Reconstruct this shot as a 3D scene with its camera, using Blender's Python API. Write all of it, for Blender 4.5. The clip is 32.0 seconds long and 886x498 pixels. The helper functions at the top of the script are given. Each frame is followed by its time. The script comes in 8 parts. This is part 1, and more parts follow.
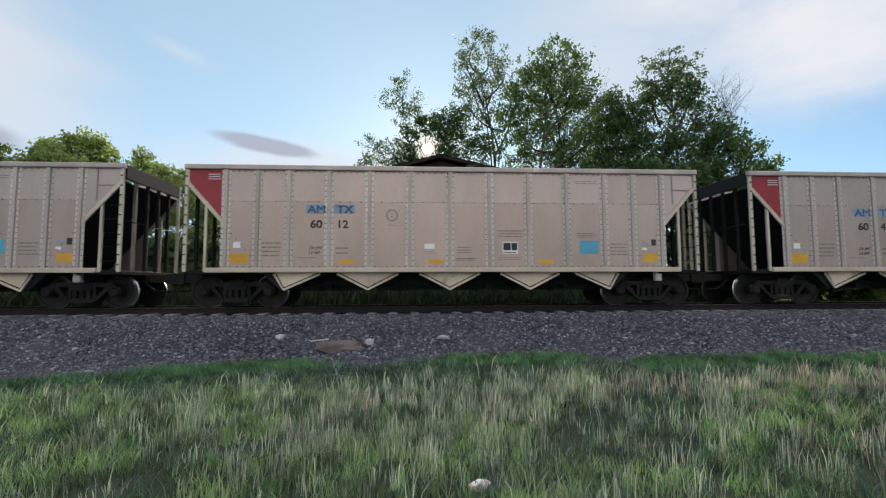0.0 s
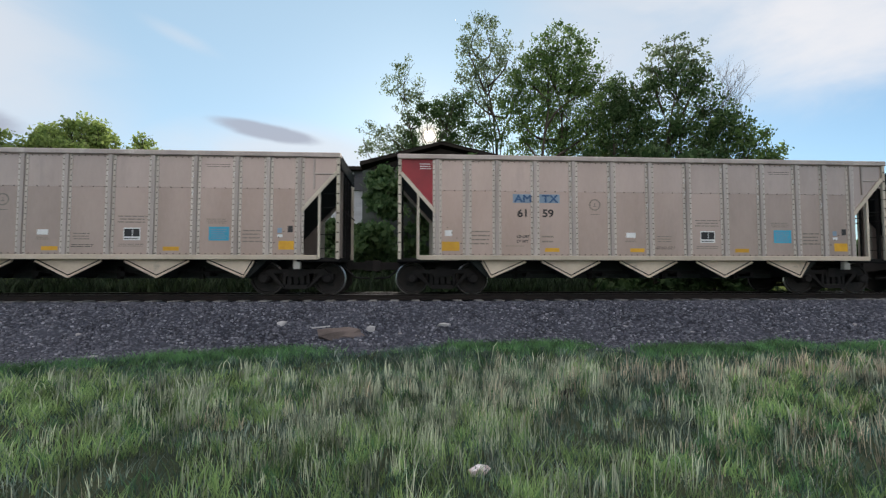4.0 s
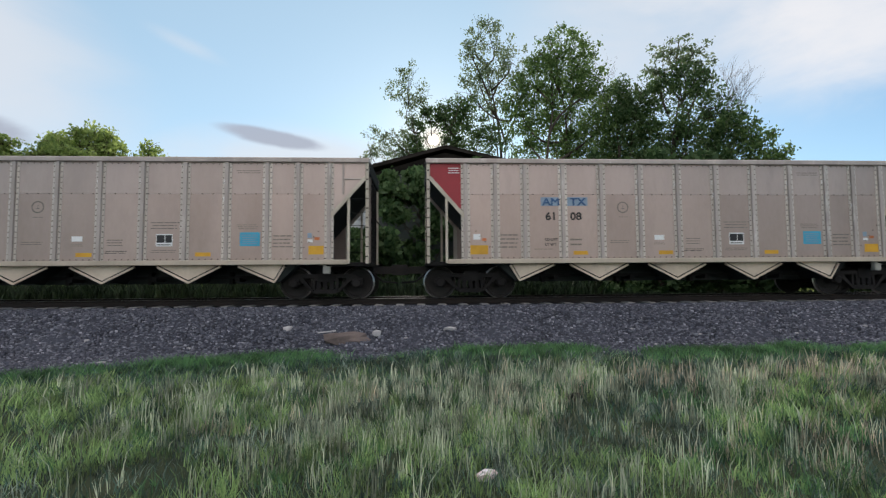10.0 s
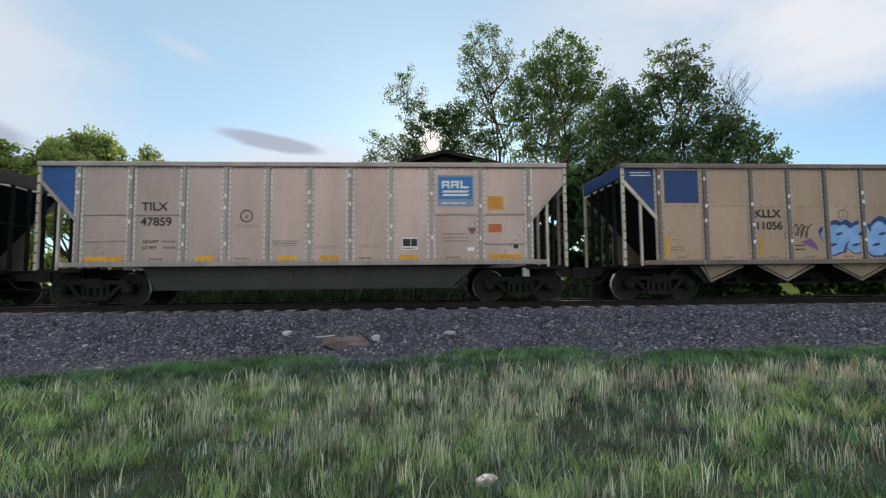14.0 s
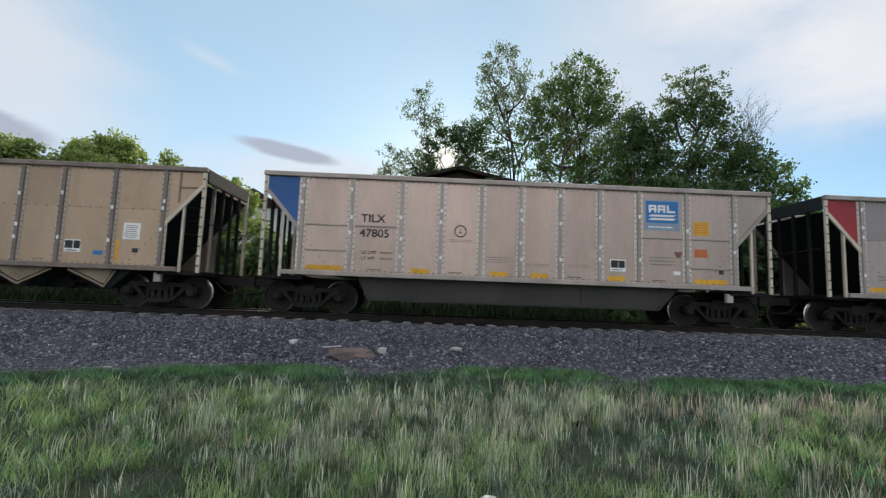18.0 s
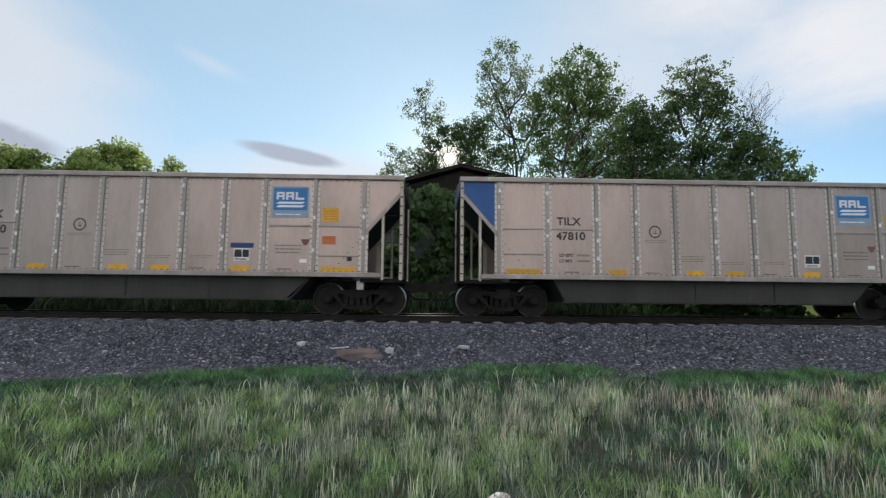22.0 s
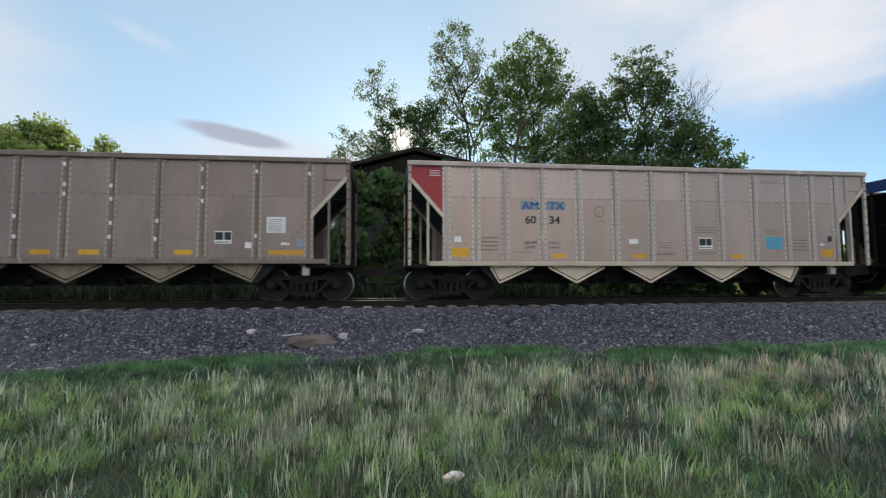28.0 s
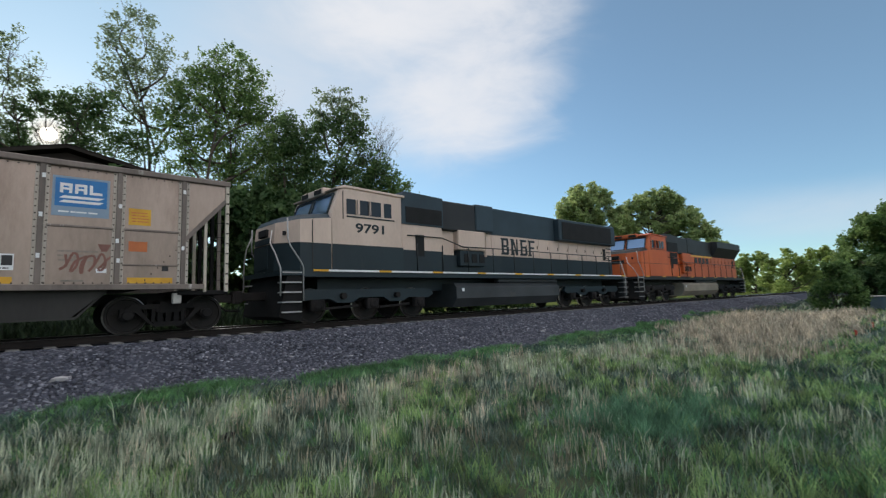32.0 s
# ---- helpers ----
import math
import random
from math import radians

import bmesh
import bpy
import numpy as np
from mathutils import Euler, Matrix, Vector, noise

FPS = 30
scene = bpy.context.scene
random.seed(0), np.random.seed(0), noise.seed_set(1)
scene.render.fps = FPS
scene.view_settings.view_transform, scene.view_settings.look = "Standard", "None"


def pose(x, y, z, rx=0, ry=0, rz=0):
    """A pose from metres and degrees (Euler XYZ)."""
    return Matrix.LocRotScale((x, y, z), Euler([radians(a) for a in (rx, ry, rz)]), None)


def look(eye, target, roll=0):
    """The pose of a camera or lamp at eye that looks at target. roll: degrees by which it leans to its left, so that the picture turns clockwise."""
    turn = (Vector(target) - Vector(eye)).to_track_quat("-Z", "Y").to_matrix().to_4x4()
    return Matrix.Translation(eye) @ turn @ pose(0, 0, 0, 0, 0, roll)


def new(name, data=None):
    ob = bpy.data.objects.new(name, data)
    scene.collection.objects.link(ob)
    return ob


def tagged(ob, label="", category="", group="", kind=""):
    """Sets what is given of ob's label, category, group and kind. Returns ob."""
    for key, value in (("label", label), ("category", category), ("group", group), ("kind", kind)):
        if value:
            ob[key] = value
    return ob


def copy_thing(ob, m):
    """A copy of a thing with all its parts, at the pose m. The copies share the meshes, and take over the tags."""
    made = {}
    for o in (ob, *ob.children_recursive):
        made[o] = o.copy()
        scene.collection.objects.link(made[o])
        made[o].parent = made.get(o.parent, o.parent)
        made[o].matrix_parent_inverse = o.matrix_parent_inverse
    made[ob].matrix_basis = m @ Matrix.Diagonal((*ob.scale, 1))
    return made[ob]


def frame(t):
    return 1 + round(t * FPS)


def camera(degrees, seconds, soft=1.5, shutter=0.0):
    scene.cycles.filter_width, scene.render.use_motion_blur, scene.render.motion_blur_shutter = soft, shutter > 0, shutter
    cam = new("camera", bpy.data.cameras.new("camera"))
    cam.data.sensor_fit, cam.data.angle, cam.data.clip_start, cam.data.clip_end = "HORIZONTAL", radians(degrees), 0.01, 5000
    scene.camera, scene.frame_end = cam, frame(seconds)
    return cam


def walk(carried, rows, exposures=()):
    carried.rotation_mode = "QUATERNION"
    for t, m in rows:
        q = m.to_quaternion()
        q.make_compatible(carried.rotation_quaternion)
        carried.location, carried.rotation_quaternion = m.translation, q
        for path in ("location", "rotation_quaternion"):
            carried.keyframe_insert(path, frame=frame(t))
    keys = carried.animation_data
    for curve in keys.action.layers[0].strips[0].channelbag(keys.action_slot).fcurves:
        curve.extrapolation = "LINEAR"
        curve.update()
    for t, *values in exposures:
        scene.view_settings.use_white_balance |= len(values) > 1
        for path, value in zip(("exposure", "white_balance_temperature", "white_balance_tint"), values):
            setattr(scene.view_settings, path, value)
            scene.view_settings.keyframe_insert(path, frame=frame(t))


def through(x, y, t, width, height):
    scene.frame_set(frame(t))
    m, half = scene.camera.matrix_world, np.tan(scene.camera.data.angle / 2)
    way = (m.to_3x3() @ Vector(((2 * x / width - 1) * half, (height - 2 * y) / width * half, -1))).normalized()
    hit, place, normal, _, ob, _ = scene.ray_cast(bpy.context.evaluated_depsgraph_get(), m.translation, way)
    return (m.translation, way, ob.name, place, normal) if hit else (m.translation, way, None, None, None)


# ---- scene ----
EXPOSURE = [(0.0, 0.04, 6600, 12), (28.0, 0.04, 6600, 12), (29.6, 0.0, 6420, 11), (32.0, -0.04, 6420, 11)]
# ---- camera ----
cam = camera(86.47, 32.0, soft=1.25, shutter=0.1)
# seconds, place, then yaw, pitch and lean in degrees
VIEW = [
    (0, 0, 0, 0.6, -3.70, 4.46, -0.21), (0.5, 0, 0, 0.6, -3.47, 4.26, -0.77), (1, 0, 0, 0.6, -3.04, 4.35, -0.60), (1.5, 0, 0, 0.6, -4.00, 4.48, -0.39),
    (2, 0, 0, 0.6, -4.88, 4.29, -0.42), (2.5, 0, 0, 0.6, -4.80, 3.90, -0.54), (3, 0, 0, 0.6, -3.84, 3.34, -0.50), (3.5, 0, 0, 0.6, -3.58, 2.99, 0.00),
    (5.5, 0, 0, 0.6, -3.51, 2.98, 0.02), (6, 0, 0, 0.6, -3.65, 2.79, -0.13), (6.5, 0, 0, 0.6, -3.99, 3.10, -0.07), (7, 0, 0, 0.6, -4.11, 3.32, -0.07),
    (7.5, 0, 0, 0.6, -3.47, 3.91, -0.28), (8, 0, 0, 0.6, -2.59, 4.50, -0.45), (8.5, 0, 0, 0.6, -1.84, 4.46, -0.32), (9, 0, 0, 0.6, -1.90, 4.45, -0.17),
    (9.5, 0, 0, 0.6, -2.63, 3.84, -0.15), (10, 0, 0, 0.6, -2.92, 3.45, -0.41), (10.5, 0, 0, 0.6, -3.34, 3.16, -0.33), (11, 0, 0, 0.6, -3.44, 3.15, -0.64),
    (11.5, 0, 0, 0.6, -4.17, 3.22, -0.79), (12, 0, 0, 0.6, -3.35, 2.98, -0.18), (12.5, 0, 0, 0.6, -1.46, 3.92, -0.28), (13, 0, 0, 0.6, -1.75, 4.45, -0.77),
    (13.5, 0, 0, 0.6, -2.86, 4.14, -0.72), (15.5, 0, 0, 0.6, -2.46, 3.84, 0.32), (16, 0, 0, 0.6, -1.71, 4.11, 0.81), (16.5, 0, 0, 0.6, -1.44, 4.63, 1.07),
    (17, 0, 0, 0.6, -1.42, 4.99, 1.25), (17.5, 0, 0, 0.6, -1.68, 5.46, 1.44), (18, 0, 0, 0.6, -1.72, 5.78, 2.11), (18.5, 0, 0, 0.6, -1.94, 5.41, 1.95),
    (19, 0, 0, 0.6, -2.00, 5.17, 1.54), (19.5, 0, 0, 0.6, -1.95, 4.96, 1.29), (20, 0, 0, 0.6, -1.61, 4.88, 1.13), (20.5, 0, 0, 0.6, -1.57, 5.21, 0.81),
    (21, 0, 0, 0.6, -1.03, 5.59, 0.68), (21.5, 0, 0, 0.6, -0.95, 5.78, 0.49), (22, 0, 0, 0.6, -1.15, 5.59, 0.61), (22.5, 0, 0, 0.6, -1.54, 5.19, 0.37),
    (23, 0, 0, 0.6, -2.10, 4.54, 0.01), (23.5, 0, 0, 0.6, -2.43, 3.97, -0.19), (24, 0, 0, 0.6, -1.65, 4.28, 0.29), (24.5, 0, 0, 0.6, -1.64, 4.75, 0.40),
    (25, 0, 0, 0.6, -2.80, 5.11, 0.30), (25.5, 0, 0, 0.6, -3.13, 4.97, -0.25), (27.5, 0, 0, 0.6, -3.31, 3.88, -0.31), (28, 0, 0, 0.6, -6.77, 3.70, -0.20),
    (28.5, 0, 0, 0.6, -18.18, 4.06, 0.05), (28.7, 0, 0, 0.6, -25.34, 3.99, -0.03), (29, 0, 0, 0.6, -36.17, 4.08, 0.33), (29.3, 0, 0, 0.6, -46.43, 4.12, 0.21),
    (29.5, 1.3, 0.8, 0.72, -52.59, 4.28, 0.48), (29.6, 1.3, 0.8, 0.72, -54.50, 4.19, -0.14), (30, 1.3, 0.8, 0.72, -57.95, 4.26, 0.05), (30.5, 1.3, 0.8, 0.72, -60.45, 4.13, -0.33),
    (31, 0.4, 0.25, 0.64, -60.60, 4.35, -0.77), (31.5, 0, 0, 0.6, -56.15, 5.06, -1.57), (32, 0, 0, 0.6, -42.48, 6.10, -1.92),
]


def aim(x, y, z, yaw, pitch, lean):
    a, b = radians(yaw), radians(pitch)
    way = Vector((-math.sin(a) * math.cos(b), math.cos(a) * math.cos(b), math.sin(b)))
    eye = Vector((x, y, z))
    return look(eye, eye + way, lean)


walk(cam, [(row[0], aim(*row[1:])) for row in VIEW], exposures=EXPOSURE)

# how far the train has run to the left, in metres
RUN = [(0, 6.25), (1, 16.93), (2, 27.59), (3, 38.31), (6, 70.32), (7, 80.99), (8, 91.67), (9, 102.35), (10, 113.06), (11, 123.78), (12, 134.47), (13, 145.20), (16, 177.39), (17, 188.10), (18, 198.87), (19, 209.67), (20, 220.39), (21, 231.15), (22, 241.97), (23, 252.74), (24, 263.52), (25, 274.35), (28, 306.86), (29, 317.71), (30, 328.50), (31, 339.30), (32, 350.11)]

# ---- light ----
SUN_AZ, SUN_EL = radians(1.85), radians(16.5)
sun_way = Vector((math.sin(SUN_AZ) * math.cos(SUN_EL), math.cos(SUN_AZ) * math.cos(SUN_EL), math.sin(SUN_EL)))
sun_lamp = new("sun", bpy.data.lights.new("sun", "SUN"))
sun_lamp.data.energy, sun_lamp.data.angle, sun_lamp.data.color = 4.2, radians(0.6), (1.0, 0.9, 0.76)
sun_lamp.matrix_world = look(sun_way * 100, (0, 0, 0))

world = bpy.data.worlds.new("sky")
scene.world = world
world.use_nodes = True
wn, wl = world.node_tree.nodes, world.node_tree.links


def wmath(op, a, b=None, c=None):
    n = wn.new("ShaderNodeMath")
    n.operation = op
    for i, v in enumerate((a, b, c)):
        if v is None:
            continue
        if isinstance(v, (int, float)):
            n.inputs[i].default_value = v
        else:
            wl.new(v, n.inputs[i])
    return n.outputs[0]


def wmix(f, a, b):
    n = wn.new("ShaderNodeMix")
    n.data_type = "RGBA"
    for socket, v in ((n.inputs[0], f), (n.inputs[6], a), (n.inputs[7], b)):
        if isinstance(v, (tuple, float, int)):
            socket.default_value = v
        else:
            wl.new(v, socket)
    return n.outputs[2]


def build_sky():
    sky = wn.new("ShaderNodeTexSky")
    sky.sky_type, sky.sun_disc = "NISHITA", False
    sky.sun_elevation, sky.sun_rotation = SUN_EL, SUN_AZ
    sky.air_density, sky.dust_density, sky.ozone_density, sky.altitude = 1.0, 0.7, 1.6, 1800
    coord = wn.new("ShaderNodeTexCoord")
    sep = wn.new("ShaderNodeSeparateXYZ")
    wl.new(coord.outputs["Generated"], sep.inputs[0])
    x, y, z = sep.outputs
    # azimuth from +y to the right, and height as a slope
    az = wmath("ARCTAN2", x, y)
    flat = wmath("SQRT", wmath("ADD", wmath("MULTIPLY", x, x), wmath("MULTIPLY", y, y)))
    el = wmath("ARCTAN2", z, flat)
    comb = wn.new("ShaderNodeCombineXYZ")
    wl.new(az, comb.inputs[0])
    wl.new(wmath("MULTIPLY", el, 2.4), comb.inputs[1])

    def fbm(scale, detail, rough, shift, dist=0.0):
        mp = wn.new("ShaderNodeMapping")
        mp.inputs["Location"].default_value = (shift, shift * 0.7, shift * 0.3)
        wl.new(comb.outputs[0], mp.inputs[0])
        n = wn.new("ShaderNodeTexNoise")
        n.inputs["Scale"].default_value, n.inputs["Detail"].default_value = scale, detail
        n.inputs["Roughness"].default_value, n.inputs["Distortion"].default_value = rough, dist
        wl.new(mp.outputs[0], n.inputs["Vector"])
        return n.outputs[0]

    def bump(a0, e0, wa, we, slant=0.0):
        """A soft round form about an azimuth and a height, in degrees."""
        da = wmath("DIVIDE", wmath("SUBTRACT", az, radians(a0)), radians(wa))
        de = wmath("SUBTRACT", el, radians(e0))
        de = wmath("DIVIDE", wmath("ADD", de, wmath("MULTIPLY", wmath("SUBTRACT", az, radians(a0)), slant)), radians(we))
        q = wmath("ADD", wmath("MULTIPLY", da, da), wmath("MULTIPLY", de, de))
        return wmath("EXPONENT", wmath("MULTIPLY", q, -1.0))

    def smooth_step(v, low, high):
        n = wn.new("ShaderNodeMapRange")
        n.interpolation_type = "SMOOTHSTEP"
        wl.new(v, n.inputs[0])
        n.inputs[1].default_value, n.inputs[2].default_value = low, high
        return n.outputs[0]

    soft = fbm(3.2, 6, 0.55, 3.1, 0.4)
    fine = fbm(9.0, 6, 0.6, 7.7, 0.3)

    def veil(form, low, high, grain):
        v = wmath("MULTIPLY", form, wmath("ADD", 0.55, wmath("MULTIPLY", grain, 0.9)))
        n = wn.new("ShaderNodeMapRange")
        n.interpolation_type = "SMOOTHSTEP"
        wl.new(v, n.inputs[0])
        n.inputs[1].default_value, n.inputs[2].default_value = low, high
        return n.outputs[0]

    warp = wmath("MULTIPLY", wmath("SUBTRACT", fbm(5.0, 5, 0.6, 1.7, 0.5), 0.5), 1.3)
    big = wmath("MAXIMUM", bump(46, 25, 15, 11, -0.15), bump(41, 36, 23, 15, 0.1))
    big = wmath("ADD", wmath("MAXIMUM", big, bump(72, 47, 30, 9)), wmath("MULTIPLY", warp, 0.35))
    thin = wmath("MAXIMUM", bump(-48, 22, 22, 12, 0.45), bump(-6, 40, 16, 8))
    thin = wmath("MAXIMUM", thin, wmath("MULTIPLY", bump(-26, 24.0, 5.5, 1.2, 0.25), 0.62))
    thin = wmath("MAXIMUM", thin, wmath("MULTIPLY", bump(88, 33, 26, 3.0, 0.1), 0.9))
    thin = wmath("MAXIMUM", thin, wmath("MULTIPLY", bump(84, 7.0, 30, 4.0, 0.06), 0.62))
    thin = wmath("MAXIMUM", thin, wmath("MULTIPLY", bump(-14, 13.0, 20, 4.5), 1.05))
    thin = wmath("MAXIMUM", thin, wmath("MULTIPLY", bump(26, 27, 20, 15), 0.85))
    dark = wmath("MAXIMUM", bump(-17.2, 15.9, 7.0, 1.15, 0.10), bump(-44, 13.5, 7, 2.0, 0.1))
    # unseen broken bright cloud, added overhead and to the north to light the near sides
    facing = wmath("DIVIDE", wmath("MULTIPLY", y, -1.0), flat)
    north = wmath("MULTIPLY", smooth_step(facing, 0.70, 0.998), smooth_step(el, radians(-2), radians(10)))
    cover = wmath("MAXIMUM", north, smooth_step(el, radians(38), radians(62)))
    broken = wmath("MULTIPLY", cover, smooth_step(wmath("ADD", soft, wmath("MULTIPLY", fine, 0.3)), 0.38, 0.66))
    haze = wmath("ADD", 0.15, wmath("MULTIPLY", smooth_step(wmath("ABSOLUTE", wmath("SUBTRACT", az, radians(-8))), radians(75), radians(18)), 0.36))
    blue = wn.new("ShaderNodeVectorMath")
    blue.operation = "MULTIPLY"
    blue.inputs[1].default_value = (1.10, 1.33, 1.36)
    wl.new(sky.outputs[0], blue.inputs[0])
    col = wmix(haze, blue.outputs[0], SKY_HAZE)
    col = wmix(wmath("MULTIPLY", veil(thin, 0.25, 1.0, soft), 0.75), col, CLOUD_THIN)
    col = wmix(wmath("MULTIPLY", veil(big, 0.32, 0.95, soft), 0.85), col, CLOUD_WHITE)
    col = wmix(wmath("MULTIPLY", broken, 0.9), col, CLOUD_FILL)
    col = wmix(wmath("MULTIPLY", veil(dark, 0.38, 0.78, fine), 0.9), col, CLOUD_GREY)
    # brighter air about the sun
    glow = bump(math.degrees(SUN_AZ), math.degrees(SUN_EL), 5, 4)
    col = wmix(wmath("MULTIPLY", glow, 0.4), col, CLOUD_GLOW)
    near_sun = bump(math.degrees(SUN_AZ), math.degrees(SUN_EL), 1.5, 1.5)
    col = wmix(wmath("MULTIPLY", near_sun, 0.6), col, SUN_RING)
    bg = wn["Background"]
    wl.new(col, bg.inputs[0])
    bg.inputs[1].default_value = SKY_STRENGTH


SKY_STRENGTH = 0.12
SKY_HAZE = (5.1, 6.9, 7.7, 1)
# Brightness of the added cloud behind the viewpoint that lights the train's near side.
CLOUD_FILL = (14.4, 13.8, 13.6, 1)
CLOUD_THIN = (6.2, 6.5, 6.9, 1)
CLOUD_WHITE = (7.4, 7.4, 7.5, 1)
CLOUD_GREY = (3.4, 3.8, 4.6, 1)
CLOUD_GLOW = (8.0, 7.2, 5.8, 1)
SUN_RING = (11.0, 9.0, 6.4, 1)
build_sky()


# ---- materials ----
def nodes_of(name):
    m = bpy.data.materials.new(name)
    m.use_nodes = True
    return m, m.node_tree.nodes, m.node_tree.links


def surface(name, light, dark, rough=0.7, metal=0.0, grain=8.0, stain=0.8, bump=0.2, vary=0.12, stretch=(1, 1, 1), grime=None, spec=0.35):
    """A weathered surface: broad stains between two colours, fine grain, per-object variation and relief."""
    m, n, l = nodes_of(name)
    bsdf = n["Principled BSDF"]
    bsdf.inputs["Metallic"].default_value = metal
    bsdf.inputs["Specular IOR Level"].default_value = spec
    co = n.new("ShaderNodeTexCoord")
    info = n.new("ShaderNodeObjectInfo")
    mp = n.new("ShaderNodeMapping")
    mp.inputs["Scale"].default_value = stretch
    l.new(co.outputs["Object"], mp.inputs[0])
    shift = n.new("ShaderNodeVectorMath")
    shift.operation = "ADD"
    l.new(mp.outputs[0], shift.inputs[0])
    mul = n.new("ShaderNodeMath")
    mul.operation = "MULTIPLY"
    mul.inputs[1].default_value = 37.0
    l.new(info.outputs["Random"], mul.inputs[0])
    l.new(mul.outputs[0], shift.inputs[1])
    broad = n.new("ShaderNodeTexNoise")
    broad.inputs["Scale"].default_value, broad.inputs["Detail"].default_value = stain, 5
    l.new(shift.outputs[0], broad.inputs["Vector"])
    fine = n.new("ShaderNodeTexNoise")
    fine.inputs["Scale"].default_value, fine.inputs["Detail"].default_value = grain, 6
    fine.inputs["Roughness"].default_value = 0.65
    l.new(shift.outputs[0], fine.inputs["Vector"])
    add = n.new("ShaderNodeMath")
    add.operation = "MULTIPLY_ADD"
    add.inputs[1].default_value = 0.45
    l.new(fine.outputs[0], add.inputs[0])
    l.new(broad.outputs[0], add.inputs[2])
    ramp = n.new("ShaderNodeValToRGB")
    ramp.color_ramp.elements[0].position, ramp.color_ramp.elements[0].color = 0.5, (*dark, 1)
    ramp.color_ramp.elements[1].position, ramp.color_ramp.elements[1].color = 0.9, (*light, 1)
    l.new(add.outputs[0], ramp.inputs[0])
    hsv = n.new("ShaderNodeHueSaturation")
    val = n.new("ShaderNodeMapRange")
    val.inputs[3].default_value, val.inputs[4].default_value = 1 - vary, 1 + vary
    l.new(info.outputs["Random"], val.inputs[0])
    l.new(val.outputs[0], hsv.inputs["Value"])
    l.new(ramp.outputs[0], hsv.inputs["Color"])
    out = hsv.outputs[0]
    if grime:
        sp = n.new("ShaderNodeTexNoise")
        sp.inputs["Scale"].default_value, sp.inputs["Detail"].default_value = grime[1], 8
        sp.inputs["Roughness"].default_value = 0.7
        l.new(shift.outputs[0], sp.inputs["Vector"])
        mr = n.new("ShaderNodeMapRange")
        mr.inputs[1].default_value, mr.inputs[2].default_value, mr.inputs[4].default_value = grime[2], grime[2] + 0.14, grime[3]
        l.new(sp.outputs[0], mr.inputs[0])
        mix = n.new("ShaderNodeMix")
        mix.data_type = "RGBA"
        l.new(mr.outputs[0], mix.inputs[0])
        l.new(out, mix.inputs[6])
        mix.inputs[7].default_value = (*grime[0], 1)
        out = mix.outputs[2]
    l.new(out, bsdf.inputs["Base Color"])
    rr = n.new("ShaderNodeMapRange")
    rr.inputs[3].default_value, rr.inputs[4].default_value = max(rough - 0.12, 0.05), min(rough + 0.12, 1)
    l.new(fine.outputs[0], rr.inputs[0])
    l.new(rr.outputs[0], bsdf.inputs["Roughness"])
    if bump:
        b = n.new("ShaderNodeBump")
        b.inputs["Strength"].default_value, b.inputs["Distance"].default_value = bump, 0.02
        l.new(fine.outputs[0], b.inputs["Height"])
        l.new(b.outputs[0], bsdf.inputs["Normal"])
    return m


def leafy(name, light, dark, through=0.45, rough=0.55):
    """Leaves and grass: colour by island, light passing through."""
    m, n, l = nodes_of(name)
    bsdf = n["Principled BSDF"]
    geo = n.new("ShaderNodeNewGeometry")
    ramp = n.new("ShaderNodeValToRGB")
    ramp.color_ramp.elements[0].color, ramp.color_ramp.elements[1].color = (*dark, 1), (*light, 1)
    l.new(geo.outputs["Random Per Island"], ramp.inputs[0])
    l.new(ramp.outputs[0], bsdf.inputs["Base Color"])
    bsdf.inputs["Roughness"].default_value = rough
    bsdf.inputs["Specular IOR Level"].default_value = 0.25
    tr = n.new("ShaderNodeBsdfTranslucent")
    l.new(ramp.outputs[0], tr.inputs["Color"])
    mix = n.new("ShaderNodeMixShader")
    mix.inputs[0].default_value = through
    l.new(bsdf.outputs[0], mix.inputs[1])
    l.new(tr.outputs[0], mix.inputs[2])
    l.new(mix.outputs[0], n["Material Output"].inputs["Surface"])
    return m


def glowing(name, colour, strength):
    m, n, l = nodes_of(name)
    e = n.new("ShaderNodeEmission")
    e.inputs[0].default_value, e.inputs[1].default_value = (*colour, 1), strength
    l.new(e.outputs[0], n["Material Output"].inputs["Surface"])
    return m


def glassy(name, colour, rough=0.08, spec=0.2):
    m, n, l = nodes_of(name)
    b = n["Principled BSDF"]
    b.inputs["Base Color"].default_value, b.inputs["Roughness"].default_value = (*colour, 1), rough
    b.inputs["Specular IOR Level"].default_value = spec
    return m


ALU_A = surface("beige_aluminium", (0.432, 0.334, 0.297), (0.342, 0.260, 0.227), 0.42, 0.5, 14, 0.7, 0.06, 0.05, (1, 1, 0.35), ((0.25, 0.21, 0.19), 1.5, 0.56, 0.28))
ALU_A2 = surface("pale_aluminium", (0.459, 0.366, 0.333), (0.376, 0.298, 0.266), 0.42, 0.5, 14, 0.8, 0.06, 0.05, (1, 1, 0.3), ((0.25, 0.21, 0.19), 1.5, 0.56, 0.28))
ALU_B = surface("silver_aluminium", (0.492, 0.398, 0.370), (0.373, 0.293, 0.270), 0.42, 0.7, 12, 0.8, 0.06, 0.05, (1, 1, 0.3), ((0.25, 0.21, 0.19), 1.5, 0.56, 0.28))
ALU_B2 = surface("dull_grey_aluminium", (0.321, 0.265, 0.254), (0.252, 0.204, 0.196), 0.42, 0.7, 12, 0.8, 0.06, 0.05)
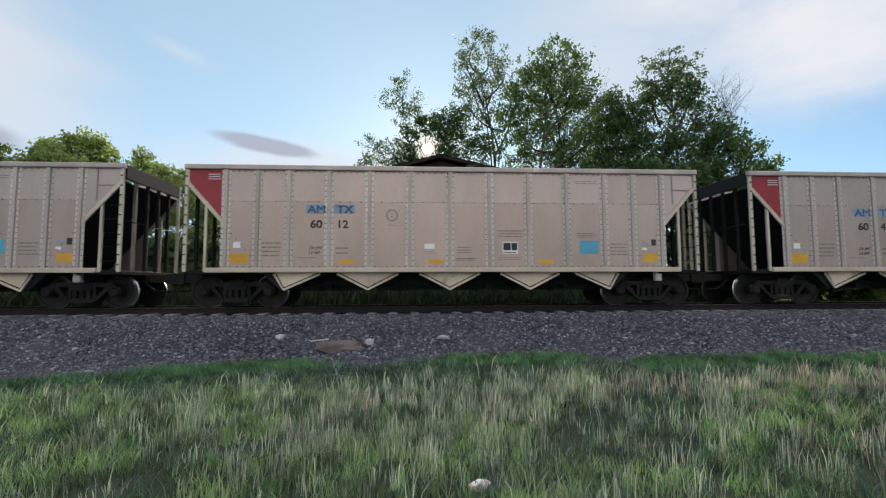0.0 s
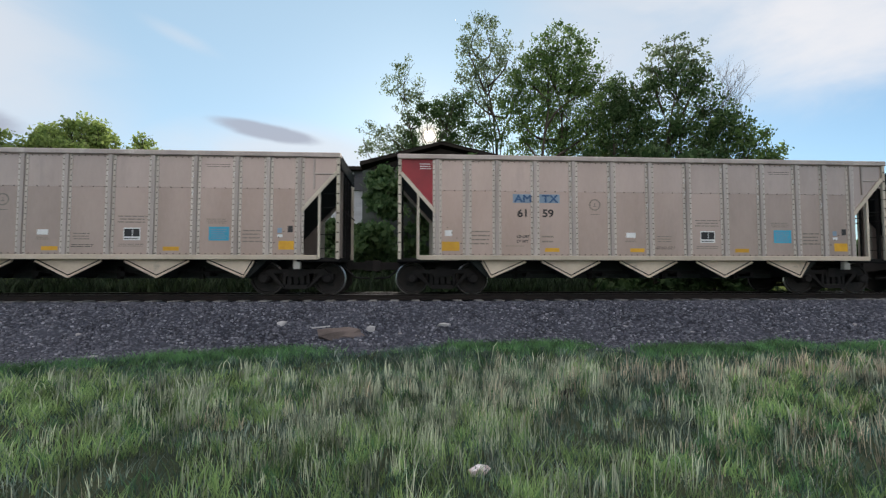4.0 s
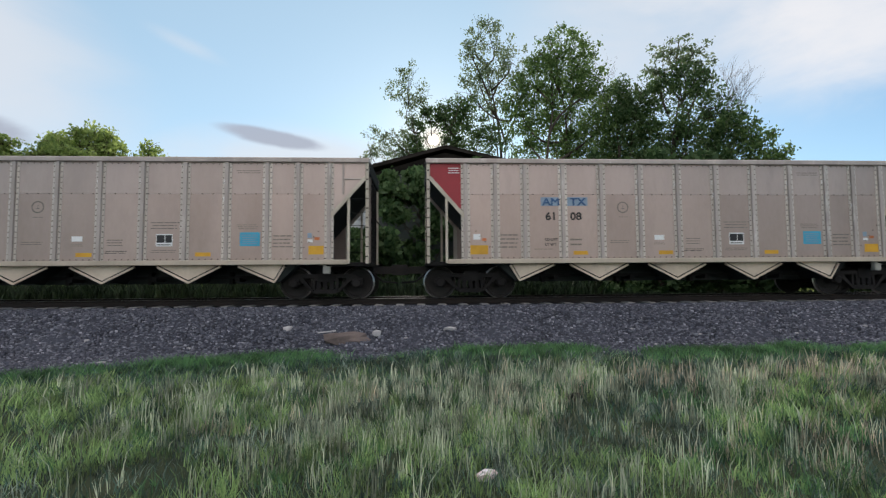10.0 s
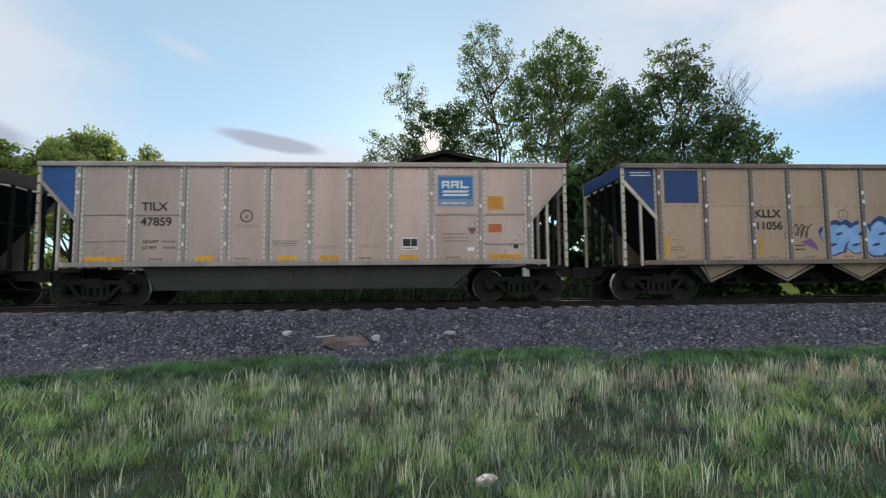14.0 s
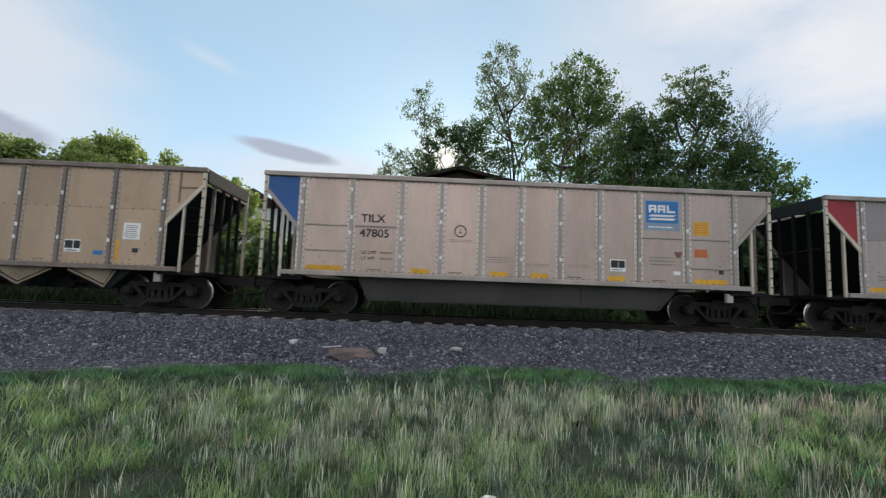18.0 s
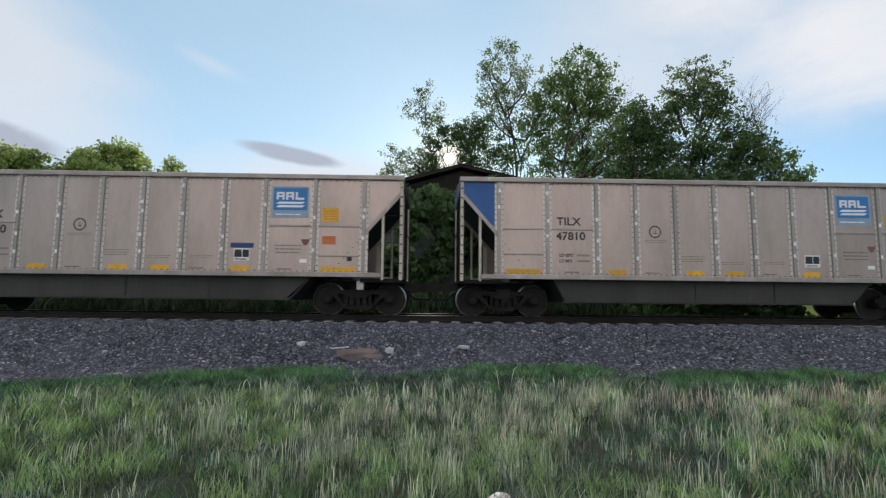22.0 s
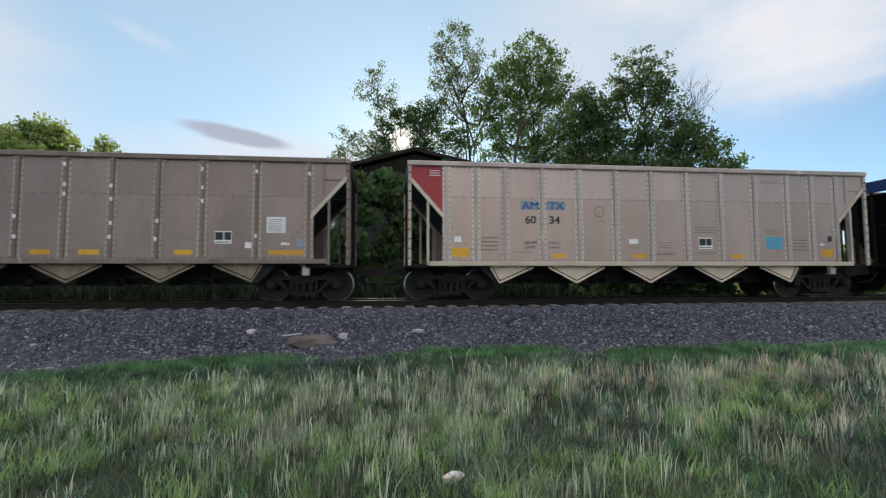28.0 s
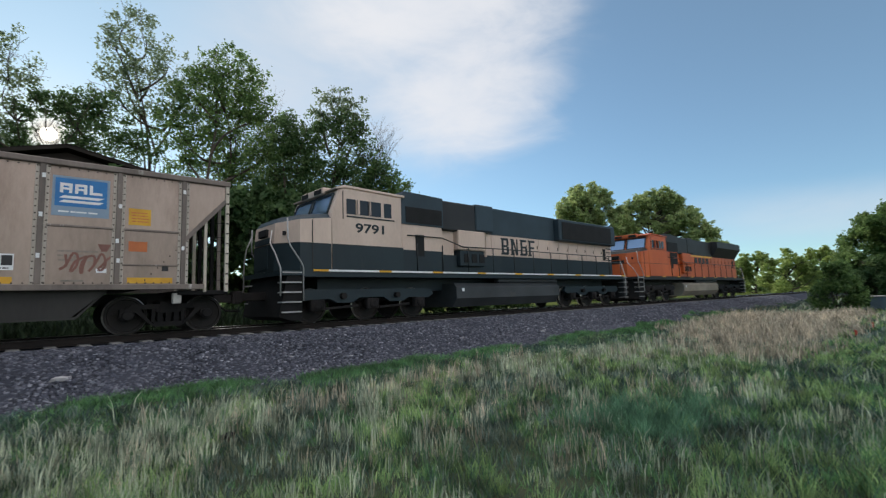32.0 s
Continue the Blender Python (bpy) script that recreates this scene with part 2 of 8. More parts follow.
ALU_C = surface("weathered_aluminium", (0.448, 0.349, 0.314), (0.309, 0.241, 0.214), 0.42, 0.7, 10, 0.7, 0.06, 0.06, (1, 1, 0.3), ((0.27, 0.24, 0.20), 1.1, 0.56, 0.6))
ALU_F = surface("brown_stained_aluminium", (0.345, 0.273, 0.231), (0.211, 0.165, 0.138), 0.42, 0.7, 10, 0.6, 0.06, 0.06, (1, 1, 0.3), ((0.17, 0.12, 0.095), 1.0, 0.54, 0.6))
ALU_D = surface("tan_aluminium", (0.462, 0.331, 0.237), (0.353, 0.246, 0.171), 0.45, 0.4, 10, 0.6, 0.06, 0.06, (1, 1, 0.35), ((0.27, 0.20, 0.135), 0.9, 0.58, 0.6))
ALU_E = surface("grey_brown_aluminium", (0.277, 0.222, 0.200), (0.190, 0.151, 0.136), 0.45, 0.4, 10, 0.7, 0.06, 0.06, (1, 1, 0.35), ((0.14, 0.115, 0.10), 1.0, 0.58, 0.6))
POST_A = surface("post_beige", (0.470, 0.405, 0.374), (0.333, 0.281, 0.257), 0.45, 0.2, 16, 1.5, 0.05, 0.06, (1, 1, 0.2), ((0.80, 0.78, 0.74), 3.0, 0.6, 0.7))
POST_B = surface("post_silver", (0.37, 0.32, 0.30), (0.24, 0.21, 0.19), 0.45, 0.25, 16, 1.6, 0.05, 0.06, (1, 1, 0.2), ((0.80, 0.79, 0.77), 2.6, 0.62, 0.8))
POST_D = surface("post_tan", (0.23, 0.185, 0.16), (0.13, 0.105, 0.092), 0.55, 0.15, 16, 1.6, 0.05, 0.08, (1, 1, 0.2), ((0.72, 0.70, 0.66), 2.6, 0.62, 0.8))
FLANGE_A = surface("flange_pale", (0.602, 0.542, 0.490), (0.447, 0.396, 0.353), 0.45, 0.3, 16, 1.6, 0.05, 0.06, (1, 1, 0.2))
FLANGE_B = surface("flange_silver", (0.66, 0.60, 0.55), (0.46, 0.41, 0.37), 0.45, 0.3, 16, 1.6, 0.05, 0.06, (1, 1, 0.2))
FLANGE_D = surface("flange_tan", (0.465, 0.412, 0.356), (0.307, 0.265, 0.227), 0.5, 0.2, 16, 1.6, 0.05, 0.06, (1, 1, 0.2))
END_POST = surface("end_post_cream", (0.62, 0.55, 0.45), (0.42, 0.36, 0.29), 0.6, 0.0, 14, 1.2, 0.05, 0.08)
CREAM = surface("cream_sill", (0.568, 0.482, 0.387), (0.430, 0.361, 0.284), 0.6, 0.0, 14, 1.0, 0.05, 0.05)
CHUTE_A = surface("chute_cream", (0.80, 0.66, 0.53), (0.60, 0.48, 0.37), 0.6, 0.0, 12, 1.0, 0.06, 0.08, grime=((0.10, 0.07, 0.05), 1.5, 0.58, 0.7))
CHUTE_B = surface("chute_grey", (0.68, 0.57, 0.48), (0.47, 0.39, 0.32), 0.5, 0.2, 12, 1.0, 0.06, 0.08, grime=((0.10, 0.09, 0.08), 1.5, 0.58, 0.6))
CHUTE_D = surface("chute_brown", (0.36, 0.28, 0.20), (0.20, 0.15, 0.11), 0.6, 0.1, 12, 1.0, 0.06, 0.08, grime=((0.07, 0.05, 0.04), 1.5, 0.56, 0.7))
# Shade inside the car ends and under the floor is put into this near-black.
SLOPE_SHADED = surface("slope_sheet_shaded", (0.016, 0.021, 0.020), (0.008, 0.010, 0.010), 0.75, 0.0, 10, 1.0, 0.1, 0.2)
UNDER = surface("underframe_black", (0.014, 0.013, 0.013), (0.006, 0.006, 0.006), 0.75, 0.0, 14, 1.5, 0.15, 0.2, grime=((0.03, 0.023, 0.019), 2.0, 0.60, 0.6), spec=0.15)
TUB = surface("tub_dark_grey", (0.055, 0.05, 0.046), (0.03, 0.027, 0.025), 0.7, 0.0, 12, 0.8, 0.1, 0.1, (1, 1, 0.3), ((0.10, 0.08, 0.06), 1.2, 0.6, 0.5))
TRUCK = surface("truck_iron", (0.022, 0.019, 0.018), (0.009, 0.008, 0.008), 0.75, 0.1, 18, 2.5, 0.2, 0.2, grime=((0.04, 0.03, 0.024), 3.0, 0.6, 0.6), spec=0.2)
WHEEL = surface("wheel_brown", (0.020, 0.016, 0.014), (0.009, 0.008, 0.007), 0.75, 0.1, 20, 3.0, 0.15, 0.15)
TREAD = surface("polished_tread", (0.55, 0.53, 0.50), (0.40, 0.38, 0.36), 0.3, 0.95, 30, 4.0, 0.03, 0.05)
RIVET = surface("rivet_dark", (0.085, 0.066, 0.056), (0.045, 0.036, 0.030), 0.7, 0.1, 30, 4, 0.0, 0.05)
BLACK_PAINT = surface("black_lettering", (0.03, 0.03, 0.032), (0.018, 0.018, 0.02), 0.55, 0, 20, 3, 0.0, 0.1)
GREY_PAINT = surface("faded_lettering", (0.21, 0.18, 0.155), (0.15, 0.13, 0.11), 0.6, 0, 20, 3, 0.0, 0.1)
WHITE_PAINT = surface("white_marking", (0.80, 0.80, 0.80), (0.66, 0.66, 0.66), 0.5, 0, 20, 3, 0.0, 0.05)
RED_PAINT = surface("red_panel_paint", (0.36, 0.035, 0.045), (0.26, 0.03, 0.038), 0.5, 0, 18, 1.5, 0.03, 0.1)
BLUE_PAINT = surface("blue_panel_paint", (0.025, 0.11, 0.33), (0.018, 0.08, 0.25), 0.5, 0, 18, 1.5, 0.03, 0.1)
NAVY_PAINT = surface("navy_panel_paint", (0.022, 0.06, 0.19), (0.016, 0.045, 0.14), 0.5, 0, 18, 1.5, 0.03, 0.12)
TEAL_PAINT = surface("faded_blue_panel", (0.13, 0.20, 0.26), (0.09, 0.14, 0.19), 0.55, 0, 18, 1.5, 0.03, 0.12)
PATCH_BLUE = surface("pale_blue_patch", (0.25, 0.33, 0.42), (0.20, 0.28, 0.37), 0.55, 0, 18, 2, 0.0, 0.05)
LOGO_BLUE = surface("sign_blue", (0.03, 0.19, 0.46), (0.025, 0.15, 0.38), 0.5, 0, 18, 2, 0.0, 0.05)
SIGN_CYAN = surface("sign_cyan", (0.06, 0.38, 0.55), (0.05, 0.31, 0.46), 0.5, 0, 18, 2, 0.0, 0.08)
LETTER_BLUE = surface("blue_lettering", (0.05, 0.12, 0.25), (0.03, 0.08, 0.18), 0.55, 0, 18, 2, 0.0, 0.05)
YELLOW = surface("reflector_yellow", (0.68, 0.37, 0.03), (0.55, 0.28, 0.025), 0.45, 0, 18, 3, 0.0, 0.12)
ORANGE_SIGN = surface("orange_decal", (0.55, 0.16, 0.05), (0.45, 0.12, 0.04), 0.5, 0, 18, 3, 0.0, 0.1)
GRAF_BLUE = surface("spray_pale_blue", (0.25, 0.44, 0.72), (0.17, 0.33, 0.62), 0.5, 0, 18, 3, 0.0, 0.1)
GRAF_RED = surface("spray_red", (0.45, 0.05, 0.05), (0.33, 0.04, 0.04), 0.5, 0, 18, 3, 0.0, 0.1)
GRAF_BROWN = surface("spray_dull_red", (0.20, 0.09, 0.07), (0.15, 0.07, 0.055), 0.5, 0, 18, 3, 0.0, 0.1)
GRAF_PURPLE = surface("spray_purple", (0.22, 0.10, 0.26), (0.17, 0.08, 0.20), 0.5, 0, 18, 3, 0.0, 0.1)


# ---- mesh tools ----
def part(name, bm, material, parent, label=""):
    me = bpy.data.meshes.new(name)
    bm.to_mesh(me)
    bm.free()
    for mt in material if isinstance(material, (list, tuple)) else (material,):
        me.materials.append(mt)
    ob = new(name, me)
    ob.parent = parent
    if label:
        ob["label"] = label
    return ob


def share(name, me, parent, x=0.0, y=0.0, z=0.0, m=None, label=""):
    ob = new(name, me)
    ob.parent = parent
    ob.matrix_basis = m if m is not None else Matrix.Translation((x, y, z))
    if label:
        ob["label"] = label
    return ob


def add_box(bm, x0, y0, z0, x1, y1, z1, mat=0):
    v = [bm.verts.new(p) for p in ((x0, y0, z0), (x1, y0, z0), (x1, y1, z0), (x0, y1, z0), (x0, y0, z1), (x1, y0, z1), (x1, y1, z1), (x0, y1, z1))]
    for q in ((3, 2, 1, 0), (4, 5, 6, 7), (0, 1, 5, 4), (1, 2, 6, 5), (2, 3, 7, 6), (3, 0, 4, 7)):
        bm.faces.new([v[i] for i in q]).material_index = mat
    return v


def box_of(*boxes, bevel=0.0):
    bm = bmesh.new()
    for b in boxes:
        add_box(bm, *b)
    if bevel:
        bmesh.ops.bevel(bm, geom=list(bm.edges), offset=bevel, segments=1, affect="EDGES")
    return bm


def add_prism(bm, pts, y0, y1, mat=0):
    """A polygon in x, z drawn out along y."""
    a = [bm.verts.new((x, y0, z)) for x, z in pts]
    b = [bm.verts.new((x, y1, z)) for x, z in pts]
    n = len(pts)
    fs = [bm.faces.new(a), bm.faces.new(b[::-1])]
    for i in range(n):
        fs.append(bm.faces.new((a[i], b[i], b[(i + 1) % n], a[(i + 1) % n])))
    for f in fs:
        f.material_index = mat
    bmesh.ops.recalc_face_normals(bm, faces=fs)


def prism_of(pts, y0, y1):
    bm = bmesh.new()
    add_prism(bm, pts, y0, y1)
    return bm


def add_bar(bm, p, q, w, h=None, mat=0):
    """A square bar from p to q."""
    p, q = Vector(p), Vector(q)
    d = (q - p).normalized()
    side = d.cross(Vector((0, 1, 0)))
    if side.length < 0.05:
        side = d.cross(Vector((1, 0, 0)))
    side.normalize()
    up = side.cross(d)
    h = w if h is None else h
    ring = [side * w / 2 + up * h / 2, -side * w / 2 + up * h / 2, -side * w / 2 - up * h / 2, side * w / 2 - up * h / 2]
    a, b = [bm.verts.new(p + r) for r in ring], [bm.verts.new(q + r) for r in ring]
    fs = [bm.faces.new(a), bm.faces.new(b[::-1])] + [bm.faces.new((a[i], b[i], b[(i + 1) % 4], a[(i + 1) % 4])) for i in range(4)]
    for f in fs:
        f.material_index = mat
    bmesh.ops.recalc_face_normals(bm, faces=fs)


def add_tube(bm, path, radii, n=6, mat=0):
    """A round tube along a list of points."""
    rings = []
    for i, p in enumerate(path):
        p = Vector(p)
        d = (Vector(path[min(i + 1, len(path) - 1)]) - Vector(path[max(i - 1, 0)])).normalized()
        s = d.cross(Vector((0.31, 0.17, 0.93)))
        if s.length < 0.1:
            s = d.cross(Vector((1, 0, 0)))
        s.normalize()
        u = s.cross(d)
        r = radii[i] if isinstance(radii, (list, tuple)) else radii
        rings.append([bm.verts.new(p + (s * math.cos(k * 2 * math.pi / n) + u * math.sin(k * 2 * math.pi / n)) * r) for k in range(n)])
    for a, b in zip(rings, rings[1:]):
        for k in range(n):
            f = bm.faces.new((a[k], a[(k + 1) % n], b[(k + 1) % n], b[k]))
            f.material_index, f.smooth = mat, True
    for cap in (rings[0][::-1], rings[-1]):
        bm.faces.new(cap).material_index = mat


def add_lathe(bm, profile, n, cx=0.0, cz=0.0, mats=None):
    """Turns (radius, y) pairs about an axis along y."""
    rings = [[bm.verts.new((cx + r * math.cos(2 * math.pi * k / n), y, cz + r * math.sin(2 * math.pi * k / n))) for k in range(n)] for r, y in profile]
    for i, (a, b) in enumerate(zip(rings, rings[1:])):
        for k in range(n):
            f = bm.faces.new((a[k], a[(k + 1) % n], b[(k + 1) % n], b[k]))
            f.material_index = mats[i] if mats else 0
    bm.faces.new(rings[0])
    bm.faces.new(rings[-1][::-1])


def mesh_from(name, verts, faces, material):
    """Verts as an n x 3 array and faces as an m x k array of one size."""
    me = bpy.data.meshes.new(name)
    verts, faces = np.asarray(verts, np.float32), np.asarray(faces, np.int32)
    me.vertices.add(len(verts))
    me.vertices.foreach_set("co", verts.ravel())
    k = faces.shape[1]
    me.loops.add(faces.size)
    me.loops.foreach_set("vertex_index", faces.ravel())
    me.polygons.add(len(faces))
    me.polygons.foreach_set("loop_start", np.arange(0, faces.size, k, dtype=np.int32))
    me.update(calc_edges=True)
    me.validate()
    for mt in material if isinstance(material, (list, tuple)) else (material,):
        me.materials.append(mt)
    return me


LETTERS = {}


def characters(me):
    """Splits a line of lettering into one mesh a character, by the gaps between them."""
    co = [tuple(v.co) for v in me.vertices]
    spans = sorted((min(co[i][0] for i in p.vertices), max(co[i][0] for i in p.vertices)) for p in me.polygons)
    runs = []
    for a, b in spans:
        if runs and a <= runs[-1][1] + 1e-4:
            runs[-1][1] = max(runs[-1][1], b)
        else:
            runs.append([a, b])
    out = []
    for a, b in runs:
        faces = [tuple(p.vertices) for p in me.polygons if a - 1e-5 <= co[p.vertices[0]][0] <= b + 1e-5]
        used = sorted({i for f in faces for i in f})
        at = {i: k for k, i in enumerate(used)}
        one = bpy.data.meshes.new("character")
        one.from_pydata([co[i] for i in used], [], [[at[i] for i in f] for f in faces])
        one.materials.append(me.materials[0])
        out.append(one)
    return out


def lettering(text, height, material, name="lettering", parent=None, x=0.0, y=0.0, z=0.0, label="", wide=1.0, bold=0.0):
    """Raised lettering on a side that faces the near bank, its lower left corner at x, z."""
    key = (text, material.name, round(height, 3), wide, bold)
    if key not in LETTERS:
        cu = bpy.data.curves.new("text", "FONT")
        cu.body, cu.size, cu.extrude = text, height / 0.69, 0.001
        cu.bevel_depth, cu.bevel_resolution = min(bold, 0.014) * 0.8, 0
        tmp = bpy.data.objects.new("text", cu)
        me = bpy.data.meshes.new_from_object(tmp)
        bpy.data.objects.remove(tmp)
        me.transform(Matrix.Rotation(radians(90), 4, "X") @ Matrix.Diagonal((wide, 1, 1, 1)))
        me.materials.clear()
        me.materials.append(material)
        LETTERS[key] = characters(me)
    x = lay(x, parent)
    for i, me in enumerate(LETTERS[key]):
        share(name, me, parent, x, y, z, label=label if i == 0 else "")

# ---- ground ----
TRACK_Y = 14.75


def smooth(a, b, t):
    t = np.clip((t - a) / (b - a), 0, 1)
    return t * t * (3 - 2 * t)


def ground_height(x, y):
    """Height of the land: the near meadow, the banked track bed, the far side, the rising road."""
    x, y = np.asarray(x, float), np.asarray(y, float)
    z = -1.0 + 0.06 * np.sin(x * 0.45 + 1.0) * np.cos(y * 0.6) * smooth(12, 8, y)
    z = z + 0.79 * smooth(9.9, 12.9, y)
    z = z - 0.42 * smooth(17.2, 20.5, y) + 1.6 * smooth(22, 60, y) * 0.35
    z = z + smooth(24, 62, x) * smooth(6, -4, y) * 2.3
    z = z + smooth(30, 70, x) * smooth(10.5, 4, y) * 0.25
    return z


GRASS_SOIL = surface("meadow_soil", (0.075, 0.085, 0.05), (0.03, 0.042, 0.026), 0.95, 0, 5, 0.35, 0.5, 0.0, spec=0.03, grime=((0.105, 0.105, 0.075), 0.7, 0.58, 0.7))
BALLAST = surface("ballast_bed", (0.062, 0.066, 0.084), (0.022, 0.024, 0.032), 0.9, 0, 22, 0.35, 1.0, 0.0, spec=0.08, grime=((0.12, 0.098, 0.092), 0.5, 0.60, 0.4))
FAR_LAND = surface("far_meadow", (0.10, 0.12, 0.04), (0.045, 0.07, 0.02), 0.95, 0, 1.2, 0.08, 0.4, 0.0, spec=0.0)
ASPHALT = surface("reddish_asphalt", (0.26, 0.19, 0.16), (0.20, 0.145, 0.125), 0.9, 0, 30, 0.25, 0.3, 0.0)
CONCRETE = surface("pale_concrete", (0.50, 0.47, 0.43), (0.36, 0.34, 0.31), 0.85, 0, 12, 0.8, 0.2, 0.08)
TIE = surface("tie_concrete", (0.27, 0.26, 0.25), (0.15, 0.14, 0.13), 0.85, 0, 14, 1.5, 0.2, 0.12)
RAIL_STEEL = surface("rail_rust", (0.026, 0.019, 0.016), (0.012, 0.010, 0.009), 0.85, 0.2, 14, 1.0, 0.1, 0.0)


def gravel_edge(x):
    """Where the track bed's gravel ends and the meadow begins."""
    x = np.asarray(x, float)
    return 9.85 + 0.52 * np.minimum(x + 3.4, 0) * smooth(-16, -9, x) - 1.6 * smooth(-9, -16, x) * 2 + 0.25 * np.sin(x * 0.9) + 0.15 * np.sin(x * 2.3 + 1) + 1.2 * smooth(14, 40, x)


def build_ground():
    xs = np.unique(np.concatenate([np.linspace(-2500, -160, 10), np.linspace(-160, -24, 35), np.linspace(-24, 40, 160), np.linspace(40, 160, 60), np.linspace(160, 2500, 12)]))
    ys = np.unique(np.concatenate([np.linspace(-2500, -80, 8), np.linspace(-80, -6, 40), np.linspace(-6, 22, 100), np.linspace(22, 120, 40), np.linspace(120, 2500, 12)]))
    gx, gy = np.meshgrid(xs, ys, indexing="ij")
    gz = ground_height(gx, gy)
    near = (np.abs(gx) < 60) & (gy > -10) & (gy < 12.9)
    gz = gz + near * 0.03 * np.sin(gx * 3.1 + np.sin(gy * 2.7)) * np.cos(gy * 3.7)
    nx, ny = gx.shape
    idx = np.arange(nx * ny).reshape(nx, ny)
    faces = np.stack([idx[:-1, :-1], idx[1:, :-1], idx[1:, 1:], idx[:-1, 1:]], -1).reshape(-1, 4)
    me = mesh_from("ground", np.stack([gx, gy, gz], -1).reshape(-1, 3), faces, (GRASS_SOIL, BALLAST, FAR_LAND))
    cx = (gx[:-1, :-1] + gx[1:, 1:]).ravel() / 2
    cy = (gy[:-1, :-1] + gy[1:, 1:]).ravel() / 2
    kind = np.zeros(len(faces), np.int32)
    kind[(cy > gravel_edge(cx)) & (cy < 18.8)] = 1
    kind[(cy >= 18.8) | (np.abs(cx) > 60)] = 2
    kind[(cy > gravel_edge(cx)) & (cy < 18.8)] = 1
    me.polygons.foreach_set("material_index", kind)
    me.polygons.foreach_set("use_smooth", np.ones(len(faces), bool))
    ob = new("ground", me)
    tagged(ob, "grassy ground with a grey gravel track bed across it", "ground", kind="structure")
    return ob


ground = build_ground()


def build_track():
    for side, y in (("near", TRACK_Y - 0.753), ("far", TRACK_Y + 0.753)):
        bm = bmesh.new()
        prof = ((-0.07, -0.18), (0.07, -0.18), (0.07, -0.16), (0.012, -0.13), (0.012, -0.045), (0.036, -0.035), (0.036, -0.006), (0.03, 0.0), (-0.03, 0.0), (-0.036, -0.006), (-0.036, -0.035), (-0.012, -0.045), (-0.012, -0.13), (-0.07, -0.16))
        a = [bm.verts.new((-150, y + p, q)) for p, q in prof]
        b = [bm.verts.new((320, y + p, q)) for p, q in prof]
        n = len(prof)
        for i in range(n):
            f = bm.faces.new((a[i], b[i], b[(i + 1) % n], a[(i + 1) % n]))
            f.material_index = 1 if i in (6, 7, 8) else 0
        bmesh.ops.recalc_face_normals(bm, faces=bm.faces)
        ob = part("rail", bm, (RAIL_STEEL, TREAD), None)
        tagged(ob, "steel rail with a brown web and a polished top", "rail", "rails of the track", "structure")


build_track()

# ---- railway cars ----
PITCH = 16.18
SIDE = 1.6
TOP = 3.97
CARS = []
SPIN = []
SPIN_LARGE = []


def wheelset_mesh(r=0.457, gauge=0.715):
    bm = bmesh.new()
    for s in (-1, 1):
        y = lambda o: s * (gauge + o)
        add_lathe(bm, [(0.11, y(0.02)), (r - 0.09, y(0.035)), (r - 0.075, y(0.0)), (r + 0.025, y(0.0)), (r + 0.025, y(0.03)), (r, y(0.045)), (r - 0.006, y(0.135)), (r - 0.065, y(0.135)), (r - 0.08, y(0.10)), (0.14, y(0.07)), (0.11, y(0.16))], 40, mats=[0, 0, 0, 0, 1, 1, 0, 0, 0, 0])
    add_lathe(bm, [(0.085, -1.05), (0.085, 1.05)], 14)
    # four lightening hollows give the turning something to show
    for s in (-1, 1):
        for k in range(4):
            a = k * math.pi / 2 + 0.3
            c, d = math.cos(a) * r * 0.55, math.sin(a) * r * 0.55
            add_box(bm, c - 0.03, s * (gauge + 0.09) - 0.012, d - 0.03, c + 0.03, s * (gauge + 0.09) + 0.012, d + 0.03)
    bmesh.ops.recalc_face_normals(bm, faces=bm.faces)
    me = bpy.data.meshes.new("wheelset")
    bm.to_mesh(me)
    bm.free()
    me.materials.append(WHEEL)
    me.materials.append(TREAD)
    return me


def sideframe_mesh():
    bm = bmesh.new()
    w = 0.15
    for y in (-0.99,):
        y0, y1 = y - w / 2, y + w / 2
        add_prism(bm, ((-0.95, 0.60), (0.95, 0.60), (0.80, 0.72), (-0.80, 0.72)), y0, y1)
        add_prism(bm, ((-0.30, 0.16), (0.30, 0.16), (0.34, 0.28), (-0.34, 0.28)), y0, y1)
        for s in (-1, 1):
            add_prism(bm, ((s * 0.28, 0.16), (s * 0.40, 0.22), (s * 0.80, 0.60), (s * 0.64, 0.62)), y0, y1)
            add_prism(bm, ((s * 0.30, 0.28), (s * 0.38, 0.28), (s * 0.36, 0.62), (s * 0.28, 0.62)), y0 + 0.02, y1 - 0.02)
            add_prism(bm, ((s * 0.74, 0.42), (s * 0.80, 0.34), (s * 0.98, 0.34), (s * 1.05, 0.42), (s * 1.05, 0.60), (s * 0.74, 0.60)), y0 - 0.03, y1)
            add_lathe(bm, [(0.10, y0 - 0.10), (0.13, y0 - 0.07), (0.13, y0 - 0.02)], 12, s * 0.89, 0.457)
        for k in range(3):
            add_lathe(bm, [(0.075, y0 + 0.03), (0.075, y1 - 0.03)], 10, -0.18 + 0.18 * k, 0.36)
            add_box(bm, -0.24 + 0.18 * k, y0 + 0.0, 0.29, -0.13 + 0.18 * k, y1, 0.55)
        add_box(bm, -0.28, y0 - 0.02, 0.52, 0.28, y1 + 0.02, 0.64)
    me = bpy.data.meshes.new("sideframe")
    bmesh.ops.recalc_face_normals(bm, faces=bm.faces)
    bm.to_mesh(me)
    bm.free()
    me.materials.append(TRUCK)
    return me


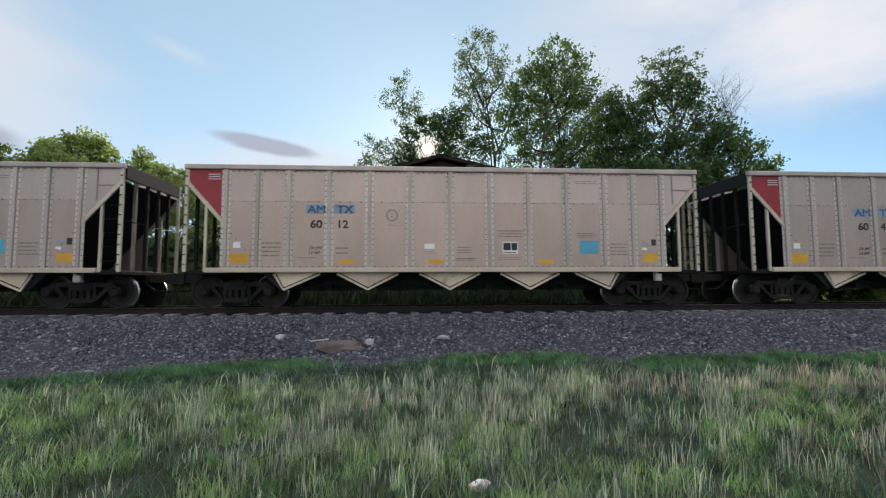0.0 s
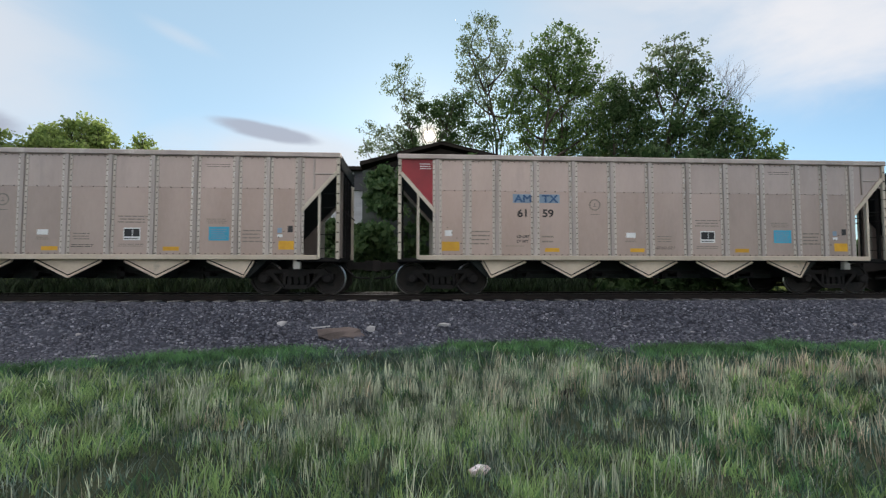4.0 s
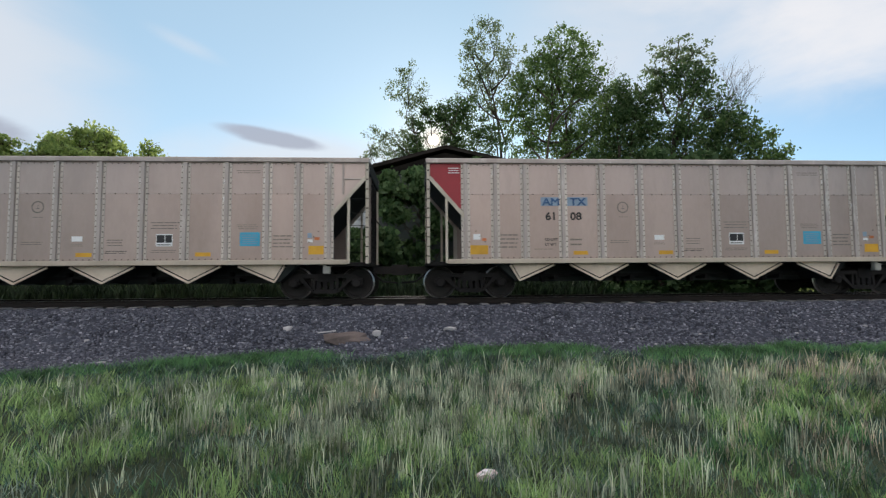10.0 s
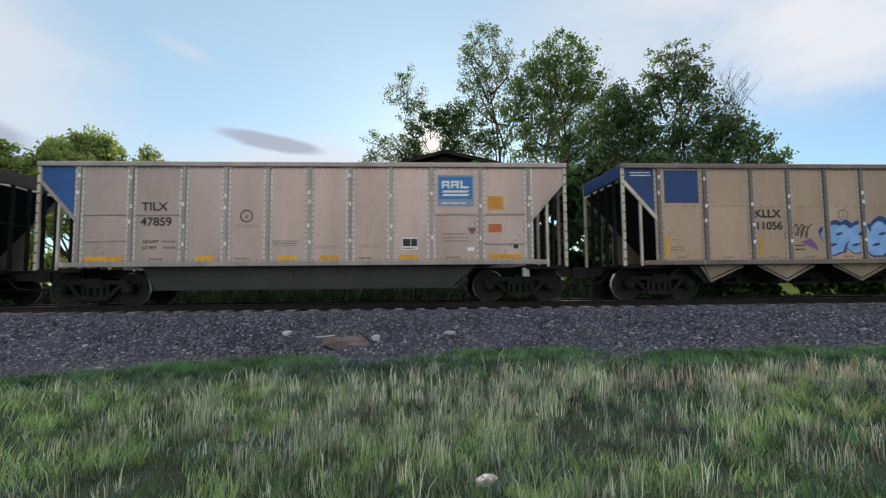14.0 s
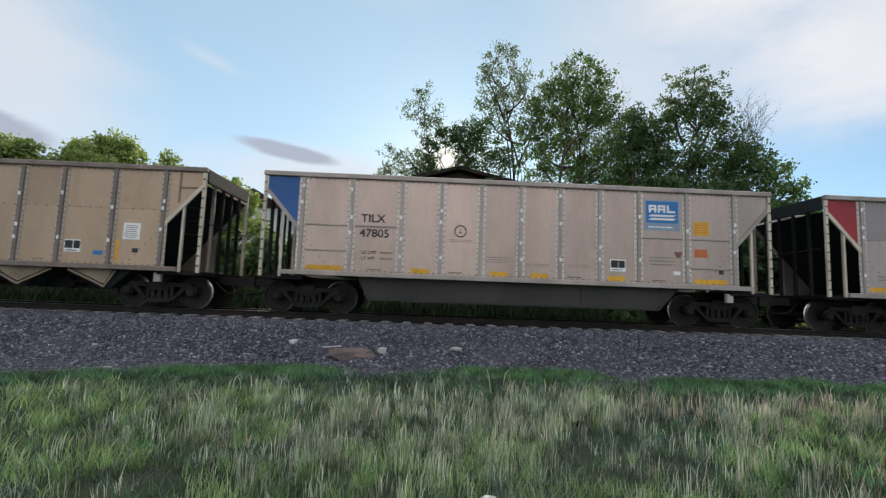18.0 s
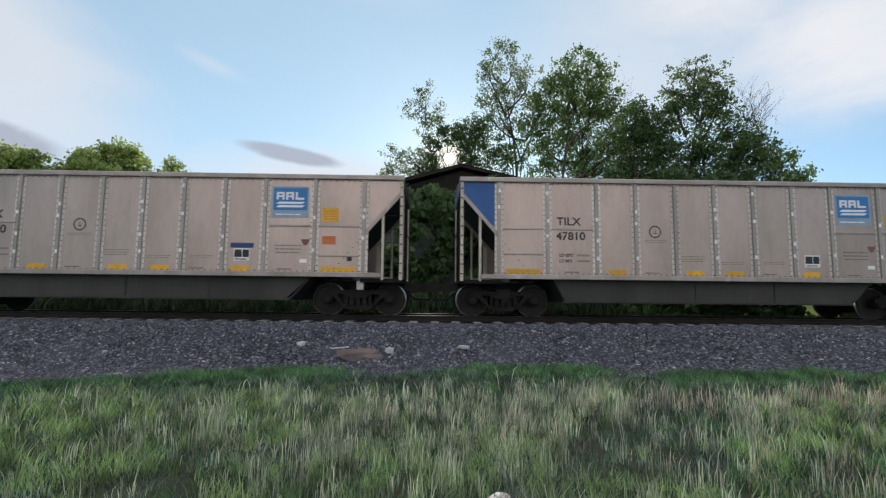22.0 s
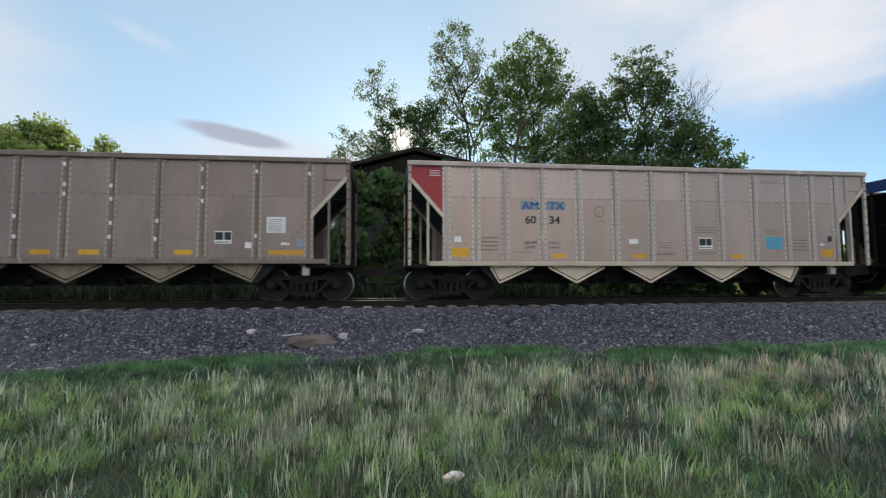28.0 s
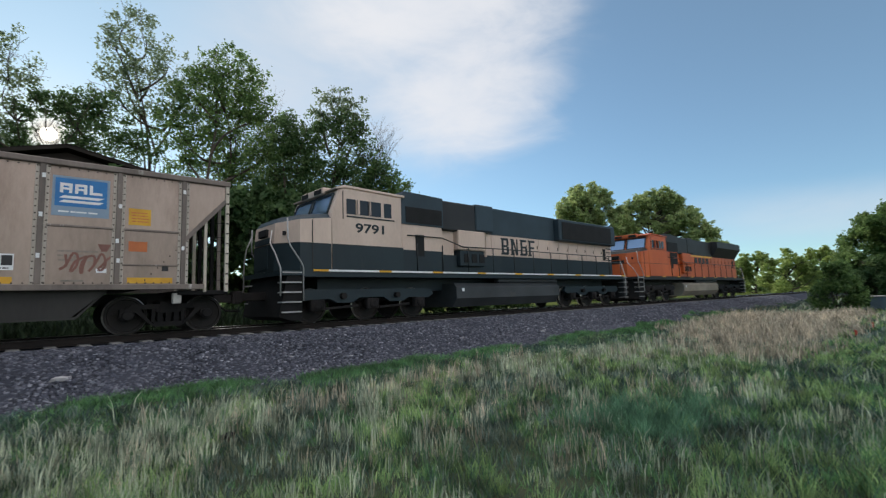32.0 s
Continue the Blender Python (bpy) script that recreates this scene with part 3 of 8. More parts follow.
WHEELSET = wheelset_mesh()
SIDEFRAME = sideframe_mesh()
HALF_TURN = Matrix.Rotation(math.pi, 4, "Z")


def truck(parent, x):
    bolster = part("truck", box_of((-0.2, -1.1, 0.5, 0.2, 1.1, 0.78), (-0.35, -0.3, 0.62, 0.35, 0.3, 0.86), (-0.8, -0.95, 0.42, -0.7, 0.95, 0.52), (0.7, -0.95, 0.42, 0.8, 0.95, 0.52)), TRUCK, parent, "black iron two-axle truck under the car end")
    bolster.location = (x, 0, 0)
    share("sideframe", SIDEFRAME, bolster)
    share("sideframe", SIDEFRAME, bolster, m=HALF_TURN)
    for dx in (-0.89, 0.89):
        w = share("wheelset", WHEELSET, bolster)
        w.matrix_parent_inverse = Matrix.Translation((dx, 0, 0.457))
        w["label"] = "iron wheelset with bright worn treads"
    return bolster


RIBS_A = (1.12, 1.97, 2.82, 3.92, 5.04, 6.17, 7.30, 8.43, 9.56, 10.68, 11.78, 12.63, 13.48)
RIBS_B = (1.12, 2.50, 3.90, 5.03, 6.17, 7.30, 8.43, 9.57, 10.70, 12.10, 13.48)
SKIN = -1.535  # the face of the near side sheets
MARK = SKIN - 0.004


def lay(x, parent):
    """Marks are laid out on a sheet with posts a little further on; this brings them to the car's own posts."""
    if parent.name.startswith("locomotive"):
        return x
    if parent.get("posts", 0) == len(RIBS_A):
        return x + float(np.interp(x, (1.1, 2.96, 7.54, 9.77, 11.95, 13.55), (0.0, -0.12, -0.23, -0.21, -0.16, -0.06)))
    return x + float(np.interp(x, (1.2, 4.02, 7.45, 10.85, 13.50), (-0.06, -0.12, -0.15, -0.14, -0.02)))


def quad_mark(name, x0, z0, x1, z1, material, parent, label="", lift=0):
    """A painted patch on the near side: a thin plate."""
    x0, x1 = lay((x0 + x1) / 2, parent) - (x1 - x0) / 2, lay((x0 + x1) / 2, parent) + (x1 - x0) / 2
    y = MARK - 0.003 * lift
    return part(name, box_of((x0, y, z0, x1, y + 0.003, z1)), material, parent, label)


def bars(name, x0, z0, x1, z1, lines, material, parent, lift=0, seed=0, label=""):
    """Small writing past reading, as rows of bars of uneven length."""
    rng = random.Random(seed * 77 + int(x0 * 100) + lines)
    x0, x1 = lay((x0 + x1) / 2, parent) - (x1 - x0) / 2, lay((x0 + x1) / 2, parent) + (x1 - x0) / 2
    bm = bmesh.new()
    h = (z1 - z0) / lines
    y = MARK - 0.003 * lift
    for i in range(lines):
        zb = z1 - (i + 0.78) * h
        x, end = x0 + rng.uniform(0, 0.08) * (x1 - x0), x1 - rng.uniform(0, 0.15) * (x1 - x0)
        while x < end:
            w = min(rng.uniform(0.10, 0.32) * (x1 - x0), end - x)
            add_box(bm, x, y, zb, x + w * 0.86, y + 0.002, zb + h * 0.34)
            x += w
    ob = part(name, bm, material, parent, label)
    ob["kind"] = "stuff"
    return ob


def side_rivets(ribs, z0, z1, seam, chord_rows=True):
    """Rivet heads along each post and seam, as small eight-sided studs on both sides."""
    pts = []
    for r in ribs:
        for dx in (-0.095, 0.095):
            for z in np.arange(z0 + 0.06, z1, 0.15):
                pts.append((r + dx, z))
    if chord_rows:
        for z in (z0 + 0.05, z1 - 0.03):
            for x in np.arange(ribs[0], ribs[-1], 0.17):
                pts.append((x, z))
    if seam:
        for x in np.arange(ribs[0] + 0.2, ribs[-1], 0.29):
            pts.append((x, seam))
    # slanting rows where the inner floor is fixed
    for i in range(6):
        pts.append((ribs[0] + 0.16 + i * 0.13, 2.05 - i * 0.15))
        pts.append((ribs[-1] - 0.16 - i * 0.13, 2.05 - i * 0.15))
    verts, faces = [], []
    for x, z in pts:
        for s in (-1, 1):
            k = len(verts)
            y = s * (abs(SKIN) + 0.0145)
            for a in range(6):
                verts.append((x + 0.019 * math.cos(a * math.pi / 3), y, z + 0.019 * math.sin(a * math.pi / 3)))
            verts.append((x, y + s * 0.014, z))
            for a in range(6):
                faces.append((k + a, k + (a + 1) % 6, k + 6) if s < 0 else (k + (a + 1) % 6, k + a, k + 6))
    return mesh_from("rivets", verts, faces, RIVET)


def speck_mesh():
    bm = box_of((-0.032, -0.004, -0.05, 0.032, 0.003, 0.05))
    me = bpy.data.meshes.new("white_clip")
    bm.to_mesh(me)
    bm.free()
    me.materials.append(WHITE_PAINT)
    return me


SPECK = speck_mesh()


def scuff_glint_mesh():
    bm = box_of((-0.009, -0.002, -0.07, 0.009, 0.002, 0.07))
    me = bpy.data.meshes.new("scuff")
    bm.to_mesh(me)
    bm.free()
    me.materials.append(WHITE_PAINT)
    return me


SCUFF_GLINT = scuff_glint_mesh()


def car_shell(kind):
    """One railway car with both sides, ends, floor, chutes or tub and two trucks."""
    hopper = not kind.startswith("tub")
    skin, skin2, post, chute, ribs, sill_z = {
        "amtx": (ALU_A, ALU_A2, POST_A, CHUTE_A, RIBS_A, 0.98),
        "tilx": (ALU_B, ALU_B2, POST_B, CHUTE_B, RIBS_B, 1.0),
        "tub": (ALU_C, ALU_C, POST_B, CHUTE_B, RIBS_B, 1.07),
        "tub_brown": (ALU_F, ALU_F, POST_D, CHUTE_B, RIBS_B, 1.07),
        "tan": (ALU_D, ALU_D, POST_D, CHUTE_D, RIBS_B, 1.02),
        "timx": (ALU_E, ALU_E, POST_D, CHUTE_D, RIBS_B, 1.04),
    }[kind]
    flange = FLANGE_A if kind == "amtx" else FLANGE_B if kind in ("tilx", "tub") else FLANGE_D
    car = new("hopper_car" if hopper else "gondola_car")
    car["posts"] = len(ribs)
    L = 14.6
    base = sill_z + 0.11
    seam = {"amtx": 2.95, "tilx": 2.68, "tub": None, "tub_brown": None, "tan": 2.72, "timx": 2.88}[kind]
    # side sheets between the posts
    for s in (-1, 1):
        y0, y1 = (SKIN, SKIN + 0.02) if s < 0 else (-SKIN - 0.02, -SKIN)
        for a, b in zip(ribs, ribs[1:]):
            i = ribs.index(a)
            if seam:
                part("lower_panel", box_of((a, y0, base, b, y1, seam - 0.004)), skin, car)
                part("upper_panel", box_of((a, y0, seam + 0.004, b, y1, 3.84)), skin2, car)
            elif i in (0, 1, 8, 9):
                m = 2.50
                part("lower_panel", box_of((a, y0, base, b, y1, m)), skin, car)
                part("upper_panel", box_of((a, y0, m + 0.004, b, y1, 3.84)), skin2, car)
                part("stiffener", box_of((a + 0.1, y0 - 0.03 if s < 0 else y0, m - 0.025, b - 0.1, y1 if s < 0 else y1 + 0.03, m + 0.025), bevel=0.006), post, car)
                if i == 0 or i == 9:
                    zz = 1.78 if i == 0 else 1.66
                    part("stiffener", box_of((a + 0.1, y0 - 0.03 if s < 0 else y0, zz - 0.02, b - 0.1, y1 if s < 0 else y1 + 0.03, zz + 0.02), bevel=0.006), post, car)
            else:
                part("panel", box_of((a, y0, base, b, y1, 3.84)), skin, car)
        # posts: a flange and a raised cap
        for r in ribs:
            if s < 0:
                part("post_flange", box_of((r - 0.125, SKIN - 0.014, base - 0.02, r + 0.125, SKIN + 0.004, 3.85), bevel=0.005), flange, car)
                bm = box_of((r - 0.052, -SIDE, base + 0.01, r + 0.052, SKIN, 3.84), bevel=0.007)
            else:
                part("post_flange", box_of((r - 0.125, -SKIN - 0.004, base - 0.02, r + 0.125, -SKIN + 0.014, 3.85), bevel=0.005), flange, car)
                bm = box_of((r - 0.045, -SKIN, base + 0.01, r + 0.045, SIDE, 3.84), bevel=0.007)
            part("side_post", bm, post, car)
        # gusset sheets at the ends, their slanting edge bars and the end posts
        g0, g1 = (SKIN, SKIN + 0.02) if s < 0 else (-SKIN - 0.02, -SKIN)
        paint = {"amtx": RED_PAINT, "tilx": RED_PAINT, "tub": BLUE_PAINT, "tub_brown": BLUE_PAINT, "tan": NAVY_PAINT, "timx": TEAL_PAINT}[kind]
        part("gusset", prism_of(((0.12, 3.84), (ribs[0], 3.84), (ribs[0], 2.30), (0.12, 3.46)), g0, g1), paint if s < 0 else skin, car, "painted triangular end panel" if s < 0 else "")
        part("gusset", prism_of(((L - 0.12, 3.84), (ribs[-1], 3.84), (ribs[-1], 2.30), (L - 0.12, 3.46)), g0, g1), skin2 if kind != "tilx" else skin, car)
        for e in (0, 1):
            X = (lambda v: v) if e == 0 else (lambda v: L - v)
            rr = ribs[0] if e == 0 else L - ribs[-1]
            bm = bmesh.new()
            yy = s * (abs(SKIN) + 0.01)
            add_bar(bm, (X(0.10), yy, 3.44), (X(rr), yy, 2.28), 0.10, 0.05)
            part("diagonal_brace", bm, END_POST if hopper else post, car)
            ep = END_POST if kind != "timx" else POST_D
            part("corner_post", box_of((min(X(0.02), X(0.11)), min(s * 1.50, s * 1.58), 1.0, max(X(0.02), X(0.11)), max(s * 1.50, s * 1.58), 3.84), bevel=0.008), ep, car)
            part("end_post", box_of((min(X(0.55), X(0.62)), min(s * 1.46, s * 1.54), 1.0, max(X(0.55), X(0.62)), max(s * 1.46, s * 1.54), 2.92), bevel=0.006), ep, car)
            # bolt heads up the corner post
            bm = bmesh.new()
            for z in np.arange(1.2, 3.8, 0.27):
                add_box(bm, X(0.065) - 0.03, s * 1.585 - 0.008, z - 0.02, X(0.065) + 0.03, s * 1.585 + 0.008, z + 0.02)
            part("bolt_row", bm, RIVET, car)["kind"] = "stuff"
        if hopper:
            ya, yb = (SKIN - 0.03, SKIN) if s < 0 else (-SKIN, -SKIN + 0.03)
            part("gusset_bar", box_of((13.84, ya, 2.95, 13.89, yb, 3.84), bevel=0.006), post, car)
            part("gusset_bar", box_of((13.90, ya, 3.36, 14.48, yb, 3.40), bevel=0.006), post, car)
        c0, c1 = (-1.62, -1.47) if s < 0 else (1.47, 1.62)
        part("top_chord", box_of((0.0, c0, 3.83, L, c1, TOP), bevel=0.02), post if kind != "amtx" else POST_A, car)
        part("side_sill", box_of((0.62, c0 + 0.01, sill_z, L - 0.62, c1 - 0.01, base + 0.02), bevel=0.01), {"amtx": CREAM, "tilx": POST_B, "tub": POST_B, "tub_brown": POST_D, "tan": POST_D, "timx": POST_D}[kind], car)
    if kind == "amtx":
        # white strips along the post edges: bare scuffs with their glint painted in
        rng = random.Random(5)
        for r in ribs[1:-1]:
            for z in (3.45, 2.75)[:1 + (rng.random() < 0.6)]:
                share("scuff", SCUFF_GLINT, car, r - 0.062 - rng.uniform(0, 0.02), SKIN - 0.017, z + rng.uniform(-0.25, 0.2))
    else:
        # small white specks scattered over the posts
        rng = random.Random(len(kind) * 7)
        for r in ribs:
            for z in (3.55, 3.05, 2.78, 2.2, 1.75):
                if rng.random() < 0.5:
                    share("white_clip", SPECK, car, r + rng.uniform(-0.02, 0.02), -SIDE - 0.003, z + rng.uniform(-0.1, 0.1))
    share("rivets", side_rivets(ribs, base, 3.82, seam), car)["kind"] = "stuff"
    # ends
    for e in (0, 1):
        X = (lambda v: v) if e == 0 else (lambda v: L - v)
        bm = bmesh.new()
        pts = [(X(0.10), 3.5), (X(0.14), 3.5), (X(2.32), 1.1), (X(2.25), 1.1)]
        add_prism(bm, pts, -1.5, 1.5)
        part("slope_sheet", bm, SLOPE_SHADED, car, "sloping end floor of the car, coloured dark for shade")
        # The end beam's shade is put into its colour: navy or near-black.
        part("end_beam", box_of((min(X(0.0), X(0.07)), -1.47, 3.56, max(X(0.0), X(0.07)), 1.47, TOP - 0.02), bevel=0.01), NAVY_PAINT if e == 0 and kind not in ("amtx", "tilx") else SLOPE_SHADED, car)
        for y in (-0.9, -0.3, 0.3, 0.9):
            part("end_post", box_of((min(X(0.03), X(0.12)), y - 0.04, 1.0, max(X(0.03), X(0.12)), y + 0.04, 3.62), bevel=0.006), POST_D if e == 1 and y < -0.5 else UNDER, car)
        part("end_platform", box_of((min(X(0.0), X(1.2)), -1.5, 0.93, max(X(0.0), X(1.2)), 1.5, 1.04), bevel=0.01), UNDER, car)
        # ladder rungs on the near corner, and a grab rail across the end
        bm = bmesh.new()
        for k in range(5):
            z = 1.3 + k * 0.38
            if e == 1:
                rung = bmesh.new()
                add_bar(rung, (X(0.09), -1.54, z), (X(0.58), -1.52, z), 0.014)
                part("rung", rung, UNDER, car)
        add_tube(bm, [(X(-0.04), -1.4, 2.4), (X(-0.06), 0, 2.36), (X(-0.04), 1.4, 2.4)], 0.016, 6)
        part("grab_rail", bm, TRUCK, car)
        bm = bmesh.new()
        add_box(bm, min(X(-0.62), X(0.2)), -0.12, 0.72, max(X(-0.62), X(0.2)), 0.12, 0.95)
        add_box(bm, min(X(-0.80), X(-0.55)), -0.2, 0.68, max(X(-0.80), X(-0.55)), 0.2, 1.0)
        part("coupler", bm, TRUCK, car, "rusty iron coupler")
        bm = bmesh.new()
        add_tube(bm, [(X(0.1), -0.35, 0.8), (X(-0.3), -0.4, 0.48), (X(-0.72), -0.3, 0.45)], 0.03, 6)
        part("brake_hose", bm, UNDER, car)
    part("centre_sill", box_of((0.0, -0.28, 0.74, L, 0.28, 1.0)), UNDER, car)
    part("floor_sheet", box_of((1.9, -1.5, 1.10, L - 1.9, 1.5, 1.16)), SLOPE_SHADED, car)
    if hopper:
        # five chute side plates: pointed at the bottom, with a raised lip
        for k, cx in enumerate((2.68, 5.0, 7.31, 9.62, 11.95)):
            for s in (-1, 1):
                yy = s * 1.36
                lw, rw = (0.28, 1.0) if k == 0 else (1.0, 0.28) if k == 4 else (0.86, 0.86)
                pts = ((cx - lw, sill_z + 0.02), (cx + rw, sill_z + 0.02), (cx + rw - 0.04, sill_z - 0.06), (cx, sill_z - 0.46), (cx - lw + 0.04, sill_z - 0.06))
                part("chute_plate", prism_of(pts, yy - 0.02, yy + 0.02), chute, car)
                bm = bmesh.new()
                add_bar(bm, (cx, yy + s * 0.02, sill_z - 0.485), (cx - lw, yy + s * 0.02, sill_z - 0.045), 0.035, 0.06)
                add_bar(bm, (cx, yy + s * 0.02, sill_z - 0.485), (cx + rw, yy + s * 0.02, sill_z - 0.045), 0.035, 0.06)
                part("chute_lip", bm, chute, car)
                bm = bmesh.new()
                add_bar(bm, (cx, yy + s * 0.012, sill_z - 0.425), (cx - lw + 0.05, yy + s * 0.012, sill_z - 0.01), 0.028, 0.03)
                add_bar(bm, (cx, yy + s * 0.012, sill_z - 0.425), (cx + rw - 0.05, yy + s * 0.012, sill_z - 0.01), 0.028, 0.03)
                part("chute_seam", bm, UNDER, car)
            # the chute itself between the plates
            part("chute", prism_of(((cx - 0.75, 1.1), (cx + 0.75, 1.1), (cx + 0.12, 0.50), (cx - 0.12, 0.50)), -1.3, 1.3), SLOPE_SHADED, car)
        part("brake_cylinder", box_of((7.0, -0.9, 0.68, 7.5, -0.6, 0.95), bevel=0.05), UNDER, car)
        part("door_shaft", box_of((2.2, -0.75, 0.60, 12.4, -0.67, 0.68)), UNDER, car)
        # the dump doors hang side by side along the middle of the car, added to fill its dark underside
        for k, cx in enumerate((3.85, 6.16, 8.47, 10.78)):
            part("dump_door", prism_of(((cx - 1.1, 1.05), (cx + 1.1, 1.05), (cx + 1.0, 0.46), (cx - 1.0, 0.46)), -0.45, 0.45), SLOPE_SHADED, car)
            part("door_arm", box_of((cx - 0.06, -0.95, 0.52, cx + 0.06, -0.45, 0.64), (cx - 0.35, -0.62, 0.44, cx - 0.25, -0.46, 0.8)), UNDER, car)
    else:
        for s in (-1, 1):
            pts = ((2.72, sill_z + 0.02), (11.98, sill_z + 0.02), (11.30, 0.46), (3.05, 0.46))
            part("tub_side", prism_of(pts, s * 1.30 - 0.02, s * 1.30 + 0.02), TUB, car, "dark hanging belly of the gondola")
        part("tub_floor", box_of((3.0, -1.3, 0.42, 11.4, 1.3, 0.48)), TUB, car)
        for s in (-1, 1):
            part("tub_end", prism_of(((2.70, 1.07), (2.76, 1.07), (3.10, 0.44), (3.04, 0.44)) if s < 0 else ((11.94, 1.07), (12.0, 1.07), (11.42, 0.44), (11.36, 0.44)), -1.28, 1.28), TUB, car)
        for xx in (6.8, 9.1):
            part("tub_rib", box_of((xx, -1.345, 0.5, xx + 0.05, -1.30, 1.06)), TUB, car)
    part("reservoir", box_of((13.3, -1.45, 0.72, 13.5, -1.3, 0.98), bevel=0.02), CONCRETE, car, "small pale valve box")
    for x in (1.30, 13.30):
        truck(car, x)
    return car


# ---- markings of each car ----
def plate(parent, x, z, w=0.44, h=0.34):
    """A dark consolidated stencil in a pale frame."""
    quad_mark("stencil_frame", x, z, x + w, z + h, WHITE_PAINT, parent)
    quad_mark("stencil_left", x + 0.02, z + 0.10, x + w * 0.52, z + h - 0.03, BLACK_PAINT, parent, lift=1)
    quad_mark("stencil_right", x + w * 0.56, z + 0.10, x + w - 0.02, z + h - 0.03, BLACK_PAINT, parent, lift=1)
    bars("stencil_line", x + 0.03, z + 0.01, x + w - 0.03, z + 0.09, 1, BLACK_PAINT, parent, 1, 3)


def ring_mark(parent, x, z, r, material):
    bm = bmesh.new()
    add_lathe_ring(bm, lay(x, parent), z, r)
    part("ring_mark", bm, material, parent, "round painted test mark")


def add_lathe_ring(bm, x, z, r, w=0.018):
    n = 28
    y = MARK
    rings = [[bm.verts.new((x + q * math.cos(2 * math.pi * k / n), y, z + q * math.sin(2 * math.pi * k / n))) for k in range(n)] for q in (r - w, r + w)]
    for k in range(n):
        bm.faces.new((rings[0][k], rings[1][k], rings[1][(k + 1) % n], rings[0][(k + 1) % n]))
    add_box(bm, x - r * 0.3, y, z - r * 0.35, x + r * 0.3, y + 0.002, z - r * 0.2)
    add_box(bm, x - r * 0.06, y, z - r * 0.3, x + r * 0.06, y + 0.002, z + r * 0.35)


def mark_amtx(car, number, extra):
    quad_mark("letter_patch", 3.42, 2.62, 4.06, 2.87, PATCH_BLUE, car, "faded pale blue patch")
    quad_mark("letter_patch", 4.16, 2.62, 4.80, 2.87, PATCH_BLUE, car)
    lettering("AM", 0.21, LETTER_BLUE, "lettering", car, 3.46, MARK - 0.004, 2.64, "blue reporting letters", 1.15, 0.009)
    lettering("TX", 0.21, LETTER_BLUE, "lettering", car, 4.28, MARK - 0.004, 2.64, "", 1.15, 0.009)
    lettering(number[:2], 0.21, BLACK_PAINT, "car_number", car, 3.54, MARK, 2.22, "black car number", 1.1, 0.010)
    lettering(number[2:], 0.21, BLACK_PAINT, "car_number", car, 4.28, MARK, 2.22, "", 1.1, 0.010)
    lettering("LD LMT", 0.075, BLACK_PAINT, "weight_line", car, 3.52, MARK, 1.62, "", 1.0, 0.004)
    lettering("LT WT", 0.075, BLACK_PAINT, "weight_line", car, 3.52, MARK, 1.48, "", 1.0, 0.004)
    bars("weight_line", 4.25, 1.46, 4.62, 1.74, 2, GREY_PAINT, car, seed=2)
    bars("small_print", 3.2, 1.36, 3.75, 1.42, 1, GREY_PAINT, car, seed=3)
    ring_mark(car, 5.86, 2.58, 0.15, GREY_PAINT)
    bars("small_print", 5.72, 2.28, 6.02, 2.34, 1, GREY_PAINT, car, seed=4)
    for x in (4.36, 6.92, 10.05, 13.0):
        quad_mark("reflector", x, 1.22 if x < 13 else 1.26, x + 0.42, 1.33 if x < 13 else 1.50, YELLOW, car)
    quad_mark("reflector", 1.26, 1.24, 1.78, 1.50, YELLOW, car)
    quad_mark("small_plate", 1.36, 1.66, 1.56, 1.82, WHITE_PAINT, car)
    bars("small_print", 2.14, 1.40, 2.76, 1.86, 4, GREY_PAINT, car, seed=5)
    quad_mark("white_decal", 6.80, 1.64, 7.08, 1.78, WHITE_PAINT, car)
    bars("small_print", 6.76, 1.50, 7.12, 1.60, 2, GREY_PAINT, car, seed=6)
    bars("small_print", 7.72, 1.50, 8.2, 1.72, 3, GREY_PAINT, car, seed=7)
    bars("small_print", 7.66, 1.30, 8.3, 1.40, 2, BLACK_PAINT, car, seed=8)
    plate(car, 9.02, 1.50)
    bars("small_print", 8.86, 1.96, 9.68, 2.20, 3, GREY_PAINT, car, seed=9)
    bars("small_print", 8.86, 1.32, 9.62, 1.42, 2, GREY_PAINT, car, seed=10)
    quad_mark("blue_sign", 11.22, 1.50, 11.76, 1.88, SIGN_CYAN, car, "bright blue printed sign")
    bars("sign_line", 11.26, 1.54, 11.72, 1.84, 5, PATCH_BLUE, car, 1, 11)
    bars("small_print", 11.14, 1.96, 11.74, 2.12, 3, GREY_PAINT, car, seed=12)
    bars("small_print", 11.1, 3.52, 11.8, 3.64, 2, GREY_PAINT, car, seed=13)
    bars("small_print", 12.06, 1.44, 12.64, 1.84, 4, GREY_PAINT, car, seed=14)
    quad_mark("white_decal", 12.98, 1.60, 13.12, 1.68, WHITE_PAINT, car)
    quad_mark("grey_plate", 12.98, 1.72, 13.10, 1.86, PATCH_BLUE, car)
    if extra:
        quad_mark("red_decal", 1.62, 1.62, 1.74, 1.70, ORANGE_SIGN, car)
        quad_mark("red_decal", 13.16, 1.66, 13.30, 1.74, ORANGE_SIGN, car)
        bars("small_print", 5.45, 1.54, 6.1, 1.66, 2, GREY_PAINT, car, seed=16)
    else:
        quad_mark("square_code", 13.24, 1.74, 13.38, 1.92, BLACK_PAINT, car)
    bars("red_panel_line", 0.62, 3.54, 0.98, 3.74, 3, WHITE_PAINT, car, 1, 15)


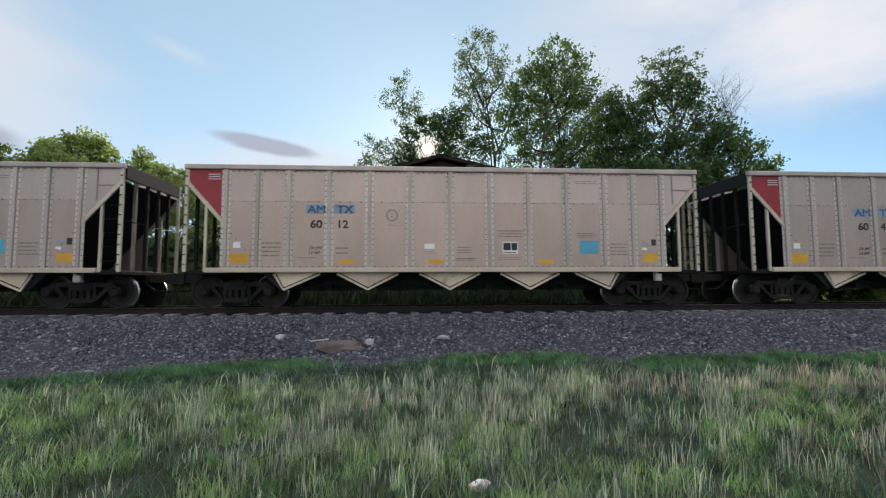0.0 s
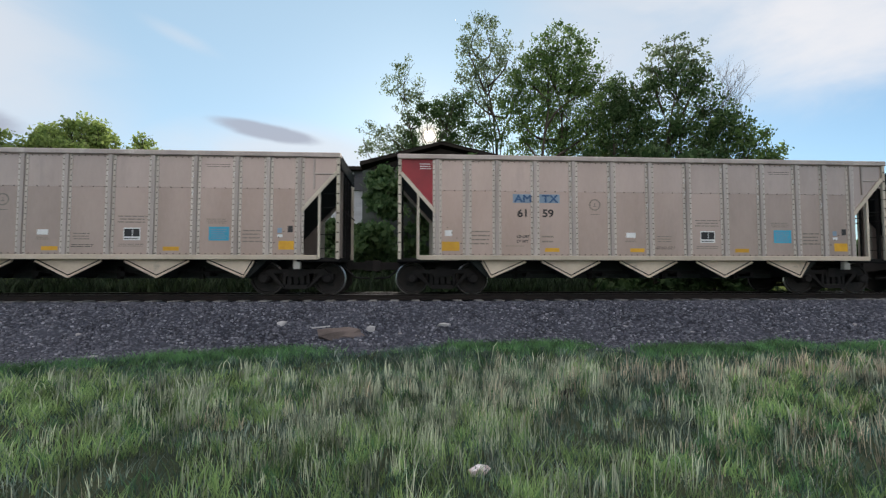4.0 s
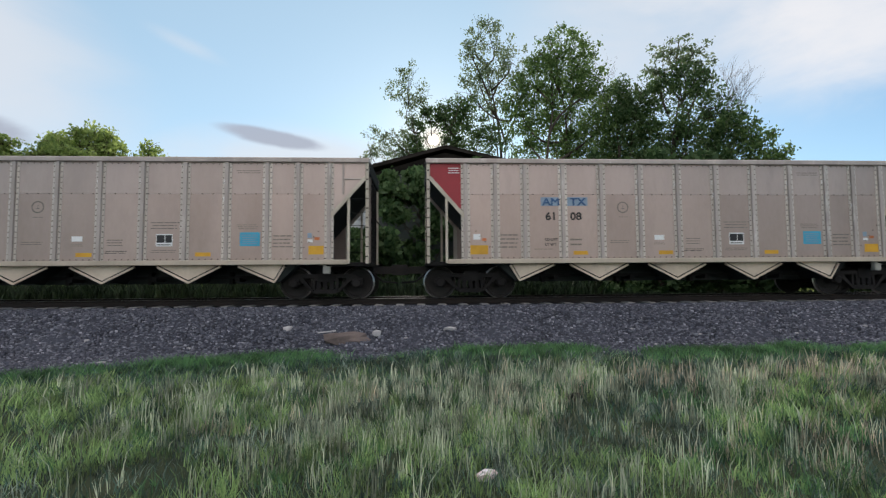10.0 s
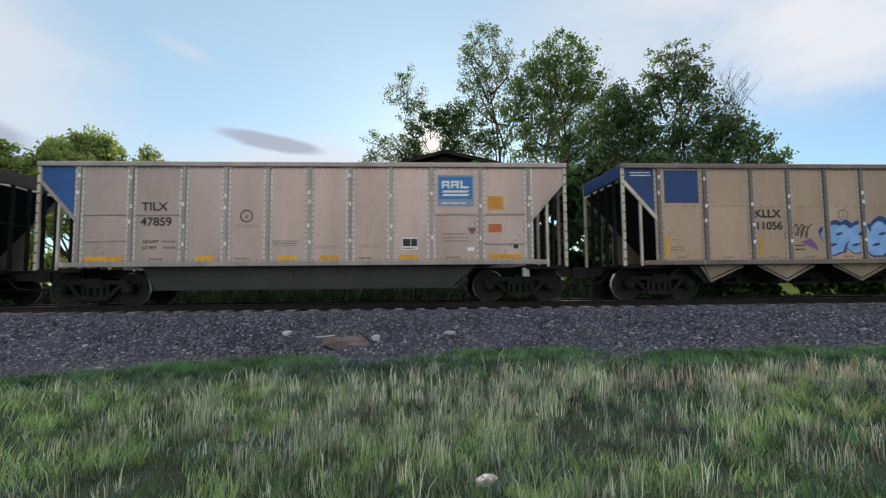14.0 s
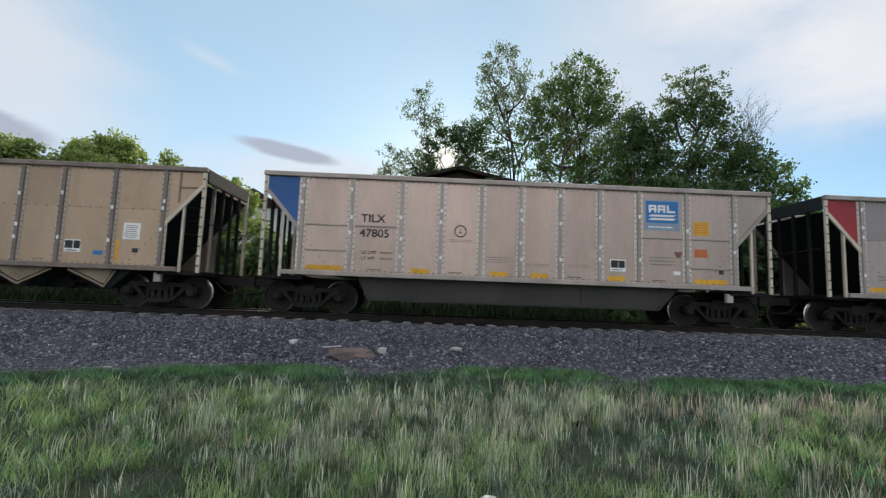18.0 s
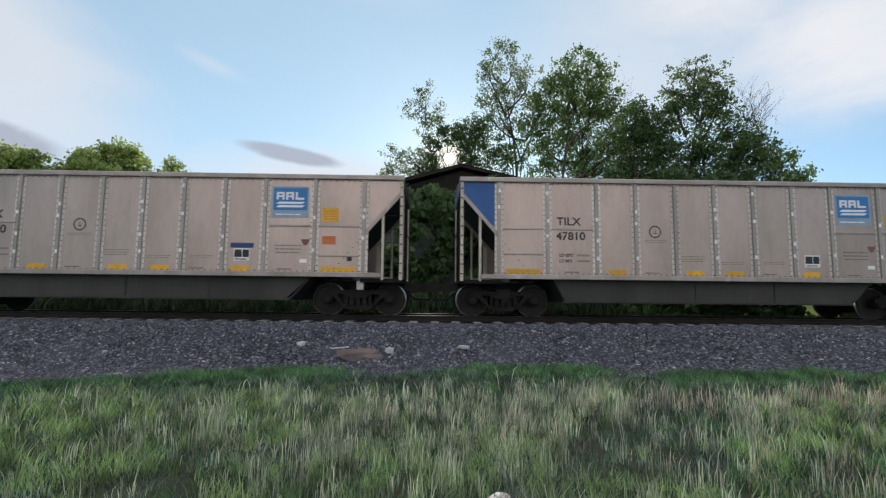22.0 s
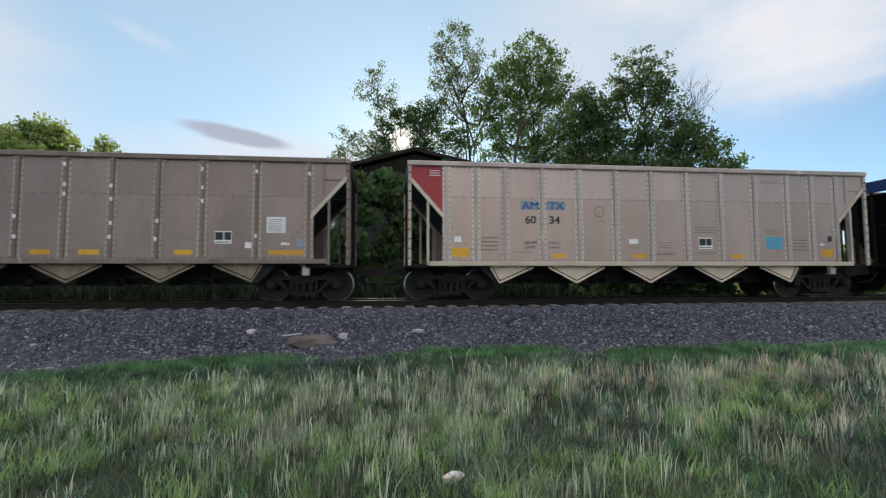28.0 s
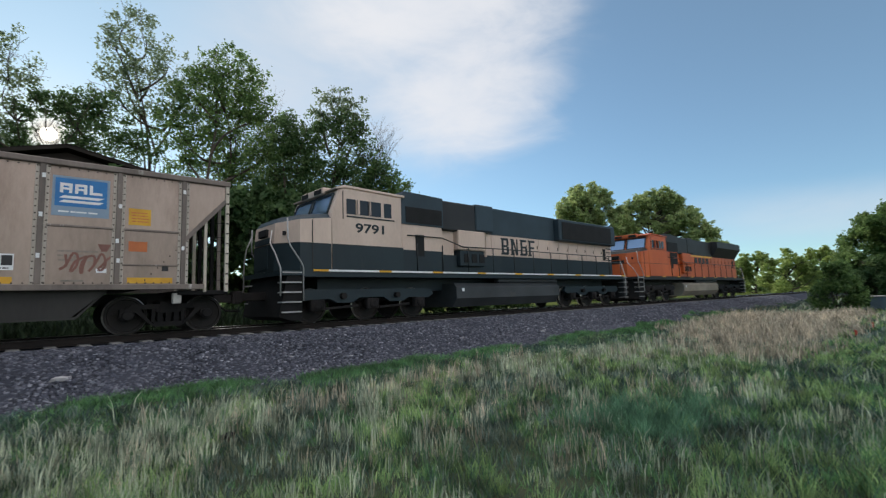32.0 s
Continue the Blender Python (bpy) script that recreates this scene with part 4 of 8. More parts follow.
def mark_tilx(car, number):
    quad_mark("letter_patch", 3.40, 2.30, 3.86, 2.58, WHITE_PAINT, car, "white lettered patch")
    quad_mark("letter_patch", 4.16, 2.30, 4.66, 2.58, WHITE_PAINT, car)
    quad_mark("letter_patch", 3.30, 1.96, 3.90, 2.25, WHITE_PAINT, car)
    quad_mark("letter_patch", 4.14, 1.96, 4.74, 2.25, WHITE_PAINT, car)
    lettering("TI", 0.2, BLACK_PAINT, "lettering", car, 3.50, MARK - 0.004, 2.34, "black reporting letters", 1.1, 0.008)
    lettering("LX", 0.2, BLACK_PAINT, "lettering", car, 4.22, MARK - 0.004, 2.34, "", 1.1, 0.008)
    lettering(number[:3], 0.21, BLACK_PAINT, "car_number", car, 3.33, MARK - 0.004, 2.0, "black car number", 1.1, 0.008)
    lettering(number[3:], 0.21, BLACK_PAINT, "car_number", car, 4.18, MARK - 0.004, 2.0, "", 1.1, 0.008)
    lettering("LD LMT", 0.075, BLACK_PAINT, "weight_line", car, 2.86, MARK, 1.60, "", 1.0, 0.004)
    lettering("LT WT", 0.075, BLACK_PAINT, "weight_line", car, 2.86, MARK, 1.46, "", 1.0, 0.004)
    bars("weight_line", 3.34, 1.44, 3.70, 1.72, 2, GREY_PAINT, car, seed=1)
    ring_mark(car, 5.74, 2.34, 0.15, BLACK_PAINT)
    bars("small_print", 5.40, 2.02, 6.14, 2.12, 2, GREY_PAINT, car, seed=2)
    for x, w in ((1.36, 0.95), (4.32, 0.48), (6.6, 0.48), (7.75, 0.48), (10.0, 0.48), (12.35, 0.92)):
        quad_mark("reflector", x, 1.20, x + w, 1.32, YELLOW, car)
    bars("small_print", 6.5, 1.52, 7.2, 1.74, 3, GREY_PAINT, car, seed=3)
    bars("small_print", 7.6, 1.44, 8.3, 1.54, 2, GREY_PAINT, car, seed=4)
    plate(car, 10.0, 1.42)
    quad_mark("plate_tab", 10.08, 1.77, 10.34, 1.87, NAVY_PAINT, car)
    bars("small_print", 11.0, 1.48, 12.0, 1.82, 3, GREY_PAINT, car, seed=5)
    quad_mark("yellow_sign", 12.36, 1.86, 12.86, 2.28, YELLOW, car, "square yellow warning sign")
    bars("sign_line", 12.40, 1.95, 12.82, 2.2, 4, ORANGE_SIGN, car, 1, 6)
    quad_mark("white_decal", 11.75, 1.42, 11.98, 1.58, WHITE_PAINT, car)
    quad_mark("white_decal", 12.4, 1.5, 12.55, 1.6, WHITE_PAINT, car)
    quad_mark("pink_decal", 13.05, 1.42, 13.2, 1.62, PATCH_BLUE, car)
    bars("small_print", 1.6, 1.5, 2.2, 1.7, 2, GREY_PAINT, car, seed=8)


def scrawl(name, parent, x, z, w, h, material, seed, loops=5, lift=1, thick=0.05, label=""):
    """A sprayed scrawl: one band that loops along the sheet."""
    x = lay(x, parent)
    pts = []
    n = loops * 18
    for i in range(n + 1):
        t = i / n
        a = t * loops * 2 * math.pi
        pts.append((x + w * t + 0.55 * w / loops * math.sin(a + 0.9) + 0.12 * w / loops * math.sin(2.3 * a + seed), z + h * (0.5 + 0.40 * math.cos(a) + 0.12 * math.sin(1.7 * a + seed))))
    bm = bmesh.new()
    y = MARK - 0.003 * lift
    for (ax, az), (bx, bz) in zip(pts, pts[1:]):
        d = Vector((bx - ax, bz - az))
        if d.length < 1e-4:
            continue
        d.normalize()
        nx, nz = -d.y * thick / 2, d.x * thick / 2
        bm.faces.new([bm.verts.new(p) for p in ((ax + nx, y, az + nz), (bx + nx, y, bz + nz), (bx - nx, y, bz - nz), (ax - nx, y, az - nz))])
    return part(name, bm, material, parent, label)


def mark_logo(car):
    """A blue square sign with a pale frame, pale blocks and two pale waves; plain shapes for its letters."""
    quad_mark("sign_frame", 10.98, 2.72, 12.02, 3.62, PATCH_BLUE, car, "square blue company sign in a pale frame")
    quad_mark("sign_field", 11.03, 2.94, 11.97, 3.57, LOGO_BLUE, car, lift=1)
    bm = bmesh.new()
    y = MARK - 0.006
    for i in range(3):
        x = lay(11.5, car) - 0.39 + i * 0.265
        add_box(bm, x, y, 3.24, x + 0.06, y + 0.002, 3.46)
        add_box(bm, x, y, 3.40, x + 0.22, y + 0.002, 3.46) if i != 2 else add_box(bm, x, y, 3.24, x + 0.24, y + 0.002, 3.30)
        if i != 2:
            add_box(bm, x + 0.16, y, 3.24, x + 0.22, y + 0.002, 3.46)
            add_box(bm, x, y, 3.31, x + 0.2, y + 0.002, 3.36)
    part("sign_blocks", bm, WHITE_PAINT, car)
    for k, z in enumerate((3.12, 3.02)):
        part("sign_wave", prism_of([(lay(11.5, car) + a, b) for a, b in ((-0.40, z), (0.32, z), (0.42, z + 0.06), (-0.32, z + 0.06))], y, y + 0.002), WHITE_PAINT, car)
    bars("sign_line", 11.08, 2.78, 11.92, 2.88, 1, WHITE_PAINT, car, 1, 4)


def mark_tub(car, number, style):
    lettering("TILX", 0.22, BLACK_PAINT, "lettering", car, 2.86, MARK, 2.62, "black reporting letters", 1.05, 0.008)
    lettering(number, 0.22, BLACK_PAINT, "car_number", car, 2.84, MARK, 2.20, "black car number", 1.05, 0.008)
    lettering("LD LMT", 0.085, BLACK_PAINT, "weight_line", car, 2.92, MARK, 1.72, "", 1.0, 0.004)
    lettering("LT WT", 0.085, BLACK_PAINT, "weight_line", car, 2.92, MARK, 1.55, "", 1.0, 0.004)
    bars("weight_line", 3.44, 1.53, 3.84, 1.86, 2, GREY_PAINT, car, seed=1)
    ring_mark(car, 5.72, 2.46, 0.16, BLACK_PAINT if style != 2 else GREY_PAINT)
    bars("small_print", 5.4, 2.14, 6.1, 2.24, 2, GREY_PAINT, car, seed=2)
    for x, w in ((1.38, 1.0), (4.36, 0.5), (6.6, 0.5), (7.75, 0.5), (9.95, 0.5), (12.36, 0.95)):
        quad_mark("reflector", x, 1.22, x + w, 1.36, YELLOW, car)
    for x in (3.1, 5.4, 8.8, 11.2):
        quad_mark("sill_slot", x, 1.26, x + 0.4, 1.30, GREY_PAINT, car)
    bars("small_print", 6.4, 1.6, 7.2, 1.8, 3, GREY_PAINT, car, seed=3)
    bars("small_print", 7.6, 1.54, 8.3, 1.64, 2, GREY_PAINT, car, seed=4)
    bars("small_print", 8.8, 1.56, 9.5, 1.66, 2, GREY_PAINT, car, seed=14)
    plate(car, 10.02, 1.50)
    if style == 1:
        quad_mark("plate_tab", 9.92, 1.86, 10.56, 2.0, NAVY_PAINT, car)
    mark_logo(car)
    quad_mark("yellow_sign", 12.36, 2.62, 12.82, 3.02, YELLOW, car, "square yellow warning sign")
    bars("sign_line", 12.40, 2.68, 12.78, 2.96, 4, ORANGE_SIGN, car, 1, 6)
    quad_mark("orange_sign", 12.38, 1.98, 12.76, 2.22, ORANGE_SIGN, car, "orange rectangular sign")
    bars("small_print", 11.1, 1.7, 11.9, 2.0, 3, GREY_PAINT, car, seed=7)
    quad_mark("white_decal", 11.8, 1.46, 12.0, 1.56, WHITE_PAINT, car)
    quad_mark("square_code", 13.06, 1.52, 13.2, 1.64, BLACK_PAINT, car)
    part("pink_decal", prism_of(((11.72, 2.12), (11.98, 2.12), (11.9, 1.95), (11.80, 1.95)), MARK, MARK + 0.002), GRAF_BROWN, car)


def mark_tan(car, letters, number, style):
    quad_mark("blue_square", 1.38, 2.82, 2.40, 3.78, NAVY_PAINT, car, "square navy blue painted panel")
    bars("blue_panel_line", 0.32, 3.60, 1.02, 3.76, 2, WHITE_PAINT, car, 1, 5)
    lettering(letters, 0.22, BLACK_PAINT, "lettering", car, 4.12, MARK, 2.40, "black reporting letters", 1.05, 0.014)
    lettering(number, 0.22, BLACK_PAINT, "car_number", car, 4.12, MARK, 2.04, "black car number", 1.05, 0.012)
    for x in (1.36, 4.20, 7.38, 10.74, 12.32):
        quad_mark("reflector_strip", x, 1.26, x + 0.10, 1.84, YELLOW, car)
    for x in (1.7, 3.1, 4.5, 5.6, 6.8, 7.9, 9.0, 10.2):
        quad_mark("sill_slot", x, 1.22, x + 0.30, 1.25, GREY_PAINT, car)
    bars("small_print", 5.28, 1.40, 5.66, 1.64, 2, BLACK_PAINT, car, seed=2)
    bars("small_print", 1.5, 1.42, 1.9, 1.58, 2, GREY_PAINT, car, seed=3)
    plate(car, 11.0, 1.46)
    quad_mark("white_sign", 12.48, 1.86, 12.94, 2.32, WHITE_PAINT, car, "square white printed sign")
    bars("sign_line", 12.52, 1.9, 12.9, 2.28, 7, GREY_PAINT, car, 1, 6)
    quad_mark("blue_label", 11.76, 1.40, 12.02, 1.52, LOGO_BLUE, car)
    quad_mark("square_code", 12.76, 1.5, 12.92, 1.62, BLACK_PAINT, car)
    ring_mark(car, 6.86, 2.46, 0.15, GREY_PAINT)
    bars("small_print", 6.5, 2.12, 7.2, 2.2, 1, GREY_PAINT, car, seed=8)
    if style == "large":
        # bulging pale blue letter shapes with dark rims, past reading
        for k, (x, w, h) in enumerate(((6.05, 0.80, 1.0), (6.80, 0.70, 0.86), (7.40, 0.78, 0.94), (8.08, 0.72, 0.90), (8.70, 0.66, 0.98))):
            angles = [i * math.pi / 12 for i in range(24)]
            pts = [(x + w * 0.5 + w * 0.54 * math.cos(a) * (1 + 0.20 * math.sin(3 * a + k) + 0.10 * math.sin(5 * a + 2 * k)) + 0.12 * math.sin(a), 1.74 + h * 0.5 * math.sin(a) * (1 + 0.14 * math.cos(2 * a + k) + 0.08 * math.sin(7 * a + k))) for a in angles]
            rim = [(x + w * 0.5 + 0.04 + (px - x - w * 0.5) * 1.2, 1.79 + (pz - 1.74) * 1.2) for px, pz in pts]
            part("sprayed_rim", prism_of(rim, MARK - 0.003 - 0.0006 * k, MARK), NAVY_PAINT, car)
            part("sprayed_letter", prism_of(pts, MARK - 0.007 - 0.0006 * k, MARK - 0.004), GRAF_BLUE, car, "bulging pale blue sprayed letter shape")
            for cx, cz, rx, rz in ((x + w * 0.62, 1.90, 0.10, 0.05), (x + w * 0.36, 1.58, 0.11, 0.045)):
                part("sprayed_gap", prism_of([(cx + rx * math.cos(a) + 0.06 * math.sin(a), cz + rz * math.sin(a)) for a in angles[::2]], MARK - 0.012, MARK - 0.0105), NAVY_PAINT, car)
        for cx, d in ((5.80, -1), (9.55, 1)):
            part("sprayed_flare", prism_of(((cx, 1.62), (cx + 0.14 * d, 1.78), (cx + 0.46 * d, 1.66), (cx + 0.16 * d, 1.52), (cx - 0.1 * d, 1.40)), MARK - 0.002, MARK), GRAF_PURPLE, car)
        scrawl("sprayed_tag", car, 5.0, 1.78, 0.8, 0.42, BLACK_PAINT, 31, 5, 1, 0.03)
        scrawl("sprayed_tag", car, 9.75, 1.78, 0.75, 0.45, BLACK_PAINT, 32, 5, 1, 0.03)
        scrawl("sprayed_tag", car, 10.85, 1.80, 0.85, 0.40, BLACK_PAINT, 33, 4, 1, 0.03)
    if style == "red":
        for k, (x, w, h) in enumerate(((5.30, 0.62, 0.30), (6.52, 0.45, 0.26), (7.55, 0.80, 0.34))):
            scrawl("sprayed_tag", car, x, 1.66, w, h, GRAF_RED, 41 + k, 4, 1, 0.045, "dull red sprayed scrawl")


def mark_timx(car):
    quad_mark("blue_square", 1.38, 2.92, 2.44, 3.80, TEAL_PAINT, car, "square faded blue painted panel")
    quad_mark("letter_patch", 2.72, 2.44, 3.62, 2.78, WHITE_PAINT, car, "white lettered patch")
    quad_mark("letter_patch", 2.70, 2.02, 3.82, 2.36, WHITE_PAINT, car)
    lettering("TIMX", 0.24, LETTER_BLUE, "lettering", car, 2.80, MARK - 0.004, 2.49, "dark blue reporting letters", 1.1, 0.008)
    lettering("40377", 0.24, LETTER_BLUE, "car_number", car, 2.74, MARK - 0.004, 2.07, "dark blue car number", 1.1, 0.008)
    for x, w in ((1.36, 0.9), (4.22, 0.5), (6.66, 0.48), (7.82, 0.5), (10.15, 0.46), (12.48, 0.90)):
        quad_mark("reflector", x, 1.28, x + w, 1.41, YELLOW, car)
    ring_mark(car, 6.86, 2.46, 0.15, GREY_PAINT)
    bars("small_print", 6.5, 2.14, 7.2, 2.26, 2, GREY_PAINT, car, seed=2)
    bars("small_print", 5.35, 1.42, 5.75, 1.6, 2, GREY_PAINT, car, seed=3)
    bars("small_print", 10.0, 1.66, 10.8, 1.9, 3, GREY_PAINT, car, seed=4)
    plate(car, 11.14, 1.58)
    quad_mark("white_sign", 12.42, 1.88, 12.92, 2.32, WHITE_PAINT, car, "square white printed sign")
    bars("sign_line", 12.46, 1.92, 12.88, 2.28, 7, GREY_PAINT, car, 1, 6)
    quad_mark("white_decal", 11.9, 1.46, 12.14, 1.62, WHITE_PAINT, car)
    quad_mark("pale_decal", 13.2, 1.5, 13.36, 1.72, PATCH_BLUE, car)
    quad_mark("white_decal", 12.8, 1.55, 13.02, 1.62, WHITE_PAINT, car)


TRAIN = [(-2, "amtx", "6103", 0), (-1, "amtx", "6051", 0), (0, "amtx", "6012", 0), (1, "amtx", "6045", 0), (2, "amtx", "6027", 0), (3, "amtx", "6159", 0), (4, "amtx", "6118", 1), (5, "amtx", "6162", 1),
         (6, "amtx", "6163", 1), (7, "amtx", "6108", 1), (8, "tilx", "421881", 0), (9, "tub", "47859", 0), (10, "tan", "11056", "large"), (11, "tan", "11037", "plain"), (12, "tub", "47805", 0),
         (13, "tilx", "421854", 0), (14, "tub", "47850", 1), (15, "tub", "47810", 0), (16, "tub", "50624", 2), (17, "tan", "11082", "red"), (18, "timx", "40377", 0), (19, "amtx", "6034", 0),
         (20, "tan", "10020", "plain"), (21, "tub_brown", "47883", 3)]
KIND_LABEL = {
    "amtx": "beige aluminium coal hopper car with red corner panels on rails",
    "tilx": "silver coal hopper car with darker upper sheets and red corners",
    "tub": "weathered silver coal gondola with dark belly and blue corners",
    "tub_brown": "brown-stained coal gondola with dark belly and blue corners",
    "tan": "tan weathered coal hopper car with navy blue panels",
    "timx": "grey-brown dirty coal hopper car with faded blue panel",
}
BARE = {}


def build_train():
    for kind in ("amtx", "tilx", "tub", "tub_brown", "tan", "timx"):
        BARE[kind] = car_shell(kind)
    first = set()
    for k, kind, number, extra in TRAIN:
        if kind in first:
            car = copy_thing(BARE[kind], pose(k * PITCH, TRACK_Y, 0))
        else:
            car = BARE[kind]
            first.add(kind)
        order.append((car, k, kind, number, extra))
    # the marks come after the copying, so that each car has its own
    for car, k, kind, number, extra in order:
        car.location = (k * PITCH, TRACK_Y, 0)
        label = KIND_LABEL[kind]
        if kind == "amtx":
            mark_amtx(car, number, extra)
        elif kind == "tilx":
            mark_tilx(car, number)
        elif kind.startswith("tub"):
            mark_tub(car, number, extra)
            if extra == 2:
                for j, x in enumerate((1.5, 2.8, 4.3, 5.4, 6.6, 7.7, 8.9, 10.1, 11.2)):
                    scrawl("faded_stain", car, x, 1.5, 0.6, 0.8, ALU_B2, 60 + j, 1, 0, 0.07)
                scrawl("pale_scrawl", car, 4.3, 1.45, 0.8, 0.4, WHITE_PAINT, 75, 3, 1, 0.03)
                label = "silver coal gondola with faded stains and blue corner panel"
            if extra == 3:
                for j in range(5):
                    scrawl("sprayed_letter", car, 2.75 + j * 0.24, 1.62, 0.24, 0.42, GRAF_BLUE, 80 + j, 1, 1, 0.07, "pale blue sprayed letter shape")
                scrawl("sprayed_tag", car, 8.95, 1.45, 0.7, 0.28, GRAF_BROWN, 90, 4, 1, 0.04)
                scrawl("sprayed_tag", car, 11.2, 1.45, 0.85, 0.45, GRAF_BROWN, 91, 5, 1, 0.05)
                label = "brown-stained coal gondola with blue and red sprayed scrawls"
        elif kind == "tan":
            mark_tan(car, "AMTX" if number == "10020" else "KLLX", number, extra)
            if extra == "large":
                label = "tan coal hopper car with large blue sprayed letters"
            elif extra == "red":
                label = "tan coal hopper car with red sprayed scrawl"
        else:
            mark_timx(car)
        tagged(car, label, "railway car", "cars of the train")
        CARS.append((car, k * PITCH))


order = []
build_train()


# ---- locomotives ----
LOCO_CREAM = surface("loco_cream", (0.66, 0.51, 0.42), (0.52, 0.40, 0.325), 0.5, 0, 12, 0.8, 0.04, 0.04, (1, 1, 0.4), ((0.32, 0.22, 0.14), 1.2, 0.62, 0.6))
LOCO_GREEN = surface("loco_dark_green", (0.015, 0.027, 0.033), (0.010, 0.018, 0.023), 0.5, 0, 12, 0.8, 0.04, 0.08, (1, 1, 0.4), ((0.06, 0.05, 0.045), 1.2, 0.62, 0.5))
LOCO_ROOF = surface("loco_roof_green", (0.032, 0.052, 0.066), (0.02, 0.034, 0.044), 0.55, 0, 12, 0.8, 0.04, 0.08)
LOCO_ORANGE = surface("loco_orange", (0.56, 0.125, 0.035), (0.43, 0.09, 0.028), 0.5, 0, 12, 0.8, 0.04, 0.05, (1, 1, 0.4), ((0.25, 0.10, 0.05), 1.2, 0.62, 0.5))
LOCO_BLACK = surface("loco_black", (0.03, 0.03, 0.03), (0.016, 0.016, 0.017), 0.55, 0, 12, 0.8, 0.04, 0.08)
LOCO_TANK = surface("loco_tank", (0.06, 0.065, 0.068), (0.035, 0.038, 0.04), 0.55, 0.1, 12, 0.8, 0.06, 0.05, grime=((0.10, 0.085, 0.07), 1.1, 0.6, 0.5))
TANK_PALE = surface("loco_tank_pale", (0.30, 0.26, 0.20), (0.20, 0.17, 0.13), 0.6, 0.1, 12, 0.8, 0.06, 0.05)
GRILLE = surface("grille_black", (0.014, 0.014, 0.014), (0.007, 0.007, 0.007), 0.8, 0, 20, 2, 0.2, 0.05)
CAB_GLASS = glassy("cab_glass", (0.02, 0.03, 0.04))
# The sky's reflection is put into the windscreen's blue base and metallic share.
WINDSCREEN = glassy("windscreen_glass", (0.42, 0.55, 0.75), 0.1, 0.8)
WINDSCREEN.node_tree.nodes["Principled BSDF"].inputs["Metallic"].default_value = 0.6
HANDRAIL = surface("handrail_grey", (0.42, 0.41, 0.40), (0.28, 0.27, 0.26), 0.5, 0.2, 18, 2, 0.0, 0.1)
DARK_RAIL = surface("handrail_dark", (0.03, 0.035, 0.036), (0.02, 0.022, 0.023), 0.55, 0.1, 18, 2, 0.0, 0.1)


def loco_wheelset_mesh():
    me = wheelset_mesh(0.533, 0.715)
    me.name = "loco_wheelset"
    return me


LOCO_WHEELSET = loco_wheelset_mesh()


def loco_truck(parent, x, colour):
    """A three-axle truck with its side casting, journals, springs and wheels."""
    frame_ = part("truck", box_of((-2.5, -0.9, 0.62, 2.5, 0.9, 0.80), (-0.5, -1.0, 0.7, 0.5, 1.0, 1.05)), TRUCK, parent, "dark three-axle locomotive truck")
    frame_.location = (x, 0, 0)
    for s in (-1, 1):
        y0, y1 = sorted((s * 1.05, s * 1.22))
        bm = bmesh.new()
        add_prism(bm, ((-2.75, 0.84), (-2.5, 0.70), (-1.6, 0.74), (-1.3, 0.60), (-0.75, 0.60), (-0.5, 0.76), (0.5, 0.76), (0.75, 0.60), (1.3, 0.60), (1.6, 0.74), (2.5, 0.70), (2.75, 0.84), (2.6, 1.04), (-2.6, 1.04)), y0, y1)
        part("sideframe", bm, colour, frame_)
        for dx in (-2.05, 0, 2.05):
            bm = box_of((dx - 0.24, min(s * 1.08, s * 1.30), 0.36, dx + 0.24, max(s * 1.08, s * 1.30), 0.72), bevel=0.03)
            add_lathe(bm, [(0.09, s * 1.36), (0.15, s * 1.33), (0.15, s * 1.28)], 12, dx, 0.533)
            part("journal_box", bm, TRUCK, frame_)
        for dx in (-1.15, 1.0):
            bm = bmesh.new()
            add_lathe(bm, [(0.10, s * 1.08), (0.10, s * 1.38)], 10, dx, 0.82)
            add_bar(bm, (dx - 0.7, s * 1.2, 0.42), (dx + 0.6, s * 1.2, 0.50), 0.07)
            part("brake_cylinder", bm, TRUCK, frame_)
    for dx in (-2.05, 0, 2.05):
        w = share("loco_wheelset", LOCO_WHEELSET, frame_)
        w.matrix_parent_inverse = Matrix.Translation((dx, 0, 0.533))
        w["label"] = "large iron locomotive wheelset"
    return frame_


def side_plate(name, x0, z0, x1, z1, y, material, parent, label="", t=0.02):
    """A plate on both flanks at that half width."""
    for s in (-1, 1):
        a, b = sorted((s * y, s * (y + t)))
        part(name, box_of((x0, a, z0, x1, b, z1)), material, parent, label)


